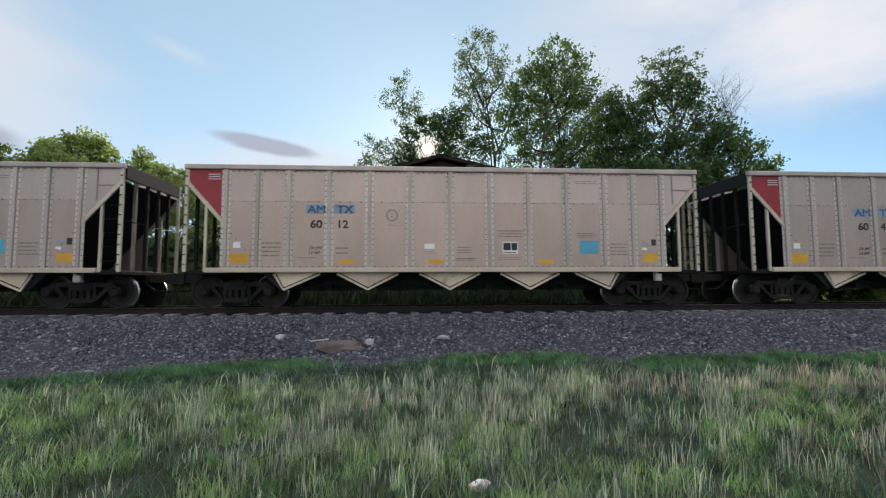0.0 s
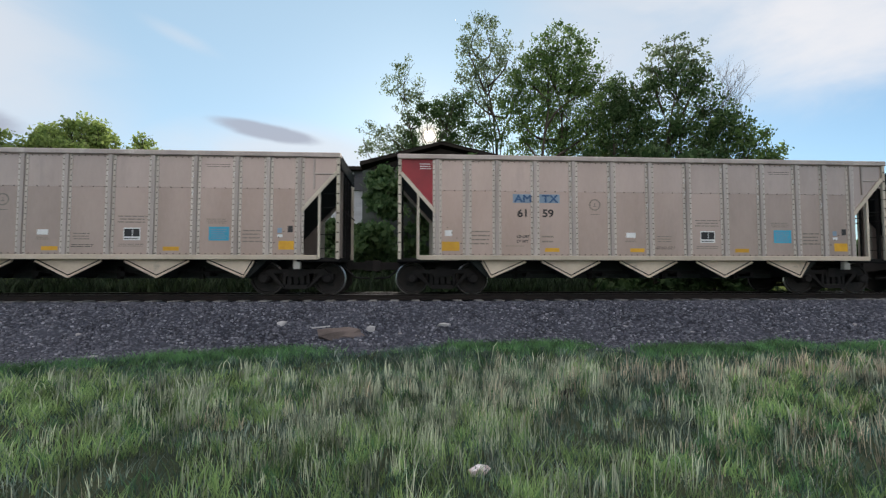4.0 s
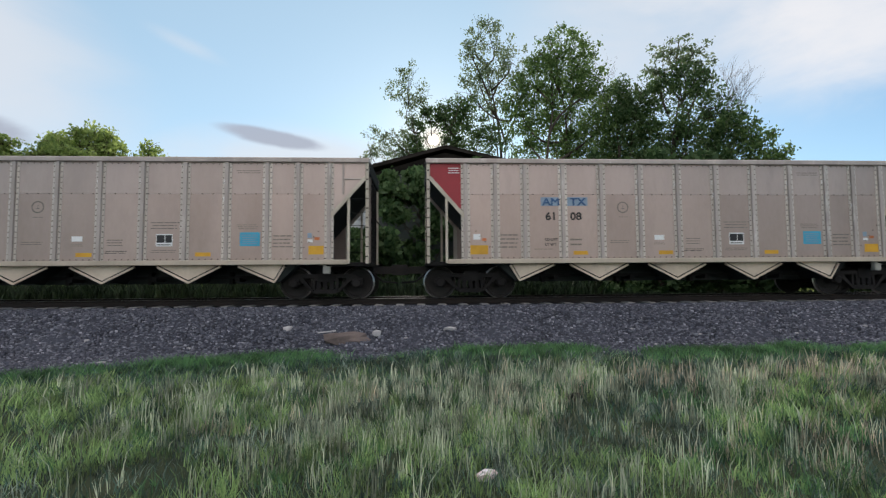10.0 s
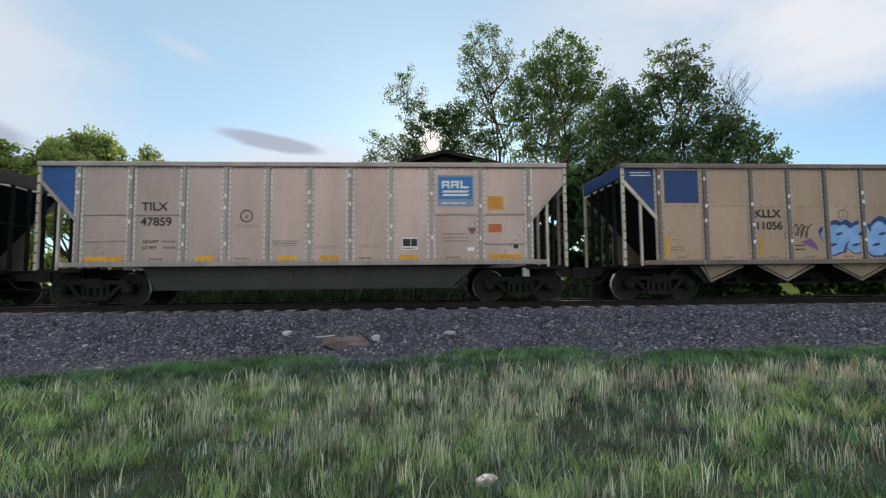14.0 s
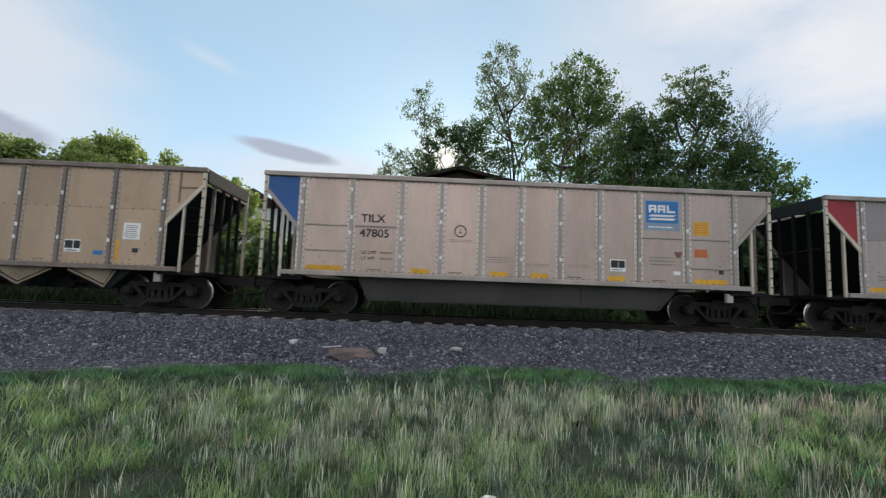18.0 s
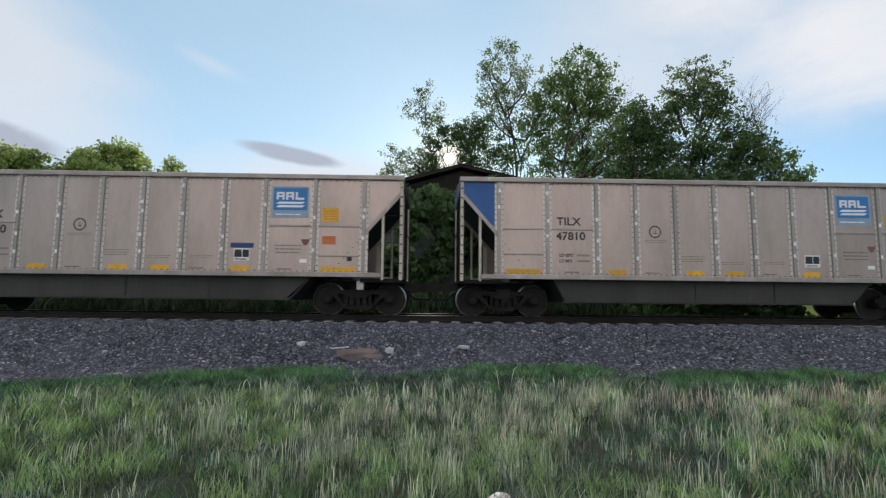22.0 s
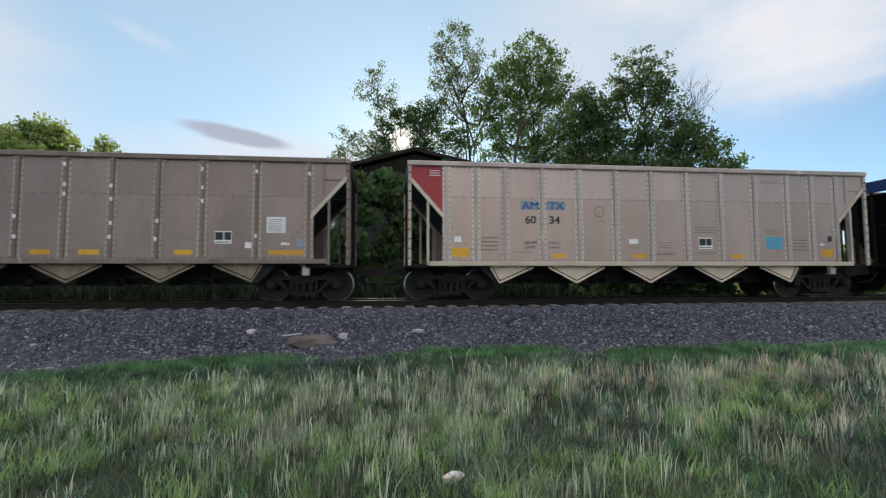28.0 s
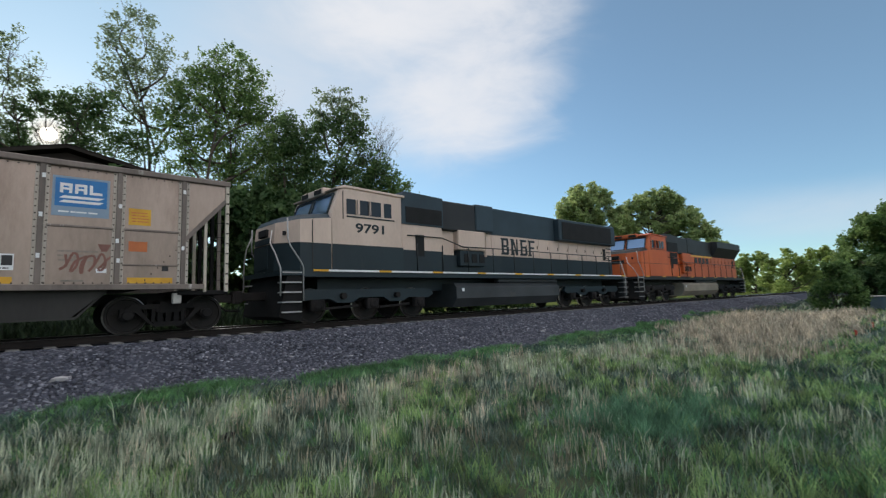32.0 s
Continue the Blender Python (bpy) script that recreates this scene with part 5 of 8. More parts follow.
def locomotive(kind, x):
    first = kind == "cream"
    top_c, low_c, roof_c, tank_c = (LOCO_CREAM, LOCO_GREEN, LOCO_ROOF, LOCO_TANK) if first else (LOCO_ORANGE, LOCO_ORANGE, LOCO_BLACK, TANK_PALE)
    ob = new("locomotive")
    tagged(ob, "cream and dark green diesel locomotive pushing the train" if first else "orange and black diesel locomotive at the train's end", "locomotive", "locomotives")
    E = 20.6
    # walkway, pilot, steps
    part("underframe", box_of((-0.1, -1.5, 1.46, 0.56, 1.5, 1.60), (0.55, -1.5, 1.42, E, 1.5, 1.62), (1.5, -0.6, 0.95, E - 1.0, 0.6, 1.42)), LOCO_GREEN if first else LOCO_BLACK, ob)
    for s in (-1, 1):
        a, b = sorted((s * 1.50, s * 1.535))
        xx = 0.9
        k = 0
        while xx < E - 0.1:
            w = (0.5, 1.9)[k % 2]
            part("sill_stripe", box_of((xx, a, 1.585, min(xx + w, E), b, 1.645)), YELLOW if k % 2 == 0 else (WHITE_PAINT if first else LOCO_BLACK), ob)
            xx += w + 0.004
            k += 1
    part("pilot", prism_of(((-0.15, 0.25), (0.25, 0.12), (0.55, 0.12), (0.6, 1.45), (0.1, 1.45)), -1.45, 1.45), UNDER, ob, "dark snow plough at the front")
    part("rear_pilot", box_of((E, -1.45, 0.3, E + 0.25, 1.45, 1.5), bevel=0.03), LOCO_BLACK, ob)
    for xc, d in ((-0.35, 1), (E + 0.5, -1)):
        part("coupler", box_of((xc - 0.45, -0.15, 0.75, xc + 0.45, 0.15, 1.0), (xc - 0.5 * d - 0.12, -0.22, 0.7, xc - 0.5 * d + 0.12, 0.22, 1.05), bevel=0.02), TRUCK, ob)
    for s in (-1, 1):
        a, b = sorted((s * 1.18, s * 1.52))
        for k in range(5):
            part("step", box_of((-0.08, a, 0.36 + k * 0.29, 0.52, b, 0.40 + k * 0.29)), HANDRAIL, ob)
            part("step", box_of((E - 0.2, a, 0.36 + k * 0.29, E + 0.3, b, 0.40 + k * 0.29)), HANDRAIL, ob)
        part("step_well", box_of((0.1, min(s * 1.05, s * 1.15), 0.3, 0.6, max(s * 1.05, s * 1.15), 1.6)), UNDER, ob)
    # the wide nose: a flat front, slanting cheeks and full-width sides under a dark rounded top
    plan = ((-0.04, -0.78), (0.48, -1.49), (1.52, -1.49), (1.52, 1.49), (0.48, 1.49), (-0.04, 0.78))
    inner = ((0.16, -0.70), (0.60, -1.30), (1.52, -1.30), (1.52, 1.30), (0.60, 1.30), (0.16, 0.70))
    bm = bmesh.new()
    levels = [[bm.verts.new((px + sh, py, z)) for px, py in plan] for z, sh in ((1.62, 0.0), (2.44, 0.0), (2.465, 0.0))]
    levels.append([bm.verts.new((px + 0.06 * (px < 0.3), py, 3.10 + 0.13 * px)) for px, py in plan])
    levels.append([bm.verts.new((px, py, 3.26 + 0.13 * px)) for px, py in inner])
    for i, (u, v) in enumerate(zip(levels, levels[1:])):
        for k in range(6):
            bm.faces.new((u[k], u[(k + 1) % 6], v[(k + 1) % 6], v[k])).material_index = (1, 2, 0, 3)[i]
    bm.faces.new(levels[-1]).material_index = 3
    bmesh.ops.recalc_face_normals(bm, faces=bm.faces)
    part("nose", bm, (top_c, low_c, LOCO_BLACK, roof_c), ob, "wide nose before the cab with a dark top")
    for s in (-1, 1):
        a, b = sorted((s * 1.488, s * 1.506))
        part("nose_seam", box_of((0.865, a, 1.64, 0.895, b, 3.18)), LOCO_BLACK, ob)
        part("cheek_lamp", box_of((0.13, min(s * 1.02, s * 1.12), 2.70, 0.22, max(s * 1.02, s * 1.12), 2.82)), GRILLE, ob)
    part("nose_door", box_of((-0.065, -0.35, 1.70, -0.03, 0.35, 2.43), bevel=0.01), low_c, ob)
    part("headlight_box", box_of((-0.10, -0.30, 2.72, 0.02, 0.30, 2.96), bevel=0.02), GRILLE, ob)
    part("nose_badge", box_of((-0.085, -0.62, 2.48, -0.05, 0.62, 2.66)), LOCO_GREEN if first else LOCO_BLACK, ob)
    # cab
    bm = bmesh.new()
    add_prism(bm, ((1.55, 1.62), (4.35, 1.62), (4.35, 4.30), (2.05, 4.36), (1.80, 4.26), (1.50, 3.45), (1.50, 3.3)), -1.5, 1.5)
    bmesh.ops.bevel(bm, geom=[e for e in bm.edges if abs(e.verts[0].co.y - e.verts[1].co.y) < 0.01], offset=0.05, segments=1, affect="EDGES")
    part("cab", bm, top_c, ob, "cream driving cab" if first else "orange driving cab")
    side_plate("cab_lower", 1.55, 1.64, 4.35, 2.44, 1.5, low_c, ob)
    side_plate("cab_line", 1.55, 2.441, 4.35, 2.468, 1.5, LOCO_BLACK, ob)
    part("cab_roof", prism_of(((1.66, 4.30), (2.0, 4.42), (4.45, 4.36), (4.45, 4.29), (2.05, 4.345), (1.68, 4.26)), -1.53, 1.53), LOCO_CREAM if first else LOCO_ORANGE, ob)
    # windscreen: two panes with dark frames, and the number boards above
    for s in (-1, 1):
        a, b = sorted((s * 0.08, s * 1.30))
        bm = bmesh.new()
        v = [bm.verts.new(p) for p in ((1.50, a, 3.50), (1.50, b, 3.50), (1.725, b, 4.10), (1.725, a, 4.10))]
        bm.faces.new(v)
        bmesh.ops.solidify(bm, geom=bm.faces, thickness=0.03)
        part("windscreen_pane", bm, WINDSCREEN, ob, "windscreen pane with a sky-blue reflection in its colour")
        bm = bmesh.new()
        for p, q in (((1.48, a, 3.46), (1.48, b, 3.46)), ((1.72, a, 4.14), (1.72, b, 4.14)), ((1.48, a, 3.46), (1.72, a, 4.14)), ((1.48, b, 3.46), (1.72, b, 4.14))):
            add_bar(bm, p, q, 0.06)
        part("windscreen_frame", bm, LOCO_GREEN if first else LOCO_BLACK, ob)
    part("number_board", box_of((1.60, -0.80, 4.20, 2.0, 0.80, 4.44), bevel=0.03), top_c, ob)
    for s in (-1, 1):
        for a, b in ((0.22, 0.72),):
            part("number_plate", box_of((1.585, min(s * a, s * b), 4.24, 1.602, max(s * a, s * b), 4.40)), GRILLE, ob)
        a, b = sorted((s * 1.515, s * 1.60))
        part("wind_deflector", box_of((2.46, a, 3.50, 2.53, b, 3.97), (2.94, a, 3.50, 2.97, b, 3.97)), top_c, ob)
        part("pillar_trim", box_of((1.93, min(s * 1.498, s * 1.512), 3.30, 1.96, max(s * 1.498, s * 1.512), 4.22)), LOCO_BLACK, ob)
    for i, (xa, xb) in enumerate(((2.08, 2.42), (2.58, 2.93), (2.98, 3.43), (3.56, 3.87))):
        for s in (-1, 1):
            a, b = sorted((s * 1.495, s * 1.515))
            part("side_window", box_of((xa, a, 3.48, xb, b, 3.98)), CAB_GLASS, ob)
    side_plate("window_sill", 2.08, 3.38, 4.0, 3.42, 1.5, low_c if first else LOCO_BLACK, ob)
    if first:
        lettering("9791", 0.29, LOCO_GREEN, "cab_number", ob, 2.40, -1.507, 2.90, "dark green cab number", 1.5, 0.012)
    part("roof_unit", box_of((2.6, -0.6, 4.34, 3.6, 0.6, 4.5), bevel=0.04), top_c, ob)
    # inverter cabinet and hood
    part("cabinet", box_of((4.36, -1.42, 1.62, 6.35, 1.42, 3.36), bevel=0.03), top_c, ob)
    side_plate("cabinet_lower", 4.38, 1.64, 6.35, 2.42, 1.42, low_c, ob)
    part("cabinet_top", prism_of(((4.36, 3.36), (6.38, 3.36), (6.38, 4.50), (4.50, 4.56), (4.36, 4.30)), -1.45, 1.45), roof_c, ob)
    side_plate("cabinet_grille", 4.55, 3.42, 6.30, 4.0, 1.45, GRILLE, ob)
    part("mid_hood", box_of((6.39, -1.38, 3.3, 8.28, 1.38, 4.46), bevel=0.04), LOCO_BLACK if first else roof_c, ob)
    part("rear_mid_hood", box_of((8.30, -1.40, 3.38, 9.40, 1.40, 4.52), bevel=0.05), roof_c, ob)
    part("blower_box", box_of((6.39, -1.18, 1.62, 7.2, 1.18, 3.3), bevel=0.04), top_c, ob)
    part("blower_box", box_of((7.22, -1.41, 2.55, 8.80, 1.41, 3.36), bevel=0.04), top_c, ob)
    part("filter_box", box_of((7.30, -1.40, 1.9, 8.72, 1.40, 2.53), bevel=0.03), low_c, ob)
    for xx in (7.5, 7.95, 8.4):
        side_plate("filter_louvre", xx, 2.05, xx + 0.3, 2.4, 1.40, GRILLE, ob)
    side_plate("blower_lower", 6.42, 1.64, 9.2, 2.34, 1.19, low_c, ob)
    side_plate("door_recess", 5.0, 2.2, 5.4, 3.0, 1.425, GRILLE, ob)
    part("long_hood", box_of((9.12, -1.10, 1.62, 20.0, 1.10, 4.40), bevel=0.05), top_c, ob)
    side_plate("hood_upper", 9.2, 3.34, 20.0, 4.43, 1.105, roof_c, ob)
    side_plate("hood_lower", 9.2, 1.64, 19.95, 2.42, 1.105, low_c, ob)
    part("hood_roof", prism_of(((9.12, 4.40), (20.02, 4.40), (20.02, 4.46), (9.12, 4.52)), -1.12, 1.12), roof_c, ob)
    if first:
        part("radiator_housing", box_of((14.25, -1.45, 3.34, 19.9, 1.45, 4.44), bevel=0.04), roof_c, ob)
        side_plate("radiator_grille", 14.5, 3.42, 19.4, 4.30, 1.452, GRILLE, ob)
    else:
        bm = bmesh.new()
        v = []
        for z, h in ((3.30, 1.10), (4.05, 1.62), (4.55, 1.62)):
            v.append([bm.verts.new((xx, yy, z)) for xx, yy in ((14.0, -h), (19.8, -h), (19.8, h), (14.0, h))])
        for p, q in zip(v, v[1:]):
            for i in range(4):
                bm.faces.new((p[i], p[(i + 1) % 4], q[(i + 1) % 4], q[i]))
        bm.faces.new(v[-1])
        bmesh.ops.recalc_face_normals(bm, faces=bm.faces)
        part("radiator_housing", bm, LOCO_BLACK, ob, "flared black radiator housing")
        side_plate("hood_vent", 5.0, 2.5, 6.2, 2.9, 1.425, GRILLE, ob)
        side_plate("hood_vent", 5.0, 3.0, 6.2, 3.3, 1.425, GRILLE, ob)
        for xx in (10.2, 11.0, 11.8, 12.6):
            side_plate("letter_block", xx, 2.72, xx + 0.55, 3.15, 1.128, LOCO_BLACK, ob)
        side_plate("yellow_stripe", 9.2, 3.2, 14.0, 3.32, 1.128, YELLOW, ob)
    # doors along the hood
    for i in range(12):
        xx = 9.5 + i * 0.86
        for s in (-1,):
            part("hood_door", box_of((xx, -1.118, 2.46, xx + 0.80, -1.10, 3.30), bevel=0.004), top_c, ob)
            part("door_latch", box_of((xx + 0.70, -1.14, 2.85, xx + 0.73, -1.115, 3.0)), LOCO_BLACK, ob)
    if first:
        # four upright serif letter shapes as plain bars
        z0, z1, ya, yb = 2.50, 3.24, -1.137, -1.121
        for i, xx in enumerate((10.12, 10.78, 11.46, 12.08)):
            bm = box_of((xx + 0.06, ya, z0, xx + 0.18, yb, z1), (xx, ya, z0, xx + 0.24, yb, z0 + 0.06), (xx, ya, z1 - 0.06, xx + 0.24, yb, z1))
            if i == 1:
                add_prism(bm, ((xx + 0.12, z1), (xx + 0.24, z1), (xx + 0.50, z0), (xx + 0.40, z0)), ya, yb)
                add_box(bm, xx + 0.44, ya, z0, xx + 0.52, yb, z1)
            else:
                add_box(bm, xx + 0.06, ya, z1 - 0.10, xx + 0.50, yb, z1)
                add_box(bm, xx + 0.06, ya, 2.84, xx + 0.44, yb, 2.93)
                if i != 3:
                    add_box(bm, xx + 0.06, ya, z0, xx + 0.50, yb, z0 + 0.10)
                    add_box(bm, xx + 0.40, ya, z0 + 0.05, xx + 0.54, yb, 2.86)
                if i == 0:
                    add_box(bm, xx + 0.40, ya, 2.90, xx + 0.52, yb, z1 - 0.04)
            part("letter_block", bm, LOCO_GREEN, ob, "dark green block letter shape")
    side_plate("rear_vent", 19.0, 2.5, 19.25, 3.15, 1.12, GRILLE, ob)
    for z in (2.5, 2.72, 2.94, 3.16):
        side_plate("rear_step", 19.35, z, 19.9, z + 0.05, 1.12, LOCO_BLACK, ob)
    # exhaust, fans
    for xx in (10.4, 15.2, 16.8, 18.4):
        bm = bmesh.new()
        ring = [(xx + 0.55 * math.cos(k * math.pi / 8), 0.55 * math.sin(k * math.pi / 8)) for k in range(16)]
        a = [bm.verts.new((p, q, 4.40)) for p, q in ring]
        b = [bm.verts.new((p, q, 4.60)) for p, q in ring]
        bm.faces.new(b)
        for k in range(16):
            bm.faces.new((a[k], a[(k + 1) % 16], b[(k + 1) % 16], b[k]))
        part("roof_fan", bm, roof_c, ob)
    # fuel tank
    bm = bmesh.new()
    pts = [(-1.28, 1.22), (1.28, 1.22), (1.42, 1.05), (1.42, 0.62), (1.15, 0.28), (-1.15, 0.28), (-1.42, 0.62), (-1.42, 1.05)]
    a, b = [bm.verts.new((7.0, p, q)) for p, q in pts], [bm.verts.new((14.0, p, q)) for p, q in pts]
    bm.faces.new(a), bm.faces.new(b[::-1])
    for i in range(8):
        bm.faces.new((a[i], b[i], b[(i + 1) % 8], a[(i + 1) % 8]))
    bmesh.ops.recalc_face_normals(bm, faces=bm.faces)
    part("fuel_tank", bm, tank_c, ob, "long slung fuel tank")
    part("air_reservoir", box_of((9.6, -1.35, 1.24, 14.0, -1.05, 1.42), bevel=0.05), LOCO_TANK, ob)
    part("tank_gauge", box_of((7.3, -1.45, 0.9, 7.42, -1.42, 1.02)), WHITE_PAINT, ob)
    # handrails
    for s in (-1, 1):
        y = s * 1.46
        xs = [5.05, 6.3, 7.7, 9.2, 10.6, 12.0, 13.4, 14.8, 16.2, 17.6, 19.0, 20.3]
        for xx in xs:
            bm = bmesh.new()
            add_tube(bm, [(xx, y, 1.62), (xx, y, 2.66)], 0.022, 6)
            part("stanchion", bm, DARK_RAIL, ob)
        bm = bmesh.new()
        add_tube(bm, [(4.6, y, 2.95), (6.3, y, 2.95), (7.4, y, 2.66), (9.2, y, 2.68), (18.6, y, 2.66), (19.4, y, 2.36), (20.4, y, 2.36)], 0.022, 6)
        part("handrail", bm, DARK_RAIL, ob)
        bm = bmesh.new()
        add_tube(bm, [(0.58, s * 1.50, 0.70), (0.58, s * 1.50, 1.70), (0.50, s * 1.52, 1.85), (0.16, s * 1.50, 2.35), (0.12, s * 1.44, 2.55), (0.12, s * 1.40, 3.18)], 0.024, 6)
        part("grab_rail", bm, HANDRAIL, ob, "pale bent grab rail by the steps")
        bm = bmesh.new()
        add_tube(bm, [(-0.12, s * 1.48, 0.85), (-0.12, s * 1.48, 1.66), (-0.18, s * 1.25, 2.1), (-0.22, s * 0.95, 2.45), (-0.1, s * 0.8, 2.85)], 0.024, 6)
        part("grab_rail", bm, HANDRAIL, ob)
        bm = bmesh.new()
        add_tube(bm, [(E + 0.2, s * 1.45, 0.5), (E + 0.2, s * 1.45, 1.6), (E + 0.05, s * 1.3, 2.5)], 0.024, 6)
        part("grab_rail", bm, HANDRAIL, ob)
    loco_truck(ob, 3.2, LOCO_GREEN if first else TRUCK)
    loco_truck(ob, 17.5, LOCO_GREEN if first else TRUCK)
    ob.location = (x, TRACK_Y, 0)
    CARS.append((ob, x))
    return ob


locomotive("cream", 22 * PITCH)
locomotive("orange", 22 * PITCH + 22.5)


# ---- trees ----
BARK = surface("bark", (0.10, 0.08, 0.06), (0.045, 0.035, 0.028), 0.9, 0, 14, 2, 0.5, 0.1, (1, 1, 0.3))
BARE_BARK = surface("dead_bark", (0.115, 0.09, 0.078), (0.065, 0.052, 0.045), 0.9, 0, 14, 2, 0.3, 0.1)
LEAF = leafy("leaf_green", (0.19, 0.285, 0.095), (0.070, 0.135, 0.045), 0.6)
LEAF_DARK = leafy("leaf_dark", (0.145, 0.225, 0.092), (0.050, 0.100, 0.038), 0.6)
LEAF_PALE = leafy("leaf_pale", (0.25, 0.32, 0.185), (0.115, 0.16, 0.088), 0.55)
# Low sunlight on the open trees is put into this brighter green.
LEAF_SUNLIT = leafy("leaf_sunlit", (0.38, 0.47, 0.15), (0.18, 0.26, 0.08), 0.6)

# Distance haze over the far grove is put into this paler leaf colour.
LEAF_HAZED = leafy("leaf_hazed", (0.45, 0.53, 0.23), (0.25, 0.33, 0.14), 0.6)


def spot(az, el, dist):
    """A place that many metres off, by azimuth in degrees and slope."""
    a = radians(az)
    return Vector((dist * math.sin(a), dist * math.cos(a), 0.6 + el * dist))


PER = 34


def leaf_cloud(rng, blobs, leaf, density, gaps):
    """Leaf quads in small clumps through a set of round forms (x, y, z, rx, rz)."""
    centres, sizes = [], []
    for x, y, z, rx, rz in blobs:
        n = max(10, int(density * 20 * rx * rz))
        d = rng.normal(size=(n, 3))
        d /= np.linalg.norm(d, axis=1)[:, None]
        r = rng.random(n) ** 0.45
        p = d * r[:, None] * (rx, rx * 0.9, rz)
        centres.append(p + (x, y, z))
        sizes.append(np.full(n, 0.26 + 0.14 * min(rx, rz)))
    c, s = np.concatenate(centres), np.concatenate(sizes)
    keep = rng.random(len(c)) > gaps * (0.5 + 0.5 * np.sin(c[:, 0] * 1.7 + c[:, 2] * 1.3) * np.cos(c[:, 2] * 1.9 - c[:, 0]))
    c, s = c[keep], s[keep]
    per = PER
    base = np.repeat(c, per, 0) + rng.normal(size=(len(c) * per, 3)) * np.repeat(s, per)[:, None] * (0.44, 0.44, 0.34)
    n = len(base)
    a = rng.normal(size=(n, 3))
    a[:, 2] -= 0.5
    a /= np.linalg.norm(a, axis=1)[:, None]
    b = np.cross(a, rng.normal(size=(n, 3)))
    b /= np.linalg.norm(b, axis=1)[:, None]
    ln = leaf * rng.uniform(0.65, 1.45, n)[:, None]
    v = np.stack([base - a * ln * 0.5, base + b * ln * 0.3, base + a * ln * 0.5, base - b * ln * 0.3], 1).reshape(-1, 3)
    return v, np.arange(n * 4).reshape(-1, 4)


def limb(bm, rng, p, q, r0, r1, bend=0.12, n=5):
    p, q = Vector(p), Vector(q)
    side = Vector(rng.normal(size=3)) * (q - p).length * bend
    path = [p.lerp(q, i / n) + side * math.sin(math.pi * i / n) for i in range(n + 1)]
    add_tube(bm, path, [r0 + (r1 - r0) * i / n for i in range(n + 1)], 6 if r0 > 0.06 else 3)
    return path


def tree(name, label, foot, blobs, leaf_mat, seed, leaf=0.2, density=1.0, gaps=0.5, trunk=0.22, twigs=6, category="tree", stems=1):
    """A trunk, limbs to each part of the crown, twigs, and a crown of single leaves."""
    rng = np.random.default_rng(seed)
    foot = Vector(foot)
    foot.z = float(ground_height(foot.x, foot.y)) - 0.1
    ob = new(name)
    ob.location = foot
    tagged(ob, label, category)
    rel = [(x - foot.x, y - foot.y, z - foot.z, rx, rz) for x, y, z, rx, rz in blobs]
    top = max(rel, key=lambda b: b[2])
    bm = bmesh.new()
    mains = []
    for k in range(stems):
        off = Vector((rng.uniform(-0.5, 0.5), rng.uniform(-0.3, 0.3), 0)) * (k > 0)
        aim_at = rel[int(rng.integers(len(rel)))] if k else top
        mains.append(limb(bm, rng, off, (aim_at[0] * 0.75, aim_at[1] * 0.75, aim_at[2] * 0.86), trunk * (0.85 if k == 0 else 0.6), trunk * 0.08, 0.05, 7))
    for x, y, z, rx, rz in rel:
        main = mains[int(rng.integers(len(mains)))]
        start = min(main, key=lambda p: abs(p.z - max(z - rz - 1.2, 0.25 * z)))
        path = limb(bm, rng, start, (x, y, z), trunk * 0.42, trunk * 0.1)
        for _ in range(twigs):
            d = rng.normal(size=3)
            d /= np.linalg.norm(d)
            limb(bm, rng, path[int(rng.integers(3, 6))], (x + d[0] * rx * 0.9, y + d[1] * rx * 0.9, z + d[2] * rz * 0.9), trunk * 0.12, 0.01, 0.15, 4)
    part("trunk", bm, BARK, ob)
    v, f = leaf_cloud(rng, rel, leaf, density, gaps)
    # the crowns part before the low sun
    way = v.reshape(-1, 4, 3).mean(1) + np.array(foot) - (0, 0, 0.6)
    clear = way @ np.array(sun_way) < np.linalg.norm(way, axis=1) * math.cos(radians(0.75))
    v = v.reshape(-1, 4, 3)[clear].reshape(-1, 3)
    f = np.arange(len(v)).reshape(-1, 4)
    crown = new("crown", mesh_from("crown", v, f, leaf_mat))
    crown.parent = ob
    return ob


def ring_blobs(az0, az1, els, dist, r, seed, depth=2.5, n=None):
    """Round forms that fill an outline given by pairs of azimuth and top slope, from the ground up."""
    rng = np.random.default_rng(seed)
    out = []
    azs, tops = zip(*els)
    width = dist * radians(az1 - az0)
    n = n or max(6, int(width * (max(tops) * dist + 1.4) / r / r * 0.75))
    for _ in range(n):
        a = rng.uniform(az0, az1)
        hi = np.interp(a, azs, tops)
        e = hi - r / dist - (hi - r / dist + 1.3 / dist) * rng.random() ** 1.3
        p = spot(a, e, dist + rng.uniform(-depth, depth))
        k = rng.uniform(0.7, 1.15)
        out.append((p.x, p.y, p.z, r * k, r * k * rng.uniform(0.75, 1.0)))
    for a in np.linspace(az0, az1, max(3, int(width / r))):
        hi = np.interp(a, azs, tops)
        p = spot(a, hi - 0.55 * r / dist, dist + rng.uniform(-depth, depth) * 0.4)
        out.append((p.x, p.y, p.z, r * 0.75, r * 0.6))
        p = spot(a + rng.uniform(-0.4, 0.4), hi - 1.5 * r / dist, dist + rng.uniform(-depth, depth) * 0.4)
        out.append((p.x, p.y, p.z, r, r * 0.9))
    return out


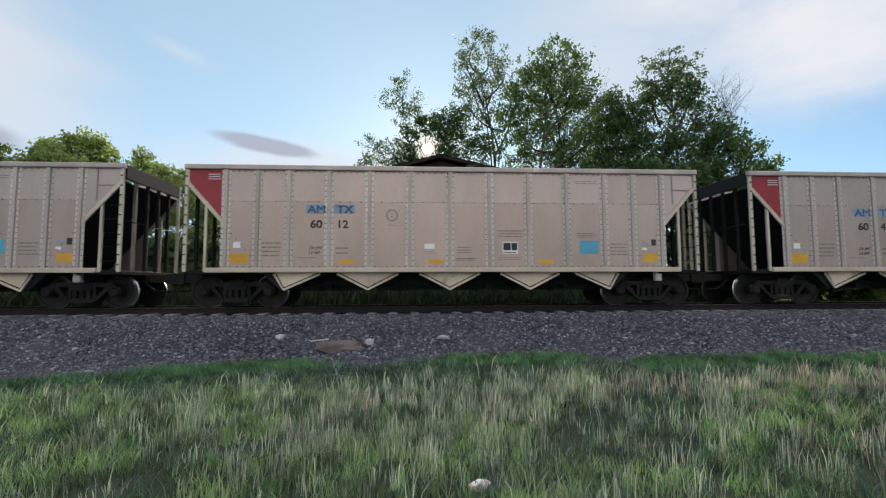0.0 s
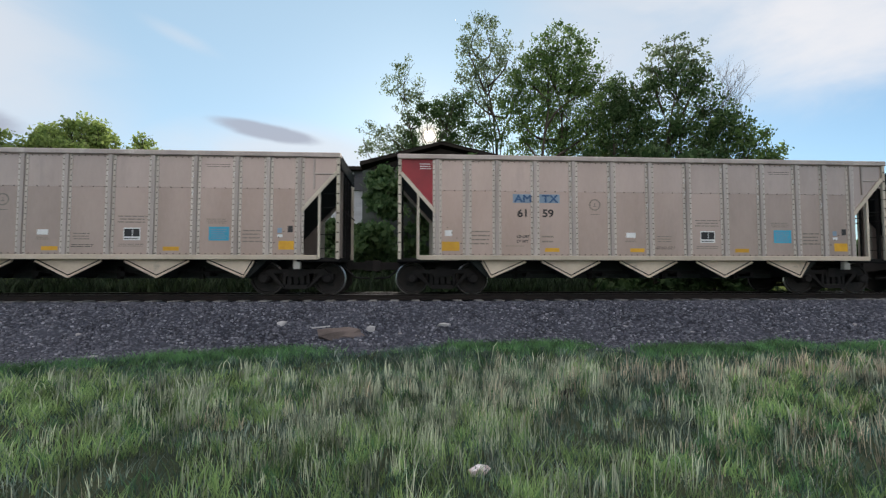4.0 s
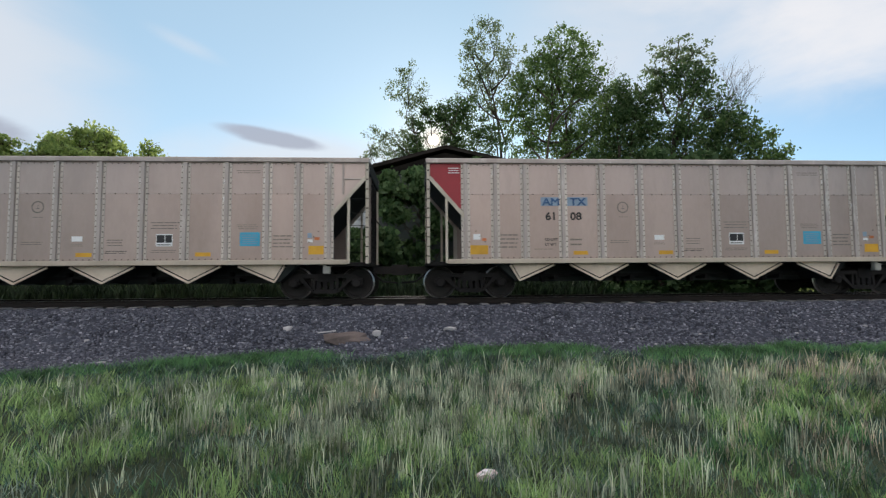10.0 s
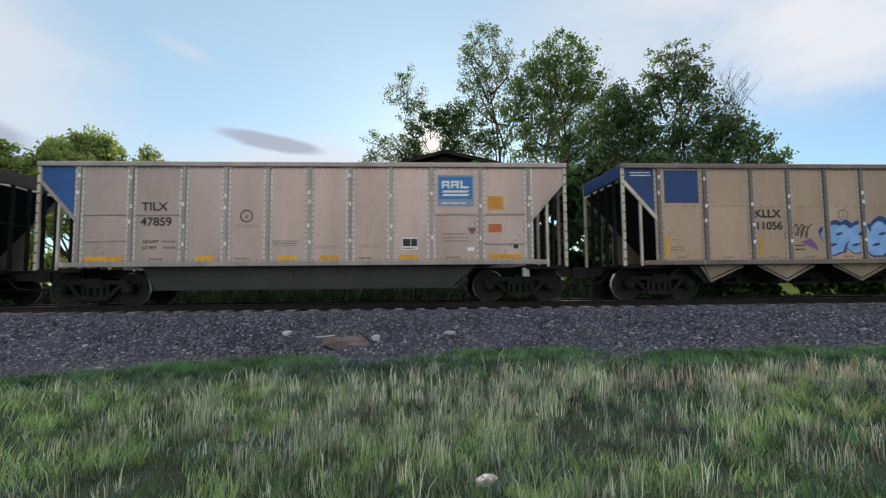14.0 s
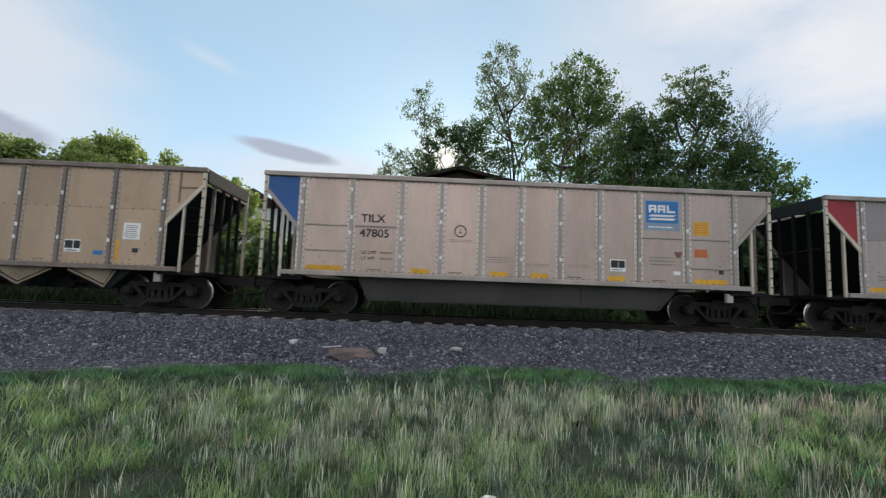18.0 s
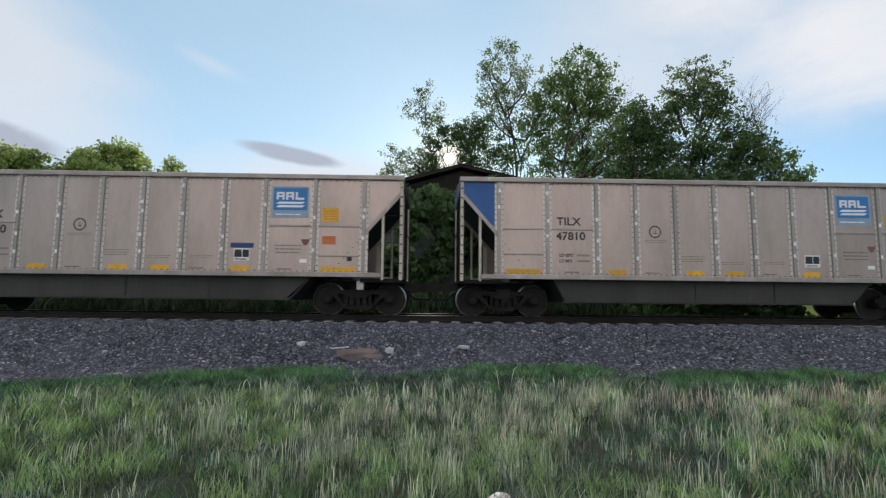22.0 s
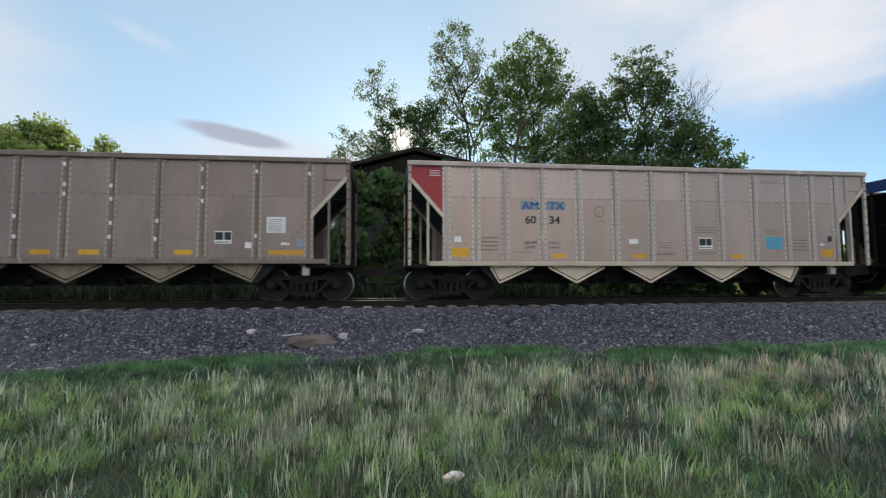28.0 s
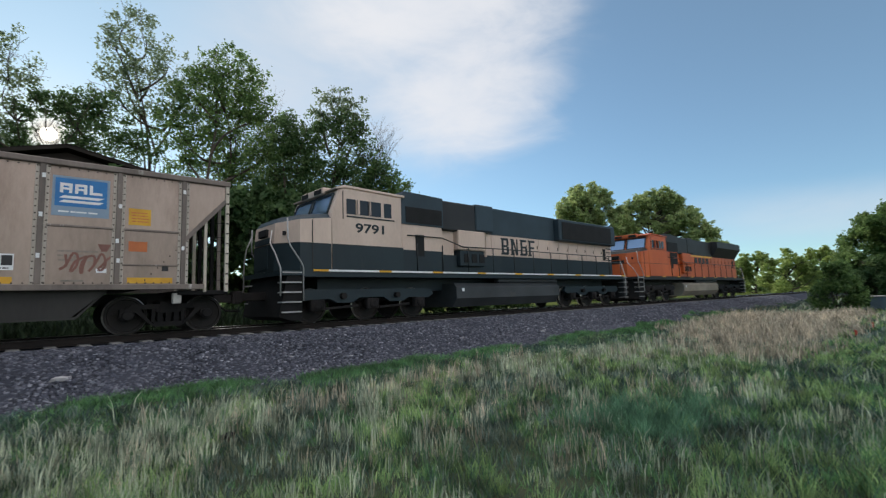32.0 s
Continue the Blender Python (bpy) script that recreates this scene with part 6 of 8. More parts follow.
def blob(az, el, dist, r, rz=None):
    p = spot(az, el, dist)
    return (p.x, p.y, p.z + 0.35, r * 1.15, (rz or r) * 1.15)


def bare_tree(label, az, dist, el, spread, seed, lean=0.0, limbs=7):
    rng = np.random.default_rng(seed)
    foot = spot(az, 0, dist)
    foot.z = float(ground_height(foot.x, foot.y)) - 0.1
    ob = new("bare_tree")
    ob.location = foot
    tagged(ob, label, "tree")
    h = 0.6 + el * dist - foot.z
    bm = bmesh.new()
    trunk = limb(bm, rng, (0, 0, 0), (lean * 0.5, 0, h * 0.55), 0.15, 0.06, 0.04, 6)

    def fork(p, d, ln, r, depth):
        q = p + d * ln
        limb(bm, rng, p, q, r, r * 0.55, 0.07, 4 if depth > 1 else 2)
        if depth:
            for _ in range(4 if depth > 2 else 3):
                t = Vector(rng.normal(size=3)) * 0.46
                e = (d + t + Vector((0, 0, 0.16))).normalized()
                fork(p.lerp(q, rng.uniform(0.55, 1.0)), e, ln * rng.uniform(0.55, 0.8), r * 0.6, depth - 1)

    for k in range(limbs):
        a = k * 2.4
        d = Vector((math.cos(a) * spread + lean * 0.16, math.sin(a) * spread, 1)).normalized()
        fork(trunk[3 + k % 4], d, h * 0.19, 0.036, 4)
    part("trunk", bm, BARE_BARK, ob)
    return ob


def build_trees():
    D = 31.0
    # the airy tree before the sun
    tree("broadleaf_tree", "airy young tree with small pale green leaves behind the track", spot(-1.0, 0, D),
         [blob(-1.1, 0.425, D, 0.8), blob(-2.5, 0.395, D, 0.75), blob(0.2, 0.39, D, 0.85), blob(-1.2, 0.365, D, 0.9), blob(0.9, 0.35, D, 0.55), blob(-5.0, 0.295, D, 0.75), blob(-3.8, 0.27, D, 1.0), blob(-5.8, 0.255, D, 0.75), blob(-2.4, 0.275, D, 0.9), blob(-0.7, 0.285, D, 0.8), blob(-0.6, 0.325, D, 0.4)], LEAF_PALE, 11, 0.15, 0.75, 0.6, 0.13)
    tree("broadleaf_tree", "small dark leafy tree above the house roof", spot(3.6, 0, D), [blob(-0.35, 0.284, D, 0.5), blob(4.05, 0.284, D, 0.5), blob(0.25, 0.314, D, 0.45), blob(3.45, 0.314, D, 0.45), blob(1.85, 0.324, D, 0.42), blob(1.0, 0.345, D, 0.45), blob(2.8, 0.342, D, 0.5), blob(0.1, 0.26, D, 0.5), blob(3.6, 0.262, D, 0.5), blob(-1.2, 0.262, D, 0.6)], LEAF_DARK, 19, 0.15, 2.0, 0.1, 0.08, 2)
    bare_tree("thin leafless twigs beside the house", 2.4, D, 0.365, 0.18, 31, 0.0, 3)
    tree("broadleaf_tree", "small dark tree with dense leaves beside the house roof", spot(5.2, 0, D),
         [blob(4.4, 0.345, D, 1.0), blob(3.4, 0.345, D, 0.7), blob(6.0, 0.345, D, 1.1), blob(5.0, 0.285, D, 1.1), blob(7.4, 0.29, D, 1.1), blob(9.2, 0.28, D, 1.0)], LEAF_DARK, 12, 0.16, 1.3, 0.35, 0.16)
    tree("broadleaf_tree", "tall airy tree with fluttering pale leaves and thin trunk", spot(9.4, 0, D + 1),
         [blob(8.0, 0.53, D + 1, 1.0, 1.1), blob(6.6, 0.47, D + 1, 1.0), blob(9.4, 0.50, D + 1, 1.1), blob(7.4, 0.42, D + 1, 1.2), blob(9.8, 0.43, D + 1, 1.2), blob(11.6, 0.45, D + 1, 1.0, 1.1), blob(6.0, 0.40, D + 1, 0.8), blob(11.8, 0.38, D + 1, 1.2), blob(9.2, 0.36, D + 1, 1.2), blob(13.0, 0.42, D + 1, 0.8)], LEAF_PALE, 13, 0.16, 0.85, 0.6, 0.2, stems=3)
    tree("broadleaf_tree", "tall dense green tree behind the track", spot(15.5, 0, D),
         [blob(15.2, 0.46, D, 1.1), blob(17.6, 0.475, D, 1.1, 1.0), blob(20.0, 0.455, D, 1.0, 1.2), blob(13.6, 0.40, D, 1.2), blob(16.4, 0.41, D, 1.5), blob(19.4, 0.40, D, 1.4), blob(21.4, 0.37, D, 1.2), blob(12.6, 0.34, D, 1.2), blob(15.2, 0.34, D, 1.5), blob(18.4, 0.33, D, 1.6), blob(21.6, 0.30, D, 1.5), blob(13.4, 0.27, D, 1.3), blob(16.6, 0.26, D, 1.5), blob(20.0, 0.25, D, 1.6), blob(12.8, 0.2, D, 1.4), blob(16.0, 0.18, D, 1.5), blob(19.6, 0.17, D, 1.6), blob(22.2, 0.2, D, 1.4)], LEAF, 14, 0.17, 1.25, 0.5, 0.24, stems=2)
    bare_tree("leafless grey tree top with thin drooping twigs", 21.6, D + 2, 0.45, 0.25, 5, 0.2)
    tree("broadleaf_tree", "dark green tree with a ragged top behind the track", spot(25.2, 0, D),
         [blob(24.0, 0.365, D, 0.8), blob(24.4, 0.335, D, 1.1), blob(25.6, 0.32, D, 1.2), blob(23.6, 0.29, D, 1.4), blob(26.0, 0.26, D, 1.4), blob(24.2, 0.22, D, 1.5), blob(26.5, 0.19, D, 1.5), blob(24.0, 0.15, D, 1.4)], LEAF_DARK, 15, 0.17, 1.4, 0.35, 0.2)
    tree("broadleaf_tree", "tree with a light feathery crown over dark foliage", spot(30.0, 0, D),
         [blob(30.3, 0.438, D, 0.8, 0.55), blob(28.6, 0.43, D, 0.7, 0.5), blob(31.8, 0.415, D, 0.85, 0.55), blob(29.2, 0.405, D, 0.9, 0.5), blob(32.4, 0.385, D, 0.6, 0.4), blob(30.6, 0.385, D, 0.9, 0.5), blob(28.0, 0.39, D, 0.6)], LEAF_PALE, 16, 0.17, 0.75, 0.6, 0.2)
    tree("broadleaf_tree", "broad dark green tree behind the track", spot(31.0, 0, D + 0.5),
         [blob(26.6, 0.34, D, 1.1), blob(28.4, 0.36, D, 1.2), blob(30.4, 0.35, D, 1.3), blob(32.2, 0.345, D, 1.1), blob(33.2, 0.30, D, 1.1), blob(27.8, 0.27, D, 1.4), blob(30.8, 0.265, D, 1.6), blob(33.4, 0.25, D, 1.5), blob(28.4, 0.2, D, 1.6), blob(31.6, 0.19, D, 1.7), blob(34.4, 0.19, D, 1.5), blob(29.5, 0.13, D, 1.6), blob(33.0, 0.12, D, 1.6)], LEAF_DARK, 17, 0.17, 1.25, 0.5, 0.24, stems=2)
    bare_tree("leafless brown tree with fine spreading twigs", 32.4, D + 0.8, 0.40, 0.42, 9, 1.1, 9)
    tree("broadleaf_tree", "low green tree with an arching outline behind the track", spot(37.0, 0, D),
         [blob(35.4, 0.25, D, 1.1), blob(37.2, 0.225, D, 1.0, 0.9), blob(38.6, 0.20, D, 0.75, 0.6), blob(36.4, 0.17, D, 1.5), blob(38.6, 0.14, D, 1.3), blob(36.0, 0.1, D, 1.5), blob(39.0, 0.08, D, 1.2)], LEAF, 18, 0.17, 1.4, 0.35, 0.18)
    # dark thicket under the trees, seen between the cars
    for i, (a0, a1, top, dist) in enumerate(((-27, -19, 0.10, 26), (-19, -11, 0.105, 25.5), (-11.5, -5.5, 0.11, 25), (-6.5, -3.4, 0.11, 24.5), (-3.9, 4, 0.245, 25), (3.5, 10, 0.255, 26), (9.5, 17, 0.235, 27), (17, 24, 0.25, 27), (24, 32, 0.25, 27), (32, 40, 0.19, 27), (40, 46, 0.06, 32), (46, 52, 0.05, 42), (8, 19, 0.215, 36), (18, 29, 0.23, 36.5), (28, 39, 0.2, 37))):
        tree("thicket", "dense dark green thicket behind the track", spot((a0 + a1) / 2, 0, dist), ring_blobs(a0, a1, ((a0, top * 0.92), ((a0 + a1) / 2, top), (a1, top * 0.92)), dist, 1.0, 40 + i, 1.2), LEAF_DARK if a0 < 40 else LEAF, 50 + i, 0.36, 0.8, 0.0, 0.12, 3, "bush")
    # bushy trees on the far side, to the west, with low sun put into their bright green
    for i, (a0, a1, els) in enumerate((
            (-50, -38.6, ((-50, 0.20), (-44, 0.23), (-40, 0.225), (-38.6, 0.20))),
            (-39.2, -31.4, ((-39.2, 0.20), (-37.8, 0.235), (-36, 0.25), (-34, 0.268), (-32.4, 0.25), (-31.4, 0.215))),
            (-32.0, -26.6, ((-32.0, 0.235), (-30.4, 0.238), (-28.8, 0.255), (-27.6, 0.242), (-26.6, 0.17))),
            (-27, -19, ((-27, 0.215), (-23, 0.215), (-20.5, 0.18), (-19, 0.12))))):
        tree("broadleaf_tree", "bushy tree beyond the track, its green brightened for low sun", spot((a0 + a1) / 2, 0, 30), ring_blobs(a0, a1, tuple((a, e + 0.004) for a, e in els), 30, 0.75, 60 + i, 2.0), LEAF_SUNLIT, 70 + i, 0.17, 1.5, 0.25, 0.16)
    bare_tree("leafless dark twigs above bushes", -39.8, 31, 0.21, 0.2, 21)
    bare_tree("thin leafless shrub beyond the track", -26.8, 30, 0.15, 0.35, 22)
    # the far grove along the track
    F = 78.0
    tree("broadleaf_tree", "tall rounded green tree far along the track", spot(59.4, 0, F), ring_blobs(56.2, 63.4, ((56.2, 0.15), (57.2, 0.195), (58.6, 0.225), (60.4, 0.23), (62, 0.215), (63.4, 0.175)), F, 1.5, 81, 3), LEAF_HAZED, 82, 0.31, 1.15, 0.3, 0.4)
    tree("broadleaf_tree", "broad green tree far along the track", spot(67.5, 0, F + 4), ring_blobs(63.0, 73.2, ((63, 0.165), (64.6, 0.19), (66.4, 0.2), (68, 0.205), (70, 0.175), (72, 0.13), (73.2, 0.09)), F + 4, 1.5, 83, 3), LEAF_HAZED, 84, 0.31, 1.15, 0.3, 0.4)
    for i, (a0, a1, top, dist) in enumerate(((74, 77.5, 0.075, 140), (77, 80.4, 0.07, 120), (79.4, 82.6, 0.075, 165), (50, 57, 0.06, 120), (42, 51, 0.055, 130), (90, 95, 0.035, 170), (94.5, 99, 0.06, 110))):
        tree("broadleaf_tree", "distant green tree by the track", spot((a0 + a1) / 2, 0, dist), ring_blobs(a0, a1, ((a0, top * 0.6), (a0 * 0.5 + a1 * 0.5, top), (a1, top * 0.7)), dist, 1.9, 90 + i, 3), LEAF_SUNLIT, 100 + i, 0.4, 0.5, 0.3, 0.3, 3)
    # the round tree and shrubs before the crossing
    tree("broadleaf_tree", "rounded dark green tree beside the road", spot(87.2, 0, 46), ring_blobs(83.2, 91.8, ((83.2, 0.085), (84.4, 0.115), (86, 0.128), (87.4, 0.142), (89, 0.118), (90.6, 0.075), (91.8, 0.03)), 46, 0.95, 111, 2), LEAF, 112, 0.20, 1.9, 0.25, 0.2)
    for i, (a0, a1, top, dist) in enumerate(((83.0, 87.2, 0.045, 43.5), (86.6, 91.2, 0.038, 44))):
        tree("shrub", "dark green shrub under the rounded tree", spot((a0 + a1) / 2, 0, dist), ring_blobs(a0, a1, ((a0, top * 0.7), ((a0 + a1) / 2, top), (a1, top * 0.6)), dist, 0.8, 140 + i, 0.8), LEAF_DARK if i < 2 else LEAF_SUNLIT, 150 + i, 0.2, 1.2, 0.1, 0.06, 3, "bush")
    tree("shrub", "dense green shrub at the meadow edge", spot(82.0, 0, 36), ring_blobs(80.7, 83.6, ((80.7, 0.0), (81.4, 0.035), (82.2, 0.052), (82.9, 0.03), (83.6, 0.0)), 36, 0.45, 113, 0.6), LEAF, 114, 0.14, 1.5, 0.25, 0.06, 4, "bush")
    tree("shrub", "small bright green shrub by the culvert", spot(88.9, 0, 37), [blob(88.7, 0.0, 37, 0.45, 0.6), blob(89.2, -0.012, 37, 0.4), blob(88.4, -0.015, 37, 0.35)], LEAF_SUNLIT, 115, 0.12, 2.2, 0.2, 0.04, 4, "bush")
    for i, (a0, a1, els, dist) in enumerate((
            (97.0, 104, ((97.0, 0.06), (98.0, 0.11), (99, 0.128), (101, 0.13), (104, 0.12)), 62),
            (92.5, 98, ((92.5, 0.02), (95, 0.045), (98, 0.06)), 70),
            (103, 114, ((103, 0.10), (107, 0.13), (111, 0.12), (114, 0.08)), 60))):
        tree("broadleaf_tree", "green roadside tree with spreading limbs", spot((a0 + a1) / 2, 0, dist), ring_blobs(a0, a1, els, dist, 1.4, 120 + i, 2, 30), LEAF_SUNLIT, 130 + i, 0.26, 0.95, 0.5, 0.36, 6, stems=3)

    # the distant woods that close the horizon
    rng = np.random.default_rng(77)
    woods = []
    for a in np.arange(-75, 96, 1.5):
        d = rng.uniform(95, 120) if a < 55 else rng.uniform(190, 230)
        p = spot(a, rng.uniform(0.005, 0.04), d)
        woods.append((p.x, p.y, p.z, d * 0.014, d * 0.012))
        woods.append((p.x + rng.uniform(-1, 1), p.y + 1, 0.2, d * 0.015, d * 0.014))
    v, f = leaf_cloud(rng, woods, 1.5, 0.022, 0.0)
    tagged(new("distant_woods", mesh_from("distant_woods", v, f, LEAF)), "distant dark green woods along the horizon", "woods", kind="stuff")


build_trees()


# ---- grass ----
def near_noise(x, y, f, s):
    return 0.5 + 0.25 * (np.sin(x * f + s) * np.cos(y * f * 1.3 + s * 2.1) + np.sin((x + y) * f * 0.63 + s * 3.3)) + 0.25 * np.sin(x * f * 2.1 - y * f * 1.7 + s)


def blades(name, label, x, y, h, w, lean, material, seed, bend=0.5, head=False):
    """Grass blades of four corners and a tip, each bent its own way; with a head, thin stalks that end in an ear."""
    rng = np.random.default_rng(seed)
    n = len(x)
    z = ground_height(x, y) - 0.02
    a = rng.uniform(0, 2 * np.pi, n)
    tx, ty = np.cos(a) * w / 2, np.sin(a) * w / 2
    b = rng.uniform(0, 2 * np.pi, n)
    lx, ly = np.cos(b) * lean * h + 0.03 * h, np.sin(b) * lean * h
    mid = 0.72 if head else 0.55
    foot, waist = (0.45, 1.0) if head else (1.0, 0.75)
    root = np.stack([x, y, z], 1)
    t = np.stack([tx, ty, 0 * tx], 1)
    m = root + np.stack([lx * mid * (1 - bend), ly * mid * (1 - bend), h * mid], 1)
    tip = root + np.stack([lx, ly, h], 1)
    v = np.stack([root - t * foot, root + t * foot, m + t * waist, m - t * waist, tip], 1).reshape(-1, 3)
    i = np.arange(n)[:, None] * 5
    f = np.concatenate([i + (0, 1, 2), i + (0, 2, 3), i + (3, 2, 4)], 0)
    ob = new(name, mesh_from(name, v, f, material))
    return tagged(ob, label, "grass", kind="stuff")




def grassy(name, light, dark, through=0.35, rough=0.55):
    """Grass: each blade its own shade, and patches a stride wide that run paler or deeper."""
    m = leafy(name, light, dark, through, rough)
    n, l = m.node_tree.nodes, m.node_tree.links
    geo = n.new("ShaderNodeNewGeometry")
    noise = n.new("ShaderNodeTexNoise")
    noise.inputs["Scale"].default_value, noise.inputs["Detail"].default_value = 2.6, 3
    l.new(geo.outputs["Position"], noise.inputs["Vector"])
    mr = n.new("ShaderNodeMapRange")
    mr.inputs[1].default_value, mr.inputs[2].default_value, mr.inputs[3].default_value, mr.inputs[4].default_value = 0.36, 0.64, 0.42, 1.4
    l.new(noise.outputs[0], mr.inputs[0])
    ramp = [k for k in n if k.bl_idname == "ShaderNodeValToRGB"][0]
    hsv = n.new("ShaderNodeHueSaturation")
    l.new(mr.outputs[0], hsv.inputs["Value"])
    l.new(ramp.outputs[0], hsv.inputs["Color"])
    l.new(hsv.outputs[0], n["Principled BSDF"].inputs["Base Color"])
    tr = [k for k in n if k.bl_idname == "ShaderNodeBsdfTranslucent"][0]
    l.new(hsv.outputs[0], tr.inputs["Color"])
    return m


GRASS = grassy("grass_green", (0.20, 0.37, 0.15), (0.065, 0.15, 0.065), 0.4)
GRASS_LOW = grassy("grass_low", (0.115, 0.205, 0.155), (0.038, 0.078, 0.062), 0.3)
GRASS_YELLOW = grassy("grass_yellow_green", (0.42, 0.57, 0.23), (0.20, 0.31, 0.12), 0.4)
GRASS_LUSH = grassy("grass_lush", (0.19, 0.38, 0.15), (0.08, 0.19, 0.075), 0.45)
# Tree shade beyond the track is put into this dark green.
WEEDS_SHADED = grassy("weed_green_shaded", (0.060, 0.090, 0.045), (0.022, 0.038, 0.020), 0.2)
GRASS_SWARD = grassy("grass_sward", (0.29, 0.43, 0.21), (0.13, 0.22, 0.10), 0.4)
GRASS_BLUE = grassy("grass_blue_green", (0.19, 0.36, 0.21), (0.09, 0.20, 0.115), 0.35)
STRAW = grassy("dry_straw", (0.67, 0.70, 0.51), (0.33, 0.37, 0.26), 0.25, 0.7)
TAN_GRASS = grassy("dry_tan_grass", (0.76, 0.65, 0.49), (0.44, 0.37, 0.27), 0.25, 0.7)
DULL = grassy("dull_grass", (0.34, 0.41, 0.34), (0.13, 0.17, 0.14), 0.3, 0.7)


def scatter(rng, n, x0, x1, y0, y1, near):
    """Points over a stretch, thicker towards the near side."""
    x = rng.uniform(x0, x1, n)
    y = y0 + (y1 - y0) * rng.random(n) ** near
    return x, y


def tufts(name, label, cx, cy, per, h, spread, w, flare, material, seed, head=False):
    """Tufts of grass: each a handful of blades that rise from one root and lean out."""
    rng = np.random.default_rng(seed)
    n = len(cx)
    size = rng.uniform(0.55, 1.35, n)
    x = np.repeat(cx, per) + rng.normal(0, spread, n * per) * np.repeat(size, per)
    y = np.repeat(cy, per) + rng.normal(0, spread, n * per) * np.repeat(size, per)
    hh = np.repeat(h * size, per) * rng.uniform(0.4, 1.1, n * per)
    wide = w * np.maximum(1.0, np.hypot(x, y) / 4.5)
    return blades(name, label, x, y, hh, wide * rng.uniform(0.7, 1.4, n * per), flare, material, seed + 1, 0.5, head)


def build_grass():
    rng = np.random.default_rng(3)

    def stretch(n, near=1.0):
        x, y = [], []
        for x0, x1, y0, y1, q in ((-11, 1.5, 2.2, 10.6, 0.36), (1.5, 13, -3.5, 10.6, 0.44), (13, 34, -3, 11.5, 0.20), (34, 70, -1, 12.5, 0.06), (-11, 1.5, -4.6, 2.2, 0.09)):
            a, b = scatter(rng, int(n * q), x0, x1, y0, y1, near)
            x.append(a), y.append(b)
        return np.concatenate(x), np.concatenate(y)

    def lush_zone(x, y):
        return smooth(0.2, -0.6, y - 0.05 * x - 0.35 + 0.2 * np.sin(x))

    def dry_zone(x, y):
        return smooth(-1.6, 3.4, x - 12.3 - 2.1 * np.maximum(y - 5, 0) + 0.8 * np.sin(y * 2.3) * np.sin(x * 1.1)) * smooth(36, 28, x) * smooth(1.0, 2.4, y - 0.05 * x) * smooth(9.4, 7.6, y)

    edge = gravel_edge

    def tall_ok(x, y):
        """Tall tufts keep a stride away from the gravel."""
        return smooth(1.3, 2.7, edge(x) - y + 0.4 * np.sin(x * 1.3) * np.cos(x * 0.37))

    def lawn(x, y):
        """Short green sward beside the gravel."""
        wide = smooth(5.5, 8.0, x - 0.4 * np.sin(y * 1.7)) * smooth(2.0, 0, x - 11.2 - 2.1 * np.maximum(y - 5, 0)) * smooth(6.3, 7.6, y + 0.3 * np.sin(x * 1.1))
        return np.maximum(wide, 0.85 * smooth(2.5, 1.5, edge(x) - y + 0.3 * np.sin(x * 1.9)) * smooth(9, 6, x))

    def fade(x, y):
        """Dry stalks grow thin on the sward and low on the near side."""
        return (1 - 0.92 * lawn(x, y)) * (1 - 0.62 * smooth(0.4, 3.0, x) * smooth(7.0, 4.6, y))

    def patch(x, y, f, s, low, high):
        return smooth(low, high, near_noise(x, y, f, s) + 0.35 * near_noise(x, y, f * 2.7, s + 2) - 0.17)

    def pick(n, chance, near=1.12):
        x, y = stretch(n, near)
        ok = (y < edge(x) - 0.05) & (rng.random(len(x)) < chance(x, y))
        return x[ok], y[ok]

    # low mat of short blades
    x, y = pick(120000, lambda x, y: (0.7 + 0.3 * patch(x, y, 0.9, 1.0, 0.30, 0.55)) * (1 - 0.35 * dry_zone(x, y)), 1.15)
    blades("meadow_grass", "short green meadow grass", x, y, rng.uniform(0.05, 0.19, len(x)), rng.uniform(0.006, 0.011, len(x)) * np.maximum(1, np.hypot(x, y) / 5), 0.7, GRASS_LOW, 4)
    # green tufts
    x, y = pick(9500, lambda x, y: (0.14 + 0.86 * patch(x, y, 0.95, 3.0, 0.44, 0.60)) * (1 - 0.55 * dry_zone(x, y)) * (0.06 + 0.94 * tall_ok(x, y)))
    tufts("meadow_grass", "fresh green tufts of meadow grass", x, y, 19, 0.17, 0.045, 0.0082, 0.5, GRASS, 14)
    x, y = pick(8200, lambda x, y: (0.08 + 0.92 * patch(x, y, 0.8, 7.6, 0.41, 0.57)) * (1 - 0.9 * dry_zone(x, y)) * tall_ok(x, y) * (1 - 0.85 * lawn(x, y)))
    tufts("meadow_grass", "yellow-green bushy tufts of meadow grass", x, y, 23, 0.215, 0.05, 0.0085, 0.42, GRASS_YELLOW, 16)
    # half-dry and straw tufts
    x, y = pick(9000, lambda x, y: (0.15 + 0.75 * patch(x, y, 0.75, 5.0, 0.38, 0.6) + 0.5 * np.exp(-((y - 8.0) / 1.2) ** 2)) * (1 - lush_zone(x, y)) * (0.45 + 0.55 * tall_ok(x, y)) * (0.35 + 0.65 * fade(x, y)))
    tufts("dull_grass", "greyish half-dry tufts of meadow grass", x, y, 14, 0.165, 0.06, 0.0078, 0.55, DULL, 18)
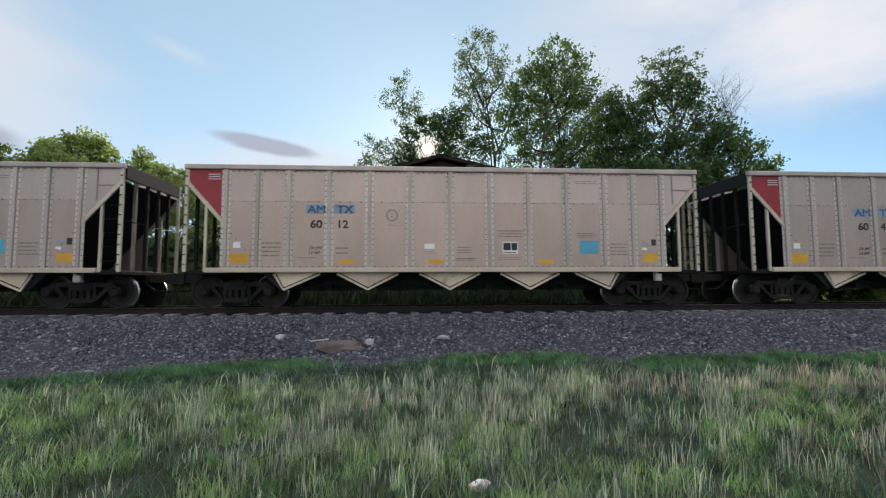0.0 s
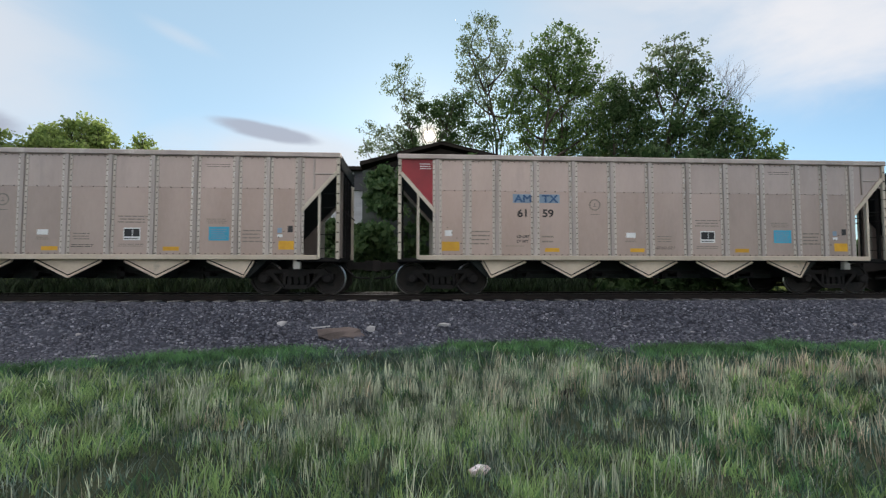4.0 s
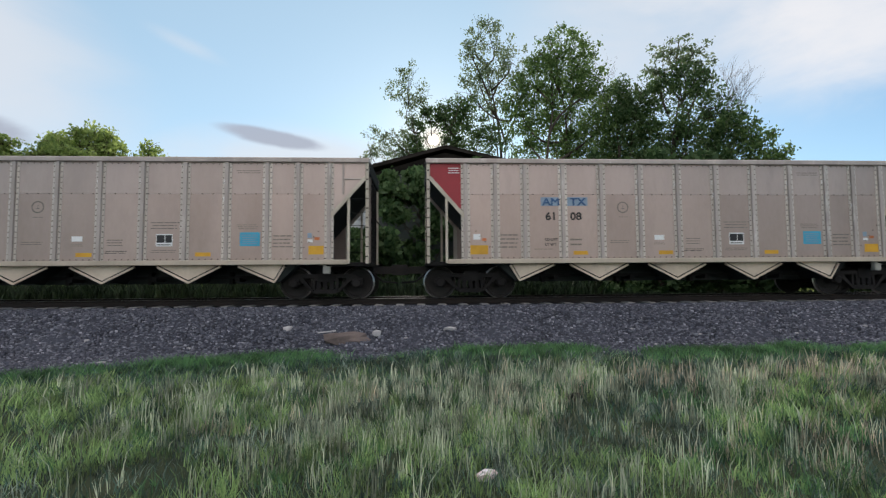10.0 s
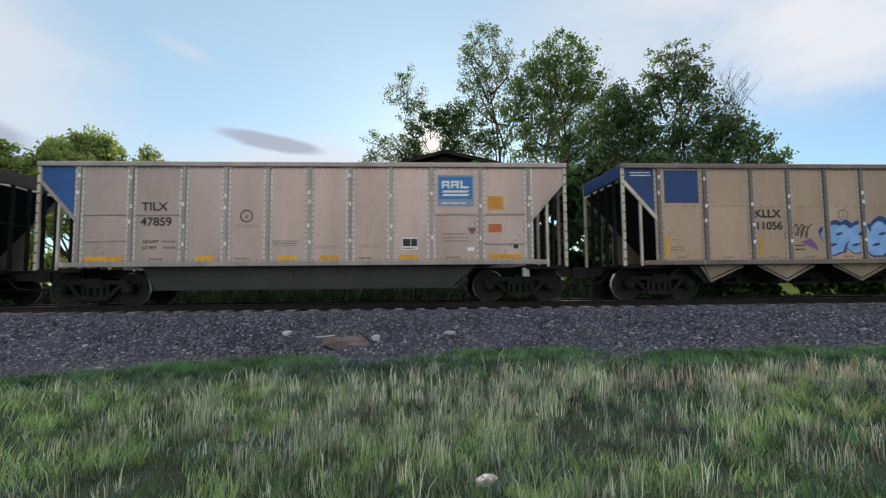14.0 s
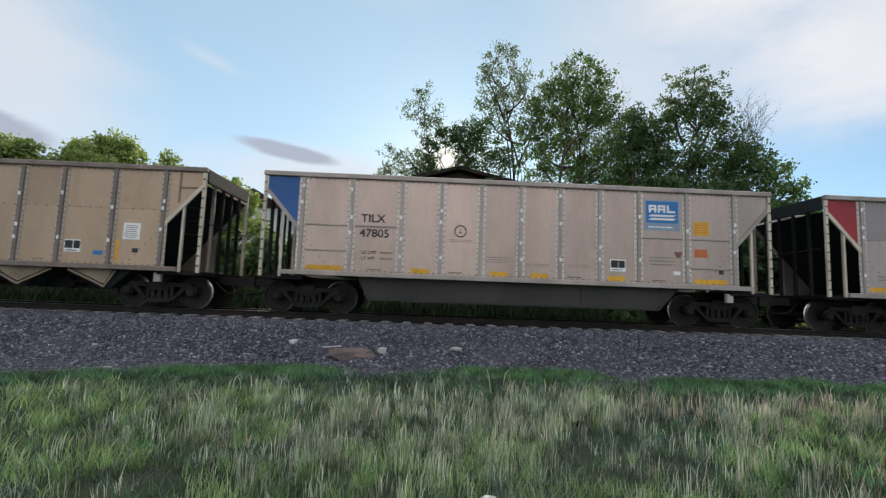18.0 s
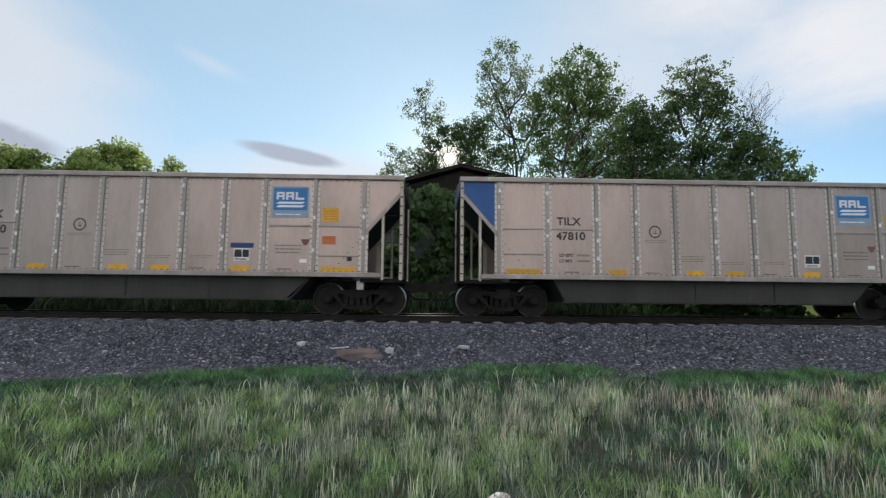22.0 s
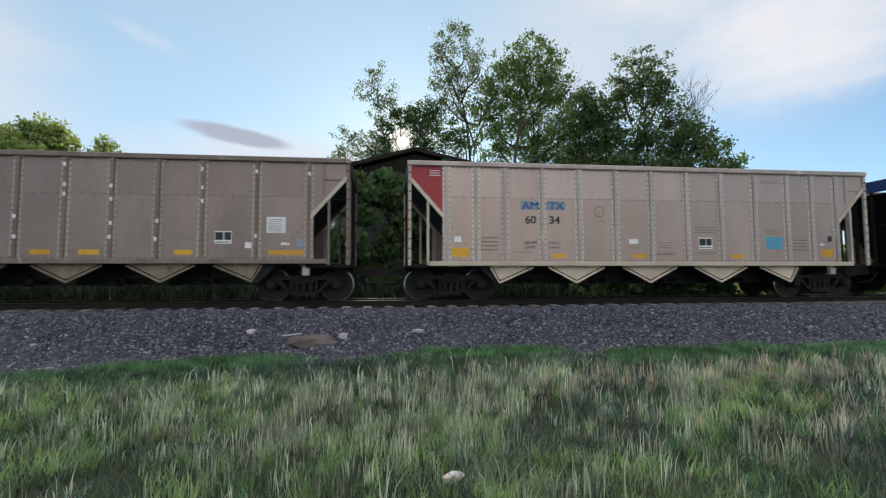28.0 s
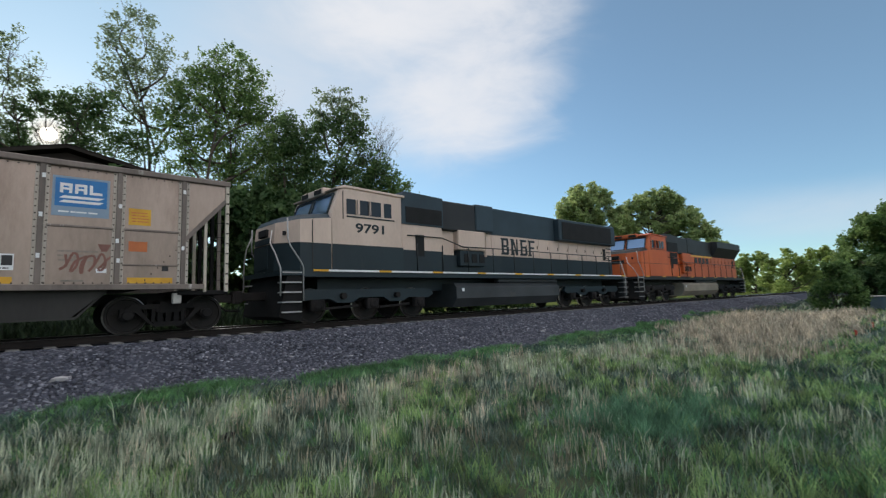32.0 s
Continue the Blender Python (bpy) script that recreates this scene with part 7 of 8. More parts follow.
    x, y = pick(10500, lambda x, y: (0.05 + 0.85 * patch(x, y, 0.9, 9.0, 0.46, 0.62) + 0.75 * np.exp(-((y - 6.2) / 1.7) ** 2) * patch(x, y, 1.5, 4.0, 0.42, 0.62)) * (0.5 + 0.5 * smooth(3.0, 5.5, y)) * (1 - 0.98 * lush_zone(x, y)) * (1 - 0.7 * dry_zone(x, y)) * tall_ok(x, y) * fade(x, y) * (0.4 + 0.6 * smooth(-4.5, 0.5, x)))
    tufts("dry_grass", "tall pale dry straw tufts in the meadow", x, y, 14, 0.28, 0.05, 0.0062, 0.15, STRAW, 20, True)
    x, y = pick(3000, lambda x, y: (1 - 0.9 * lush_zone(x, y)) * tall_ok(x, y) * fade(x, y))
    tufts("dry_grass", "single bent pale stalks in the meadow", x, y, 3, 0.34, 0.05, 0.0062, 0.38, STRAW, 26, True)
    # tan stands: a strip near the gravel, and the wide dry patch
    x, y = pick(5500, lambda x, y: np.exp(-(((x - 6.0) / 2.8) ** 2 + ((y - 6.9) / 0.7) ** 2)) * 1.0)
    tufts("dry_grass", "loose stand of thin tan grass", x, y, 12, 0.38, 0.06, 0.006, 0.2, TAN_GRASS, 28)
    x, y = pick(5200, lambda x, y: 0.8 * smooth(-3, -1, x) * smooth(6, 4.5, x) * smooth(2.6, 4.0, y) * smooth(7.6, 6.4, y) * patch(x, y, 1.0, 8.2, 0.45, 0.62))
    tufts("dry_grass", "pinkish tan stalks among meadow grass", x, y, 10, 0.28, 0.04, 0.0068, 0.2, TAN_GRASS, 38)
    x, y = pick(4200, lambda x, y: 0.8 * smooth(3.5, 5.5, x) * smooth(14, 12, x) * smooth(1.2, 2.2, y - 0.05 * x) * smooth(7.2, 5.8, y) * patch(x, y, 1.1, 2.5, 0.36, 0.58))
    tufts("dry_grass", "scattered tan tufts among green grass", x, y, 10, 0.34, 0.06, 0.007, 0.25, TAN_GRASS, 36)
    x, y = pick(26000, lambda x, y: dry_zone(x, y) * (0.15 + 0.85 * patch(x, y, 0.9, 2.0, 0.34, 0.55)), 1.0)
    tufts("dry_grass", "dense stand of tall dry tan grass", x, y, 11, 0.48, 0.10, 0.0065, 0.32, TAN_GRASS, 22)
    # rich green: a band by the gravel, a bluish patch, and the strip towards the road
    n = 52000
    x = rng.uniform(-9, 34, n)
    y = edge(x) - np.abs(rng.normal(0, 0.55, n)) + 0.12
    ok = patch(x, y, 0.7, 4.0, 0.22, 0.45) > rng.random(n)
    x, y = x[ok], y[ok]
    blades("lush_grass", "rich green grass along the gravel", x, y, rng.uniform(0.08, 0.24, len(x)), rng.uniform(0.010, 0.018, len(x)), 0.5, GRASS_LUSH, 7)
    n = 100000
    x, y = rng.uniform(-12, 26, n), rng.uniform(3.0, 11.6, n)
    ok = (rng.random(n) < lawn(x, y) * (0.4 + 0.6 * patch(x, y, 0.8, 6.0, 0.25, 0.5))) & (y < edge(x))
    x, y = x[ok], y[ok]
    blades("lush_grass", "short bright green sward beside the gravel", x, y, rng.uniform(0.04, 0.14, len(x)), rng.uniform(0.010, 0.020, len(x)), 0.8, GRASS_SWARD, 34)
    n = 380
    x, y = rng.normal(6.0, 0.6, n), rng.normal(2.75, 0.36, n)
    tufts("lush_grass", "bluish green patch of fine grass", x, y, 22, 0.24, 0.06, 0.006, 0.55, GRASS_BLUE, 32)
    n = 5600
    x = 1.8 + 48 * rng.random(n) ** 1.6
    y = rng.uniform(-6, 3.5, n)
    ok = (rng.random(n) < lush_zone(x, y)) & (y > -4.8 + 0.071 * np.maximum(x - 22, 0))
    x, y = x[ok], y[ok]
    tufts("lush_grass", "thick rich green grass beside the road", x, y, 26, 0.28, 0.10, 0.008, 0.6, GRASS_LUSH, 24)
    # far side of the track: shade under the trees and sun to the east, both put into the blade colours
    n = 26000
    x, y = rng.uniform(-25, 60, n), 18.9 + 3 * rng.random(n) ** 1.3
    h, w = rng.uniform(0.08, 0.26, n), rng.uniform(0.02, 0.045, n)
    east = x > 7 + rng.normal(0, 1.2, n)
    blades("far_grass", "short grass on the far side of the track, coloured dark for shade", x[~east], y[~east], h[~east], w[~east], 0.4, WEEDS_SHADED, 9)
    blades("far_grass", "short grass on the far side of the track, coloured bright for sun", x[east], y[east], h[east], w[east], 0.4, GRASS_YELLOW, 11)
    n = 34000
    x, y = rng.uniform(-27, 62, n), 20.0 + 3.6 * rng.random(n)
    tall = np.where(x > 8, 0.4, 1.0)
    blades("tall_weeds", "tall weeds under the trees beyond the track, coloured dark for shade", x, y, rng.uniform(0.55, 1.45, n) * tall, rng.uniform(0.05, 0.12, n), 0.35, WEEDS_SHADED, 10)


build_grass()


# ---- the sun itself ----
def build_sun_disc():
    bm = bmesh.new()
    bmesh.ops.create_icosphere(bm, subdivisions=4, radius=27)
    ob = part("sun_disc", bm, glowing("sun_glow", (1.0, 0.92, 0.74), 30.0), None)
    ob.location = sun_way * 2600
    for f in ob.data.polygons:
        f.use_smooth = True
    ob.visible_shadow = False
    return tagged(ob, "low bright evening sun in the sky", "sun", kind="structure")


build_sun_disc()

# ---- house beyond the trees ----
WALL_GREY = surface("grey_green_siding", (0.10, 0.115, 0.10), (0.065, 0.075, 0.065), 0.85, 0, 6, 0.6, 0.15, 0.06)
WALL_DARK = surface("dark_grey_siding", (0.11, 0.11, 0.12), (0.075, 0.075, 0.085), 0.85, 0, 6, 0.6, 0.15, 0.06)
WALL_WHITE = surface("white_siding", (0.62, 0.63, 0.66), (0.5, 0.51, 0.54), 0.8, 0, 6, 0.6, 0.1, 0.05)
ROOF_DARK = surface("dark_shingles", (0.040, 0.034, 0.030), (0.020, 0.017, 0.015), 0.95, 0, 10, 1.0, 0.4, 0.06, spec=0.02)
PANE = glassy("window_pane", (0.03, 0.035, 0.045))


def wall_boards(parent, x0, x1, y, z0, z1, material, name="wall"):
    """A thick wall with lapped boards on its face towards the track."""
    w = part(name, box_of((x0, y, z0, x1, y + 0.25, z1)), material, parent)
    zz = z0
    while zz < z1 - 0.05:
        part("board", prism_plank(x0, x1, y, zz, min(zz + 0.29, z1)), material, w)
        zz += 0.29
    return w


def prism_plank(x0, x1, y, z0, z1):
    bm = bmesh.new()
    v = [bm.verts.new(p) for p in ((x0, y, z1), (x1, y, z1), (x1, y, z0), (x0, y, z0), (x0, y - 0.035, z0), (x1, y - 0.035, z0), (x1, y - 0.008, z1), (x0, y - 0.008, z1))]
    for q in ((7, 6, 5, 4), (4, 5, 2, 3), (0, 1, 6, 7), (1, 2, 5, 6), (3, 0, 7, 4)):
        bm.faces.new([v[i] for i in q])
    return bm


def house_window(parent, x, y, z, w, h):
    win = part("window", box_of((x, y - 0.02, z, x + w, y + 0.05, z + h)), PANE, parent)
    part("frame", box_of((x - 0.1, y - 0.06, z - 0.1, x, y + 0.02, z + h + 0.1), (x + w, y - 0.06, z - 0.1, x + w + 0.1, y + 0.02, z + h + 0.1), (x, y - 0.06, z + h, x + w, y + 0.02, z + h + 0.1), (x, y - 0.06, z + h / 2 - 0.02, x + w, y + 0.0, z + h / 2 + 0.02)), WALL_WHITE, win)
    part("sill", box_of((x - 0.12, y - 0.1, z - 0.1, x + w + 0.12, y + 0.02, z)), WALL_WHITE, win)


def build_houses():
    h = new("house")
    tagged(h, "grey gabled house with dark shingle roof behind trees", "house")
    Y = 28.0
    x0, x1 = -3.05, 7.0
    wall_boards(h, x0, x1, Y, -1.35, 6.75, WALL_GREY)
    part("gable", prism_of(((x0, 6.75), (x1, 6.75), (x1, 6.95), (1.6, 8.15)), Y, Y + 0.25), ROOF_DARK, h)
    part("side_wall", box_of((x0, Y + 0.25, -1.35, x0 + 0.25, Y + 10, 6.75)), WALL_GREY, h)
    part("side_wall", box_of((x1 - 0.25, Y + 0.25, -1.35, x1, Y + 10, 6.75)), WALL_GREY, h)
    part("back_wall", box_of((x0, Y + 10, -1.35, x1, Y + 10.25, 6.75)), WALL_GREY, h)
    for e, ez in ((x0 - 0.12, 7.13), (x1 + 0.5, 7.13)):
        roof = part("roof", prism_of(((e, ez), (1.6, 8.42), (1.6, 8.24), (e, ez - 0.2)), Y - 0.5, Y + 10.6), ROOF_DARK, h)
        # shingle courses
        n = 9
        for i in range(n):
            xa, xb = e + (1.6 - e) * i / n, e + (1.6 - e) * (i + 1) / n
            za, zb = ez + (8.42 - ez) * i / n, ez + (8.42 - ez) * (i + 1) / n
            part("shingle_course", prism_of(((xa, za + 0.03), (xb, zb + 0.008), (xb, zb), (xa, za)), Y - 0.52, Y + 10.6), ROOF_DARK, roof)
    part("flood_lamp", box_of((-2.05, Y - 0.25, 5.32, -1.72, Y - 0.03, 5.52), bevel=0.02), WALL_WHITE, h)
    house_window(h, 1.4, Y, 3.4, 0.9, 1.2)
    w = new("house")
    tagged(w, "two-storey flat-roofed house, dark above and white below", "house")
    Y = 31.5
    wall_boards(w, -6.4, -3.2, Y, -1.35, 6.1, WALL_WHITE)
    wall_boards(w, -6.4, -3.2, Y - 0.2, 6.1, 7.4, WALL_DARK)
    part("roof", box_of((-6.6, Y - 0.7, 7.4, -3.1, Y + 8.2, 7.62)), ROOF_DARK, w)
    part("side_wall", box_of((-6.4, Y + 0.25, -1.35, -6.15, Y + 8, 7.4)), WALL_WHITE, w)
    part("back_wall", box_of((-6.4, Y + 8, -1.35, -3.2, Y + 8.25, 7.4)), WALL_WHITE, w)
    for xx in (-6.1, -4.52):
        house_window(w, xx, Y - 0.2, 6.7, 0.45, 0.5)
        house_window(w, xx, Y, 4.6, 0.55, 0.6)
    g = new("house")
    tagged(g, "pale house with dark windows behind bushes", "house")
    Y = 36.0
    wall_boards(g, -15.5, -11.6, Y, -1.35, 7.0, WALL_WHITE)
    part("roof", prism_of(((-15.9, 6.9), (-11.2, 6.9), (-13.5, 8.3)), Y - 0.4, Y + 8), ROOF_DARK, g)
    part("side_wall", box_of((-15.5, Y + 0.25, -1.35, -15.25, Y + 7.5, 6.9)), WALL_WHITE, g)
    part("side_wall", box_of((-11.85, Y + 0.25, -1.35, -11.6, Y + 7.5, 6.9)), WALL_WHITE, g)
    for xx in (-15.0, -13.9, -12.8):
        house_window(g, xx, Y, 4.6, 0.7, 1.3)
        house_window(g, xx, Y, 1.6, 0.7, 1.3)


build_houses()


# ---- road, kerb and roadside ----
def road_z(x):
    return float(ground_height(x, -8)) + 0.05


def road_edge(x):
    return -5.0 + 0.071 * min(max(x - 22, 0), 40)


def build_road():
    bm = bmesh.new()
    xs = list(np.linspace(-60, 140, 90))
    left = [road_edge(x) for x in xs]
    rows = [[bm.verts.new((x, l - w, max(road_z(x), float(ground_height(x, l - w)) + 0.05))) for w in (0, 0.4, 2.6, 4.9, 7.2, 7.6)] for x, l in zip(xs, left)]
    for a, b in zip(rows, rows[1:]):
        for i in range(5):
            bm.faces.new((a[i], a[i + 1], b[i + 1], b[i]))
    bmesh.ops.recalc_face_normals(bm, faces=bm.faces)
    me_up = sum(f.normal.z for f in bm.faces)
    if me_up < 0:
        bmesh.ops.reverse_faces(bm, faces=bm.faces)
    bmesh.ops.solidify(bm, geom=list(bm.faces), thickness=0.12)
    ob = part("road", bm, ASPHALT, None)
    tagged(ob, "reddish worn asphalt road", "road", kind="structure")
    # kerb stones on the far side
    for x in np.arange(24, 88, 2.4):
        y = road_edge(x) - 7.6
        z = max(road_z(x), float(ground_height(x, y)) + 0.05)
        k = part("kerb_stone", box_of((x, y - 0.32, z - 0.2, x + 2.38, y, z + 0.16), bevel=0.02), CONCRETE, ob)
    walkway = part("pavement", box_of((34, -16.6, -0.6, 86, -14.9, 0.9), bevel=0.02), CONCRETE, None)
    tagged(walkway, "pale concrete pavement beside the road", "pavement", kind="structure")


build_road()

ORANGE_TOP = surface("marker_orange", (0.62, 0.085, 0.02), (0.5, 0.06, 0.016), 0.45, 0, 14, 2, 0.02, 0.05)
MARKER_WHITE = surface("marker_white", (0.80, 0.80, 0.80), (0.68, 0.68, 0.68), 0.45, 0, 14, 2, 0.02, 0.05)
STEEL_BOX = surface("culvert_steel", (0.13, 0.17, 0.20), (0.08, 0.105, 0.125), 0.6, 0.1, 10, 0.8, 0.1, 0.05)
FLAG_RED = surface("flag_red", (0.62, 0.05, 0.02), (0.5, 0.04, 0.016), 0.6, 0, 14, 2, 0.0, 0.1)
STONE_PALE = surface("pale_slab", (0.46, 0.44, 0.44), (0.28, 0.27, 0.27), 0.85, 0, 10, 2, 0.3, 0.15)
DIRT = surface("brown_dirt", (0.15, 0.118, 0.108), (0.085, 0.068, 0.062), 0.95, 0, 16, 1.5, 0.6, 0.0)
CAR_WHITE = surface("car_white", (0.78, 0.78, 0.78), (0.70, 0.70, 0.70), 0.3, 0, 10, 1, 0.0, 0.0)
TYRE = surface("tyre_rubber", (0.03, 0.03, 0.03), (0.018, 0.018, 0.018), 0.85, 0, 20, 3, 0.1, 0.1)


def on_ground(x, y, lift=0.0):
    return Vector((x, y, float(ground_height(x, y)) + lift))


def marker_post():
    ob = new("marker_post")
    ob.location = on_ground(13.0, -1.25, -0.1)
    tagged(ob, "white utility marker post with an orange top", "post")
    bm = bmesh.new()
    add_tube(bm, [(0, 0, 0), (0.01, 0, 0.97)], 0.062, 16)
    part("pole", bm, MARKER_WHITE, ob)
    bm = bmesh.new()
    add_tube(bm, [(0.01, 0, 0.97), (0.015, 0, 1.46), (0.015, 0, 1.50)], [0.068, 0.068, 0.045], 16)
    part("cap", bm, ORANGE_TOP, ob, "bright orange plastic cap")


marker_post()


def survey_flag(x, y, s):
    ob = new("survey_flag")
    ob.location = on_ground(x, y, -0.02)
    tagged(ob, "small red survey flag on a wire in grass", "flag", "survey flags")
    bm = bmesh.new()
    add_tube(bm, [(0, 0, 0), (0.01, 0, 0.52)], 0.004, 5)
    part("wire", bm, TRUCK, ob)
    bm = bmesh.new()
    n = 5
    top = [bm.verts.new((0.01 + i * 0.035 * s, 0.02 * math.sin(i * 1.4), 0.53 - 0.012 * i)) for i in range(n)]
    low = [bm.verts.new((0.01 + i * 0.03 * s, 0.02 * math.sin(i * 1.4 + 0.4), 0.36 + 0.02 * i)) for i in range(n)]
    for i in range(n - 1):
        bm.faces.new((top[i], top[i + 1], low[i + 1], low[i]))
    bmesh.ops.solidify(bm, geom=list(bm.faces), thickness=0.004)
    part("cloth", bm, FLAG_RED, ob)


survey_flag(15.2, 1.86, 1)
survey_flag(19.0, 1.9, -1)


def culvert_box():
    ob = new("utility_box")
    ob.location = on_ground(37.0, 2.4)
    tagged(ob, "low blue-grey steel utility box in grass", "utility box")
    ob.rotation_euler = (0, 0, radians(-3))
    part("body", box_of((-0.6, -1.25, -0.1, 0.6, 1.25, 0.72), bevel=0.03), STEEL_BOX, ob)
    part("lid", box_of((-0.66, -1.31, 0.724, 0.66, 1.31, 0.78), bevel=0.02), CONCRETE, ob, "pale flat lid")
    for y in (-0.8, 0.0, 0.8):
        part("rib", box_of((-0.625, y - 0.03, 0.0, -0.60, y + 0.03, 0.70)), STEEL_BOX, ob)


culvert_box()


def road_sign():
    ob = new("road_sign")
    ob.location = on_ground(62, -2.4)
    tagged(ob, "small grey road sign on a thin post", "sign")
    bm = bmesh.new()
    add_tube(bm, [(0, 0, -0.1), (0, 0, 1.5)], 0.03, 8)
    part("pole", bm, HANDRAIL, ob)
    part("board", box_of((-0.06, -0.28, 1.05, -0.04, 0.28, 1.55), bevel=0.005), CONCRETE, ob)


road_sign()


def parked_car():
    ob = new("parked_car")
    ob.location = (40.5, -10.1, road_z(40.5) + 0.02)
    tagged(ob, "white parked car on the road beside the kerb", "car")
    prof = ((-2.2, 0.35), (2.2, 0.35), (2.25, 0.75), (1.5, 0.92), (0.85, 1.42), (-1.2, 1.45), (-1.95, 0.98), (-2.25, 0.9))
    bm = prism_of(prof, -0.88, 0.88)
    bmesh.ops.bevel(bm, geom=list(bm.edges), offset=0.07, segments=2, affect="EDGES")
    part("body", bm, CAR_WHITE, ob)
    for s in (-1, 1):
        part("side_window", prism_of(((-1.6, 0.98), (1.25, 0.98), (0.75, 1.36), (-1.1, 1.38)), s * 0.885 - 0.01, s * 0.885 + 0.01), PANE, ob)
        part("tail_lamp", box_of((-2.27, s * 0.7 - 0.12, 0.72, -2.2, s * 0.7 + 0.12, 0.88)), FLAG_RED, ob)
    part("rear_window", prism_of(((-1.98, 1.0), (-1.93, 1.03), (-1.3, 1.40), (-1.36, 1.41)), -0.7, 0.7), PANE, ob)
    for x in (-1.4, 1.4):
        for s in (-1, 1):
            bm = bmesh.new()
            add_lathe(bm, [(0.2, s * 0.90), (0.31, s * 0.90), (0.33, s * 0.86), (0.33, s * 0.70)], 20)
            w = part("wheel", bm, TYRE, ob)
            w.location = (x, 0, 0.33)


parked_car()


def stone(name, label, x, y, sx, sy, sz, seed, material=None, turn=0.0, sink=0.35, category="stone", group=""):
    """One rough stone: a ball pushed in and out and flattened."""
    rng = np.random.default_rng(seed)
    bm = bmesh.new()
    bmesh.ops.create_icosphere(bm, subdivisions=1 if category == "stone" else 2, radius=1)
    for v in bm.verts:
        c = v.co
        k = 1 + 0.22 * math.sin(3.1 * c.x + seed) * math.cos(2.7 * c.y - seed) + rng.uniform(-0.30, 0.25)
        v.co = Vector((c.x * sx * k, c.y * sy * k, max(min(c.z * k, 0.75), -0.8) * sz))
    ob = part(name, bm, material or STONE_PALE, None)
    ob.location = on_ground(x, y, sz * (0.8 - 2 * sink * 0.8))
    ob.rotation_euler = (0.1 * math.sin(seed), 0.1 * math.cos(seed), turn)
    return tagged(ob, label, category, group)


def build_stones():
    stone("slab", "pale flat broken slab on the gravel", 0.72, 11.3, 0.18, 0.09, 0.075, 1, turn=0.3)
    stone("slab", "pale upright broken slab beside the dirt heap", -1.0, 11.05, 0.14, 0.07, 0.12, 2, turn=-0.3, sink=0.2)
    stone("slab", "pale angular slab lying on the gravel", -3.1, 11.4, 0.13, 0.08, 0.09, 3, turn=0.5)
    stone("slab", "pale stone slab half hidden in the grass", -2.15, 7.05, 0.19, 0.12, 0.10, 4, turn=0.2)
    stone("slab", "pale stone slab half hidden in the grass", -1.0, 7.3, 0.10, 0.08, 0.07, 14, turn=0.2)
    for i, (x, y, s) in enumerate(((5.1, 11.2, 0.09), (5.3, 10.4, 0.10), (6.6, 10.9, 0.09), (6.4, 10.2, 0.08), (-0.3, 10.9, 0.08), (0.05, 10.8, 0.06), (2.1, 10.3, 0.09), (-6.2, 9.6, 0.11), (-6.7, 8.6, 0.10), (-4.4, 8.8, 0.08), (9.0, 10.9, 0.09), (11.0, 11.2, 0.1), (15.1, 11.0, 0.14), (15.4, 11.1, 0.1), (-7.4, 11.0, 0.1), (3.3, 11.6, 0.06), (-5.0, 10.6, 0.06), (7.9, 10.3, 0.08))):
        stone("stone", "single pale stone lying on dark gravel", x, y, s * 0.75, s * 0.5, s * 0.5, 30 + i, turn=i, group="pale stones")
    stone("stone", "dark stone lying in the grass", 2.04, 6.26, 0.11, 0.09, 0.12, 60, UNDER)
    heap = stone("dirt_mound", "low mound of brown dirt on the gravel", -1.62, 10.9, 0.58, 0.28, 0.20, 7, DIRT, 0.05, 0.46, "dirt")
    stone("litter", "crumpled white and pink litter lying in the grass", 0.53, 3.9, 0.085, 0.05, 0.055, 9, surface("litter_pink", (0.85, 0.82, 0.82), (0.62, 0.36, 0.35), 0.6, 0, 24, 16, 0.1, 0.0), 0.4, 0.1, "litter")
    bm = bmesh.new()
    add_bar(bm, (-2.35, 11.15, -0.66), (-1.95, 11.25, -0.63), 0.03)
    tagged(part("stick", bm, STONE_PALE, None), "pale dry stick lying on the gravel", "stick")


build_stones()


def build_ties():
    """Concrete ties, sunk in the bed so that their ends show."""
    me = bpy.data.meshes.new("tie")
    bm = box_of((-0.12, -1.32, -0.42, 0.12, 1.32, -0.16), bevel=0.02)
    bm.to_mesh(me)
    bm.free()
    me.materials.append(TIE)
    bed = new("track_bed")
    tagged(bed, "row of pale concrete ties in the gravel", "ties", kind="structure")
    for i in range(150):
        share("tie", me, bed, -28 + i * 0.61, TRACK_Y, 0.002 * math.sin(i * 1.7))


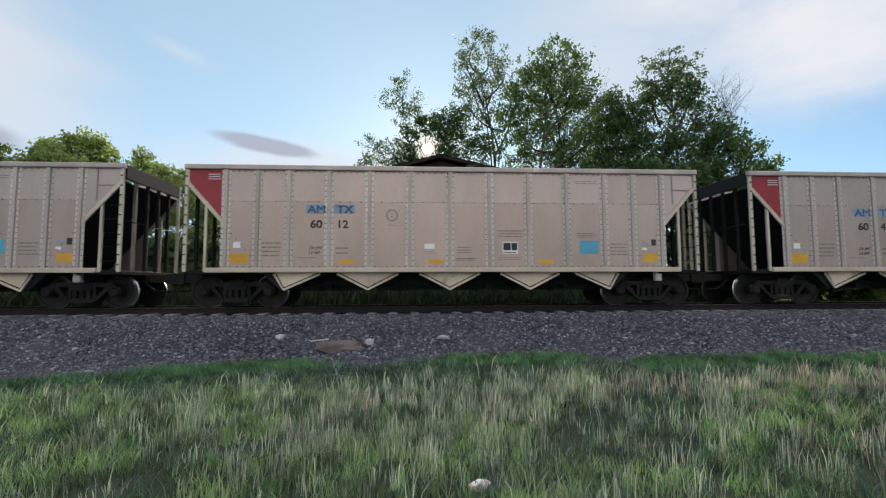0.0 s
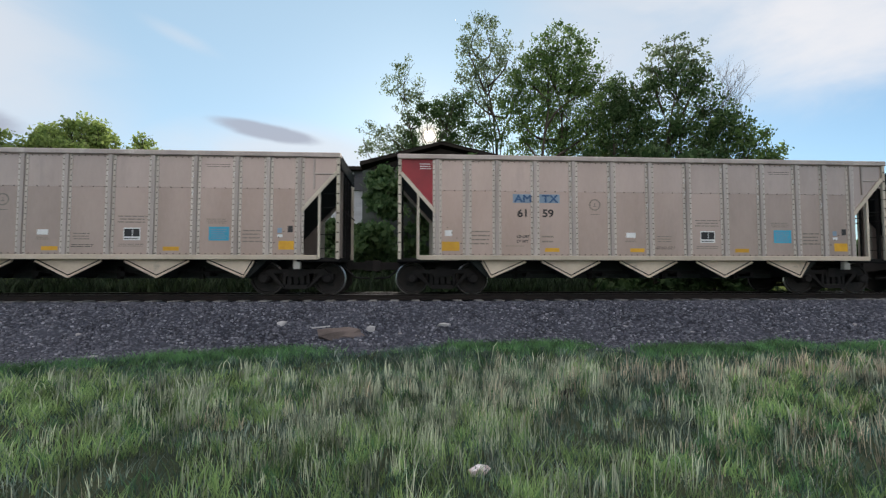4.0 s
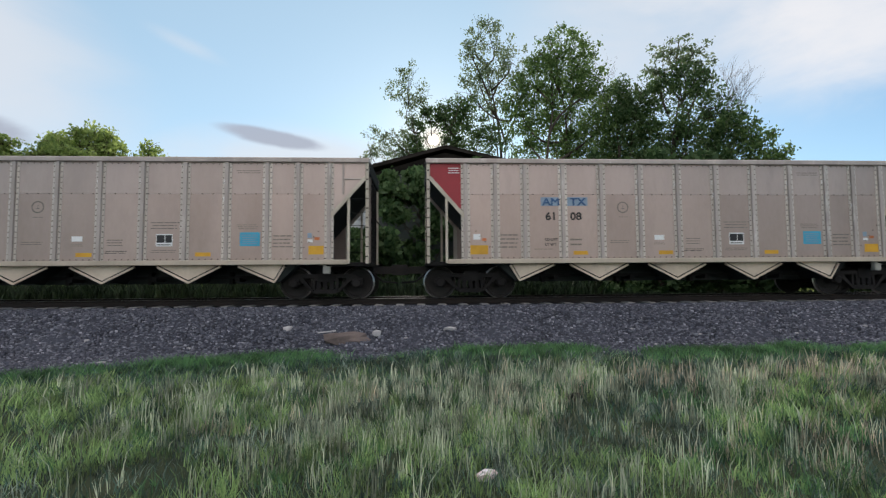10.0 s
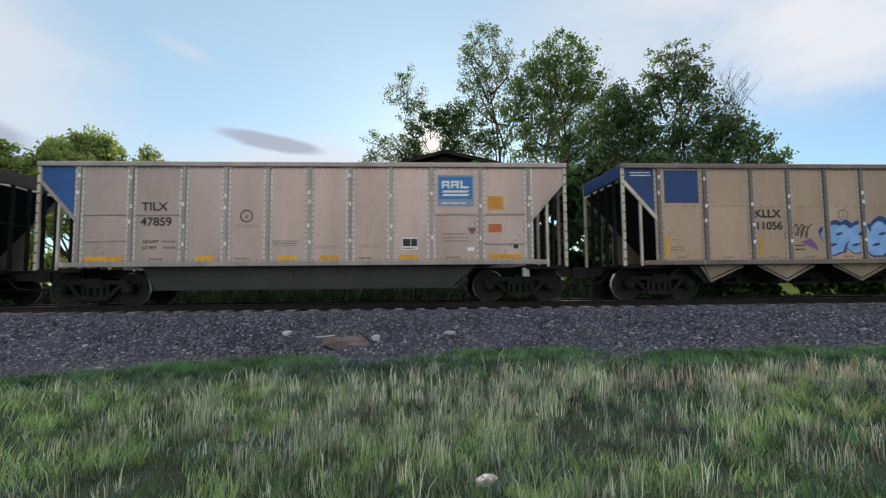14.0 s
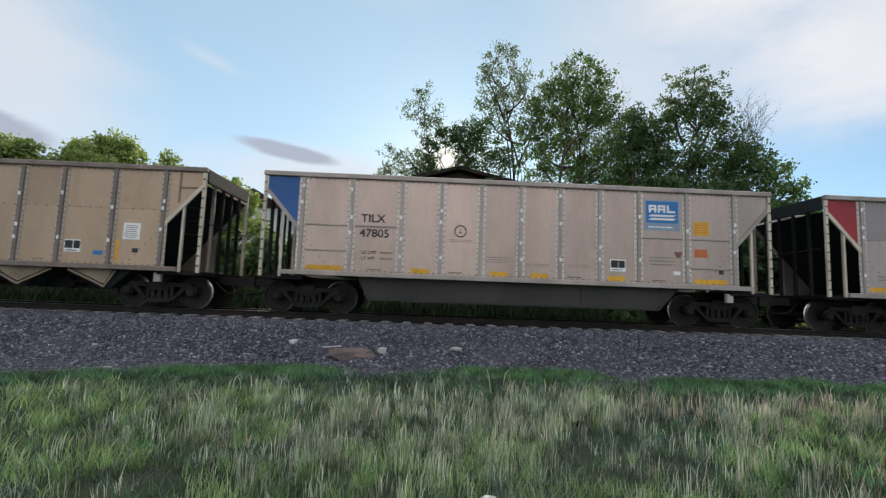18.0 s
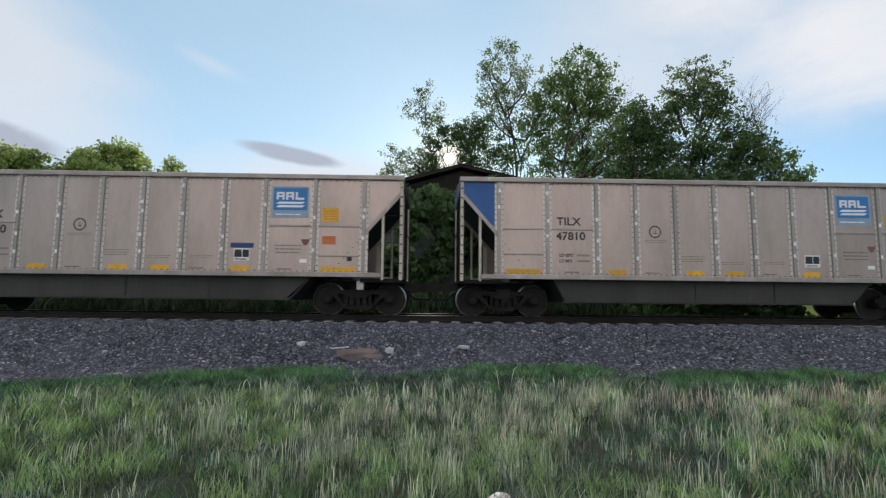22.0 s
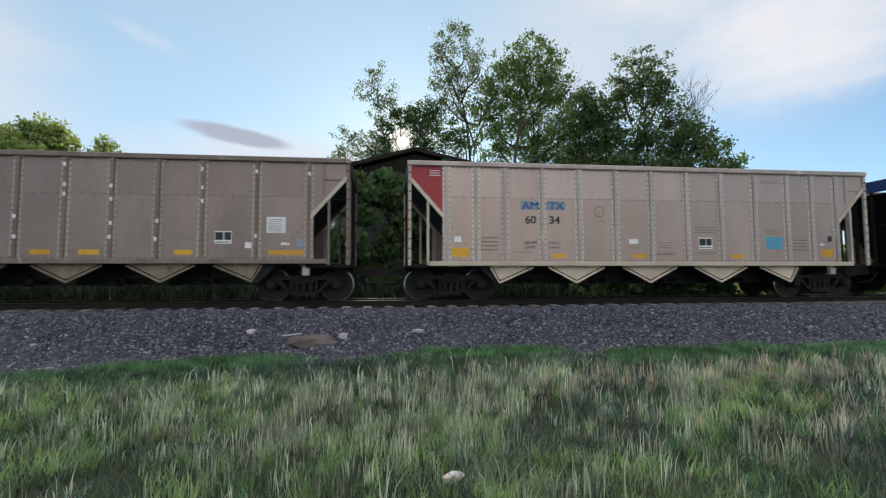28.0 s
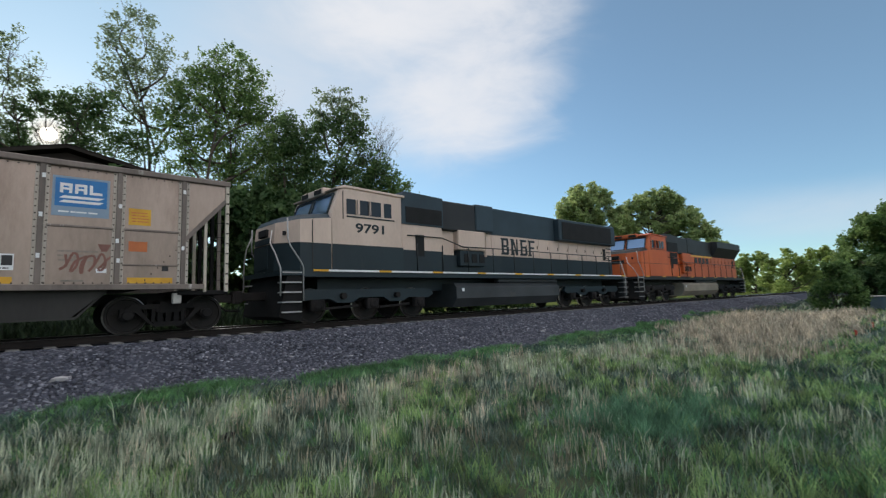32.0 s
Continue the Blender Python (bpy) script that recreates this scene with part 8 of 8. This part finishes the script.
def build_ballast():
    """Loose stones over the bed: the nearest as single pieces, the rest joined."""
    rng = np.random.default_rng(12)
    shapes = []
    for k in range(6):
        v = rng.normal(size=(8, 3))
        v /= np.linalg.norm(v, axis=1)[:, None]
        cube = np.array([(-1, -1, -1), (1, -1, -1), (1, 1, -1), (-1, 1, -1), (-1, -1, 1), (1, -1, 1), (1, 1, 1), (-1, 1, 1)], float)
        shapes.append(cube * rng.uniform(0.5, 1.0, (8, 3)) * (1, 0.8, 0.65))
    quads = np.array([(4, 5, 6, 7), (0, 1, 5, 4), (1, 2, 6, 5), (2, 3, 7, 6), (3, 0, 4, 7)])
    n = 112000
    x = np.concatenate([rng.uniform(-16, 22, int(n * 0.72)), rng.uniform(22, 60, n - int(n * 0.72))])
    y = rng.uniform(8.0, 13.42, n)
    keep = y > gravel_edge(x) - np.abs(rng.normal(0, 0.18, n))
    x, y = x[keep], y[keep]
    n = len(x)
    z = ground_height(x, y) + 0.008
    s = rng.uniform(0.018, 0.044, n) * (1 + 0.012 * np.maximum(x - 10, 0))
    a, b = rng.uniform(0, 6.28, n), rng.uniform(-0.7, 0.7, n)
    base = np.stack(shapes)[rng.integers(0, 6, n)] * s[:, None, None]
    ca, sa, cb, sb = np.cos(a)[:, None], np.sin(a)[:, None], np.cos(b)[:, None], np.sin(b)[:, None]
    px, py, pz = base[..., 0], base[..., 1], base[..., 2]
    px, pz = px * cb - pz * sb, px * sb + pz * cb
    px, py = px * ca - py * sa, px * sa + py * ca
    v = np.stack([px + x[:, None], py + y[:, None], pz + z[:, None]], -1).reshape(-1, 3)
    f = (np.arange(n)[:, None, None] * 8 + quads[None]).reshape(-1, 4)
    m, nn, l = nodes_of("ballast_stones")
    geo = nn.new("ShaderNodeNewGeometry")
    ramp = nn.new("ShaderNodeValToRGB")
    ramp.color_ramp.elements[0].color, ramp.color_ramp.elements[1].color = (0.026, 0.028, 0.038, 1), (0.30, 0.30, 0.34, 1)
    e = ramp.color_ramp.elements.new(0.55)
    e.color = (0.068, 0.072, 0.097, 1)
    e = ramp.color_ramp.elements.new(0.80)
    e.color = (0.115, 0.118, 0.143, 1)
    e = ramp.color_ramp.elements.new(0.94)
    e.color = (0.15, 0.158, 0.185, 1)
    l.new(geo.outputs["Random Per Island"], ramp.inputs[0])
    l.new(ramp.outputs[0], nn["Principled BSDF"].inputs["Base Color"])
    nn["Principled BSDF"].inputs["Roughness"].default_value = 0.85
    ob = new("ballast", mesh_from("ballast", v, f, m))
    tagged(ob, "loose grey and reddish ballast stones beside the rails", "gravel", kind="stuff")


build_ties()
build_ballast()


# ---- what moves ----
def run_at(t):
    return float(np.interp(t, [r[0] for r in RUN], [r[1] for r in RUN]))


def motions():
    for car, x in CARS:
        walk(car, [(t, pose(x - s, TRACK_Y, 0)) for t, s in RUN])
    for wheels, radius in ((SPIN, 0.457), (SPIN_LARGE, 0.533)):
        if not wheels:
            continue
        lead = wheels[0]
        walk(lead, [(k / FPS, pose(0, 0, 0, 0, math.degrees(-run_at(k / FPS) / radius) % 360, 0)) for k in range(int(32 * FPS) + 1)])
        for w in wheels[1:]:
            w.rotation_mode = "QUATERNION"
            w.animation_data_create()
            w.animation_data.action = lead.animation_data.action
            w.animation_data.action_slot = lead.animation_data.action_slot


for ob in scene.objects:
    if ob.name.startswith("wheelset"):
        SPIN.append(ob)
    elif ob.name.startswith("loco_wheelset"):
        SPIN_LARGE.append(ob)
motions()
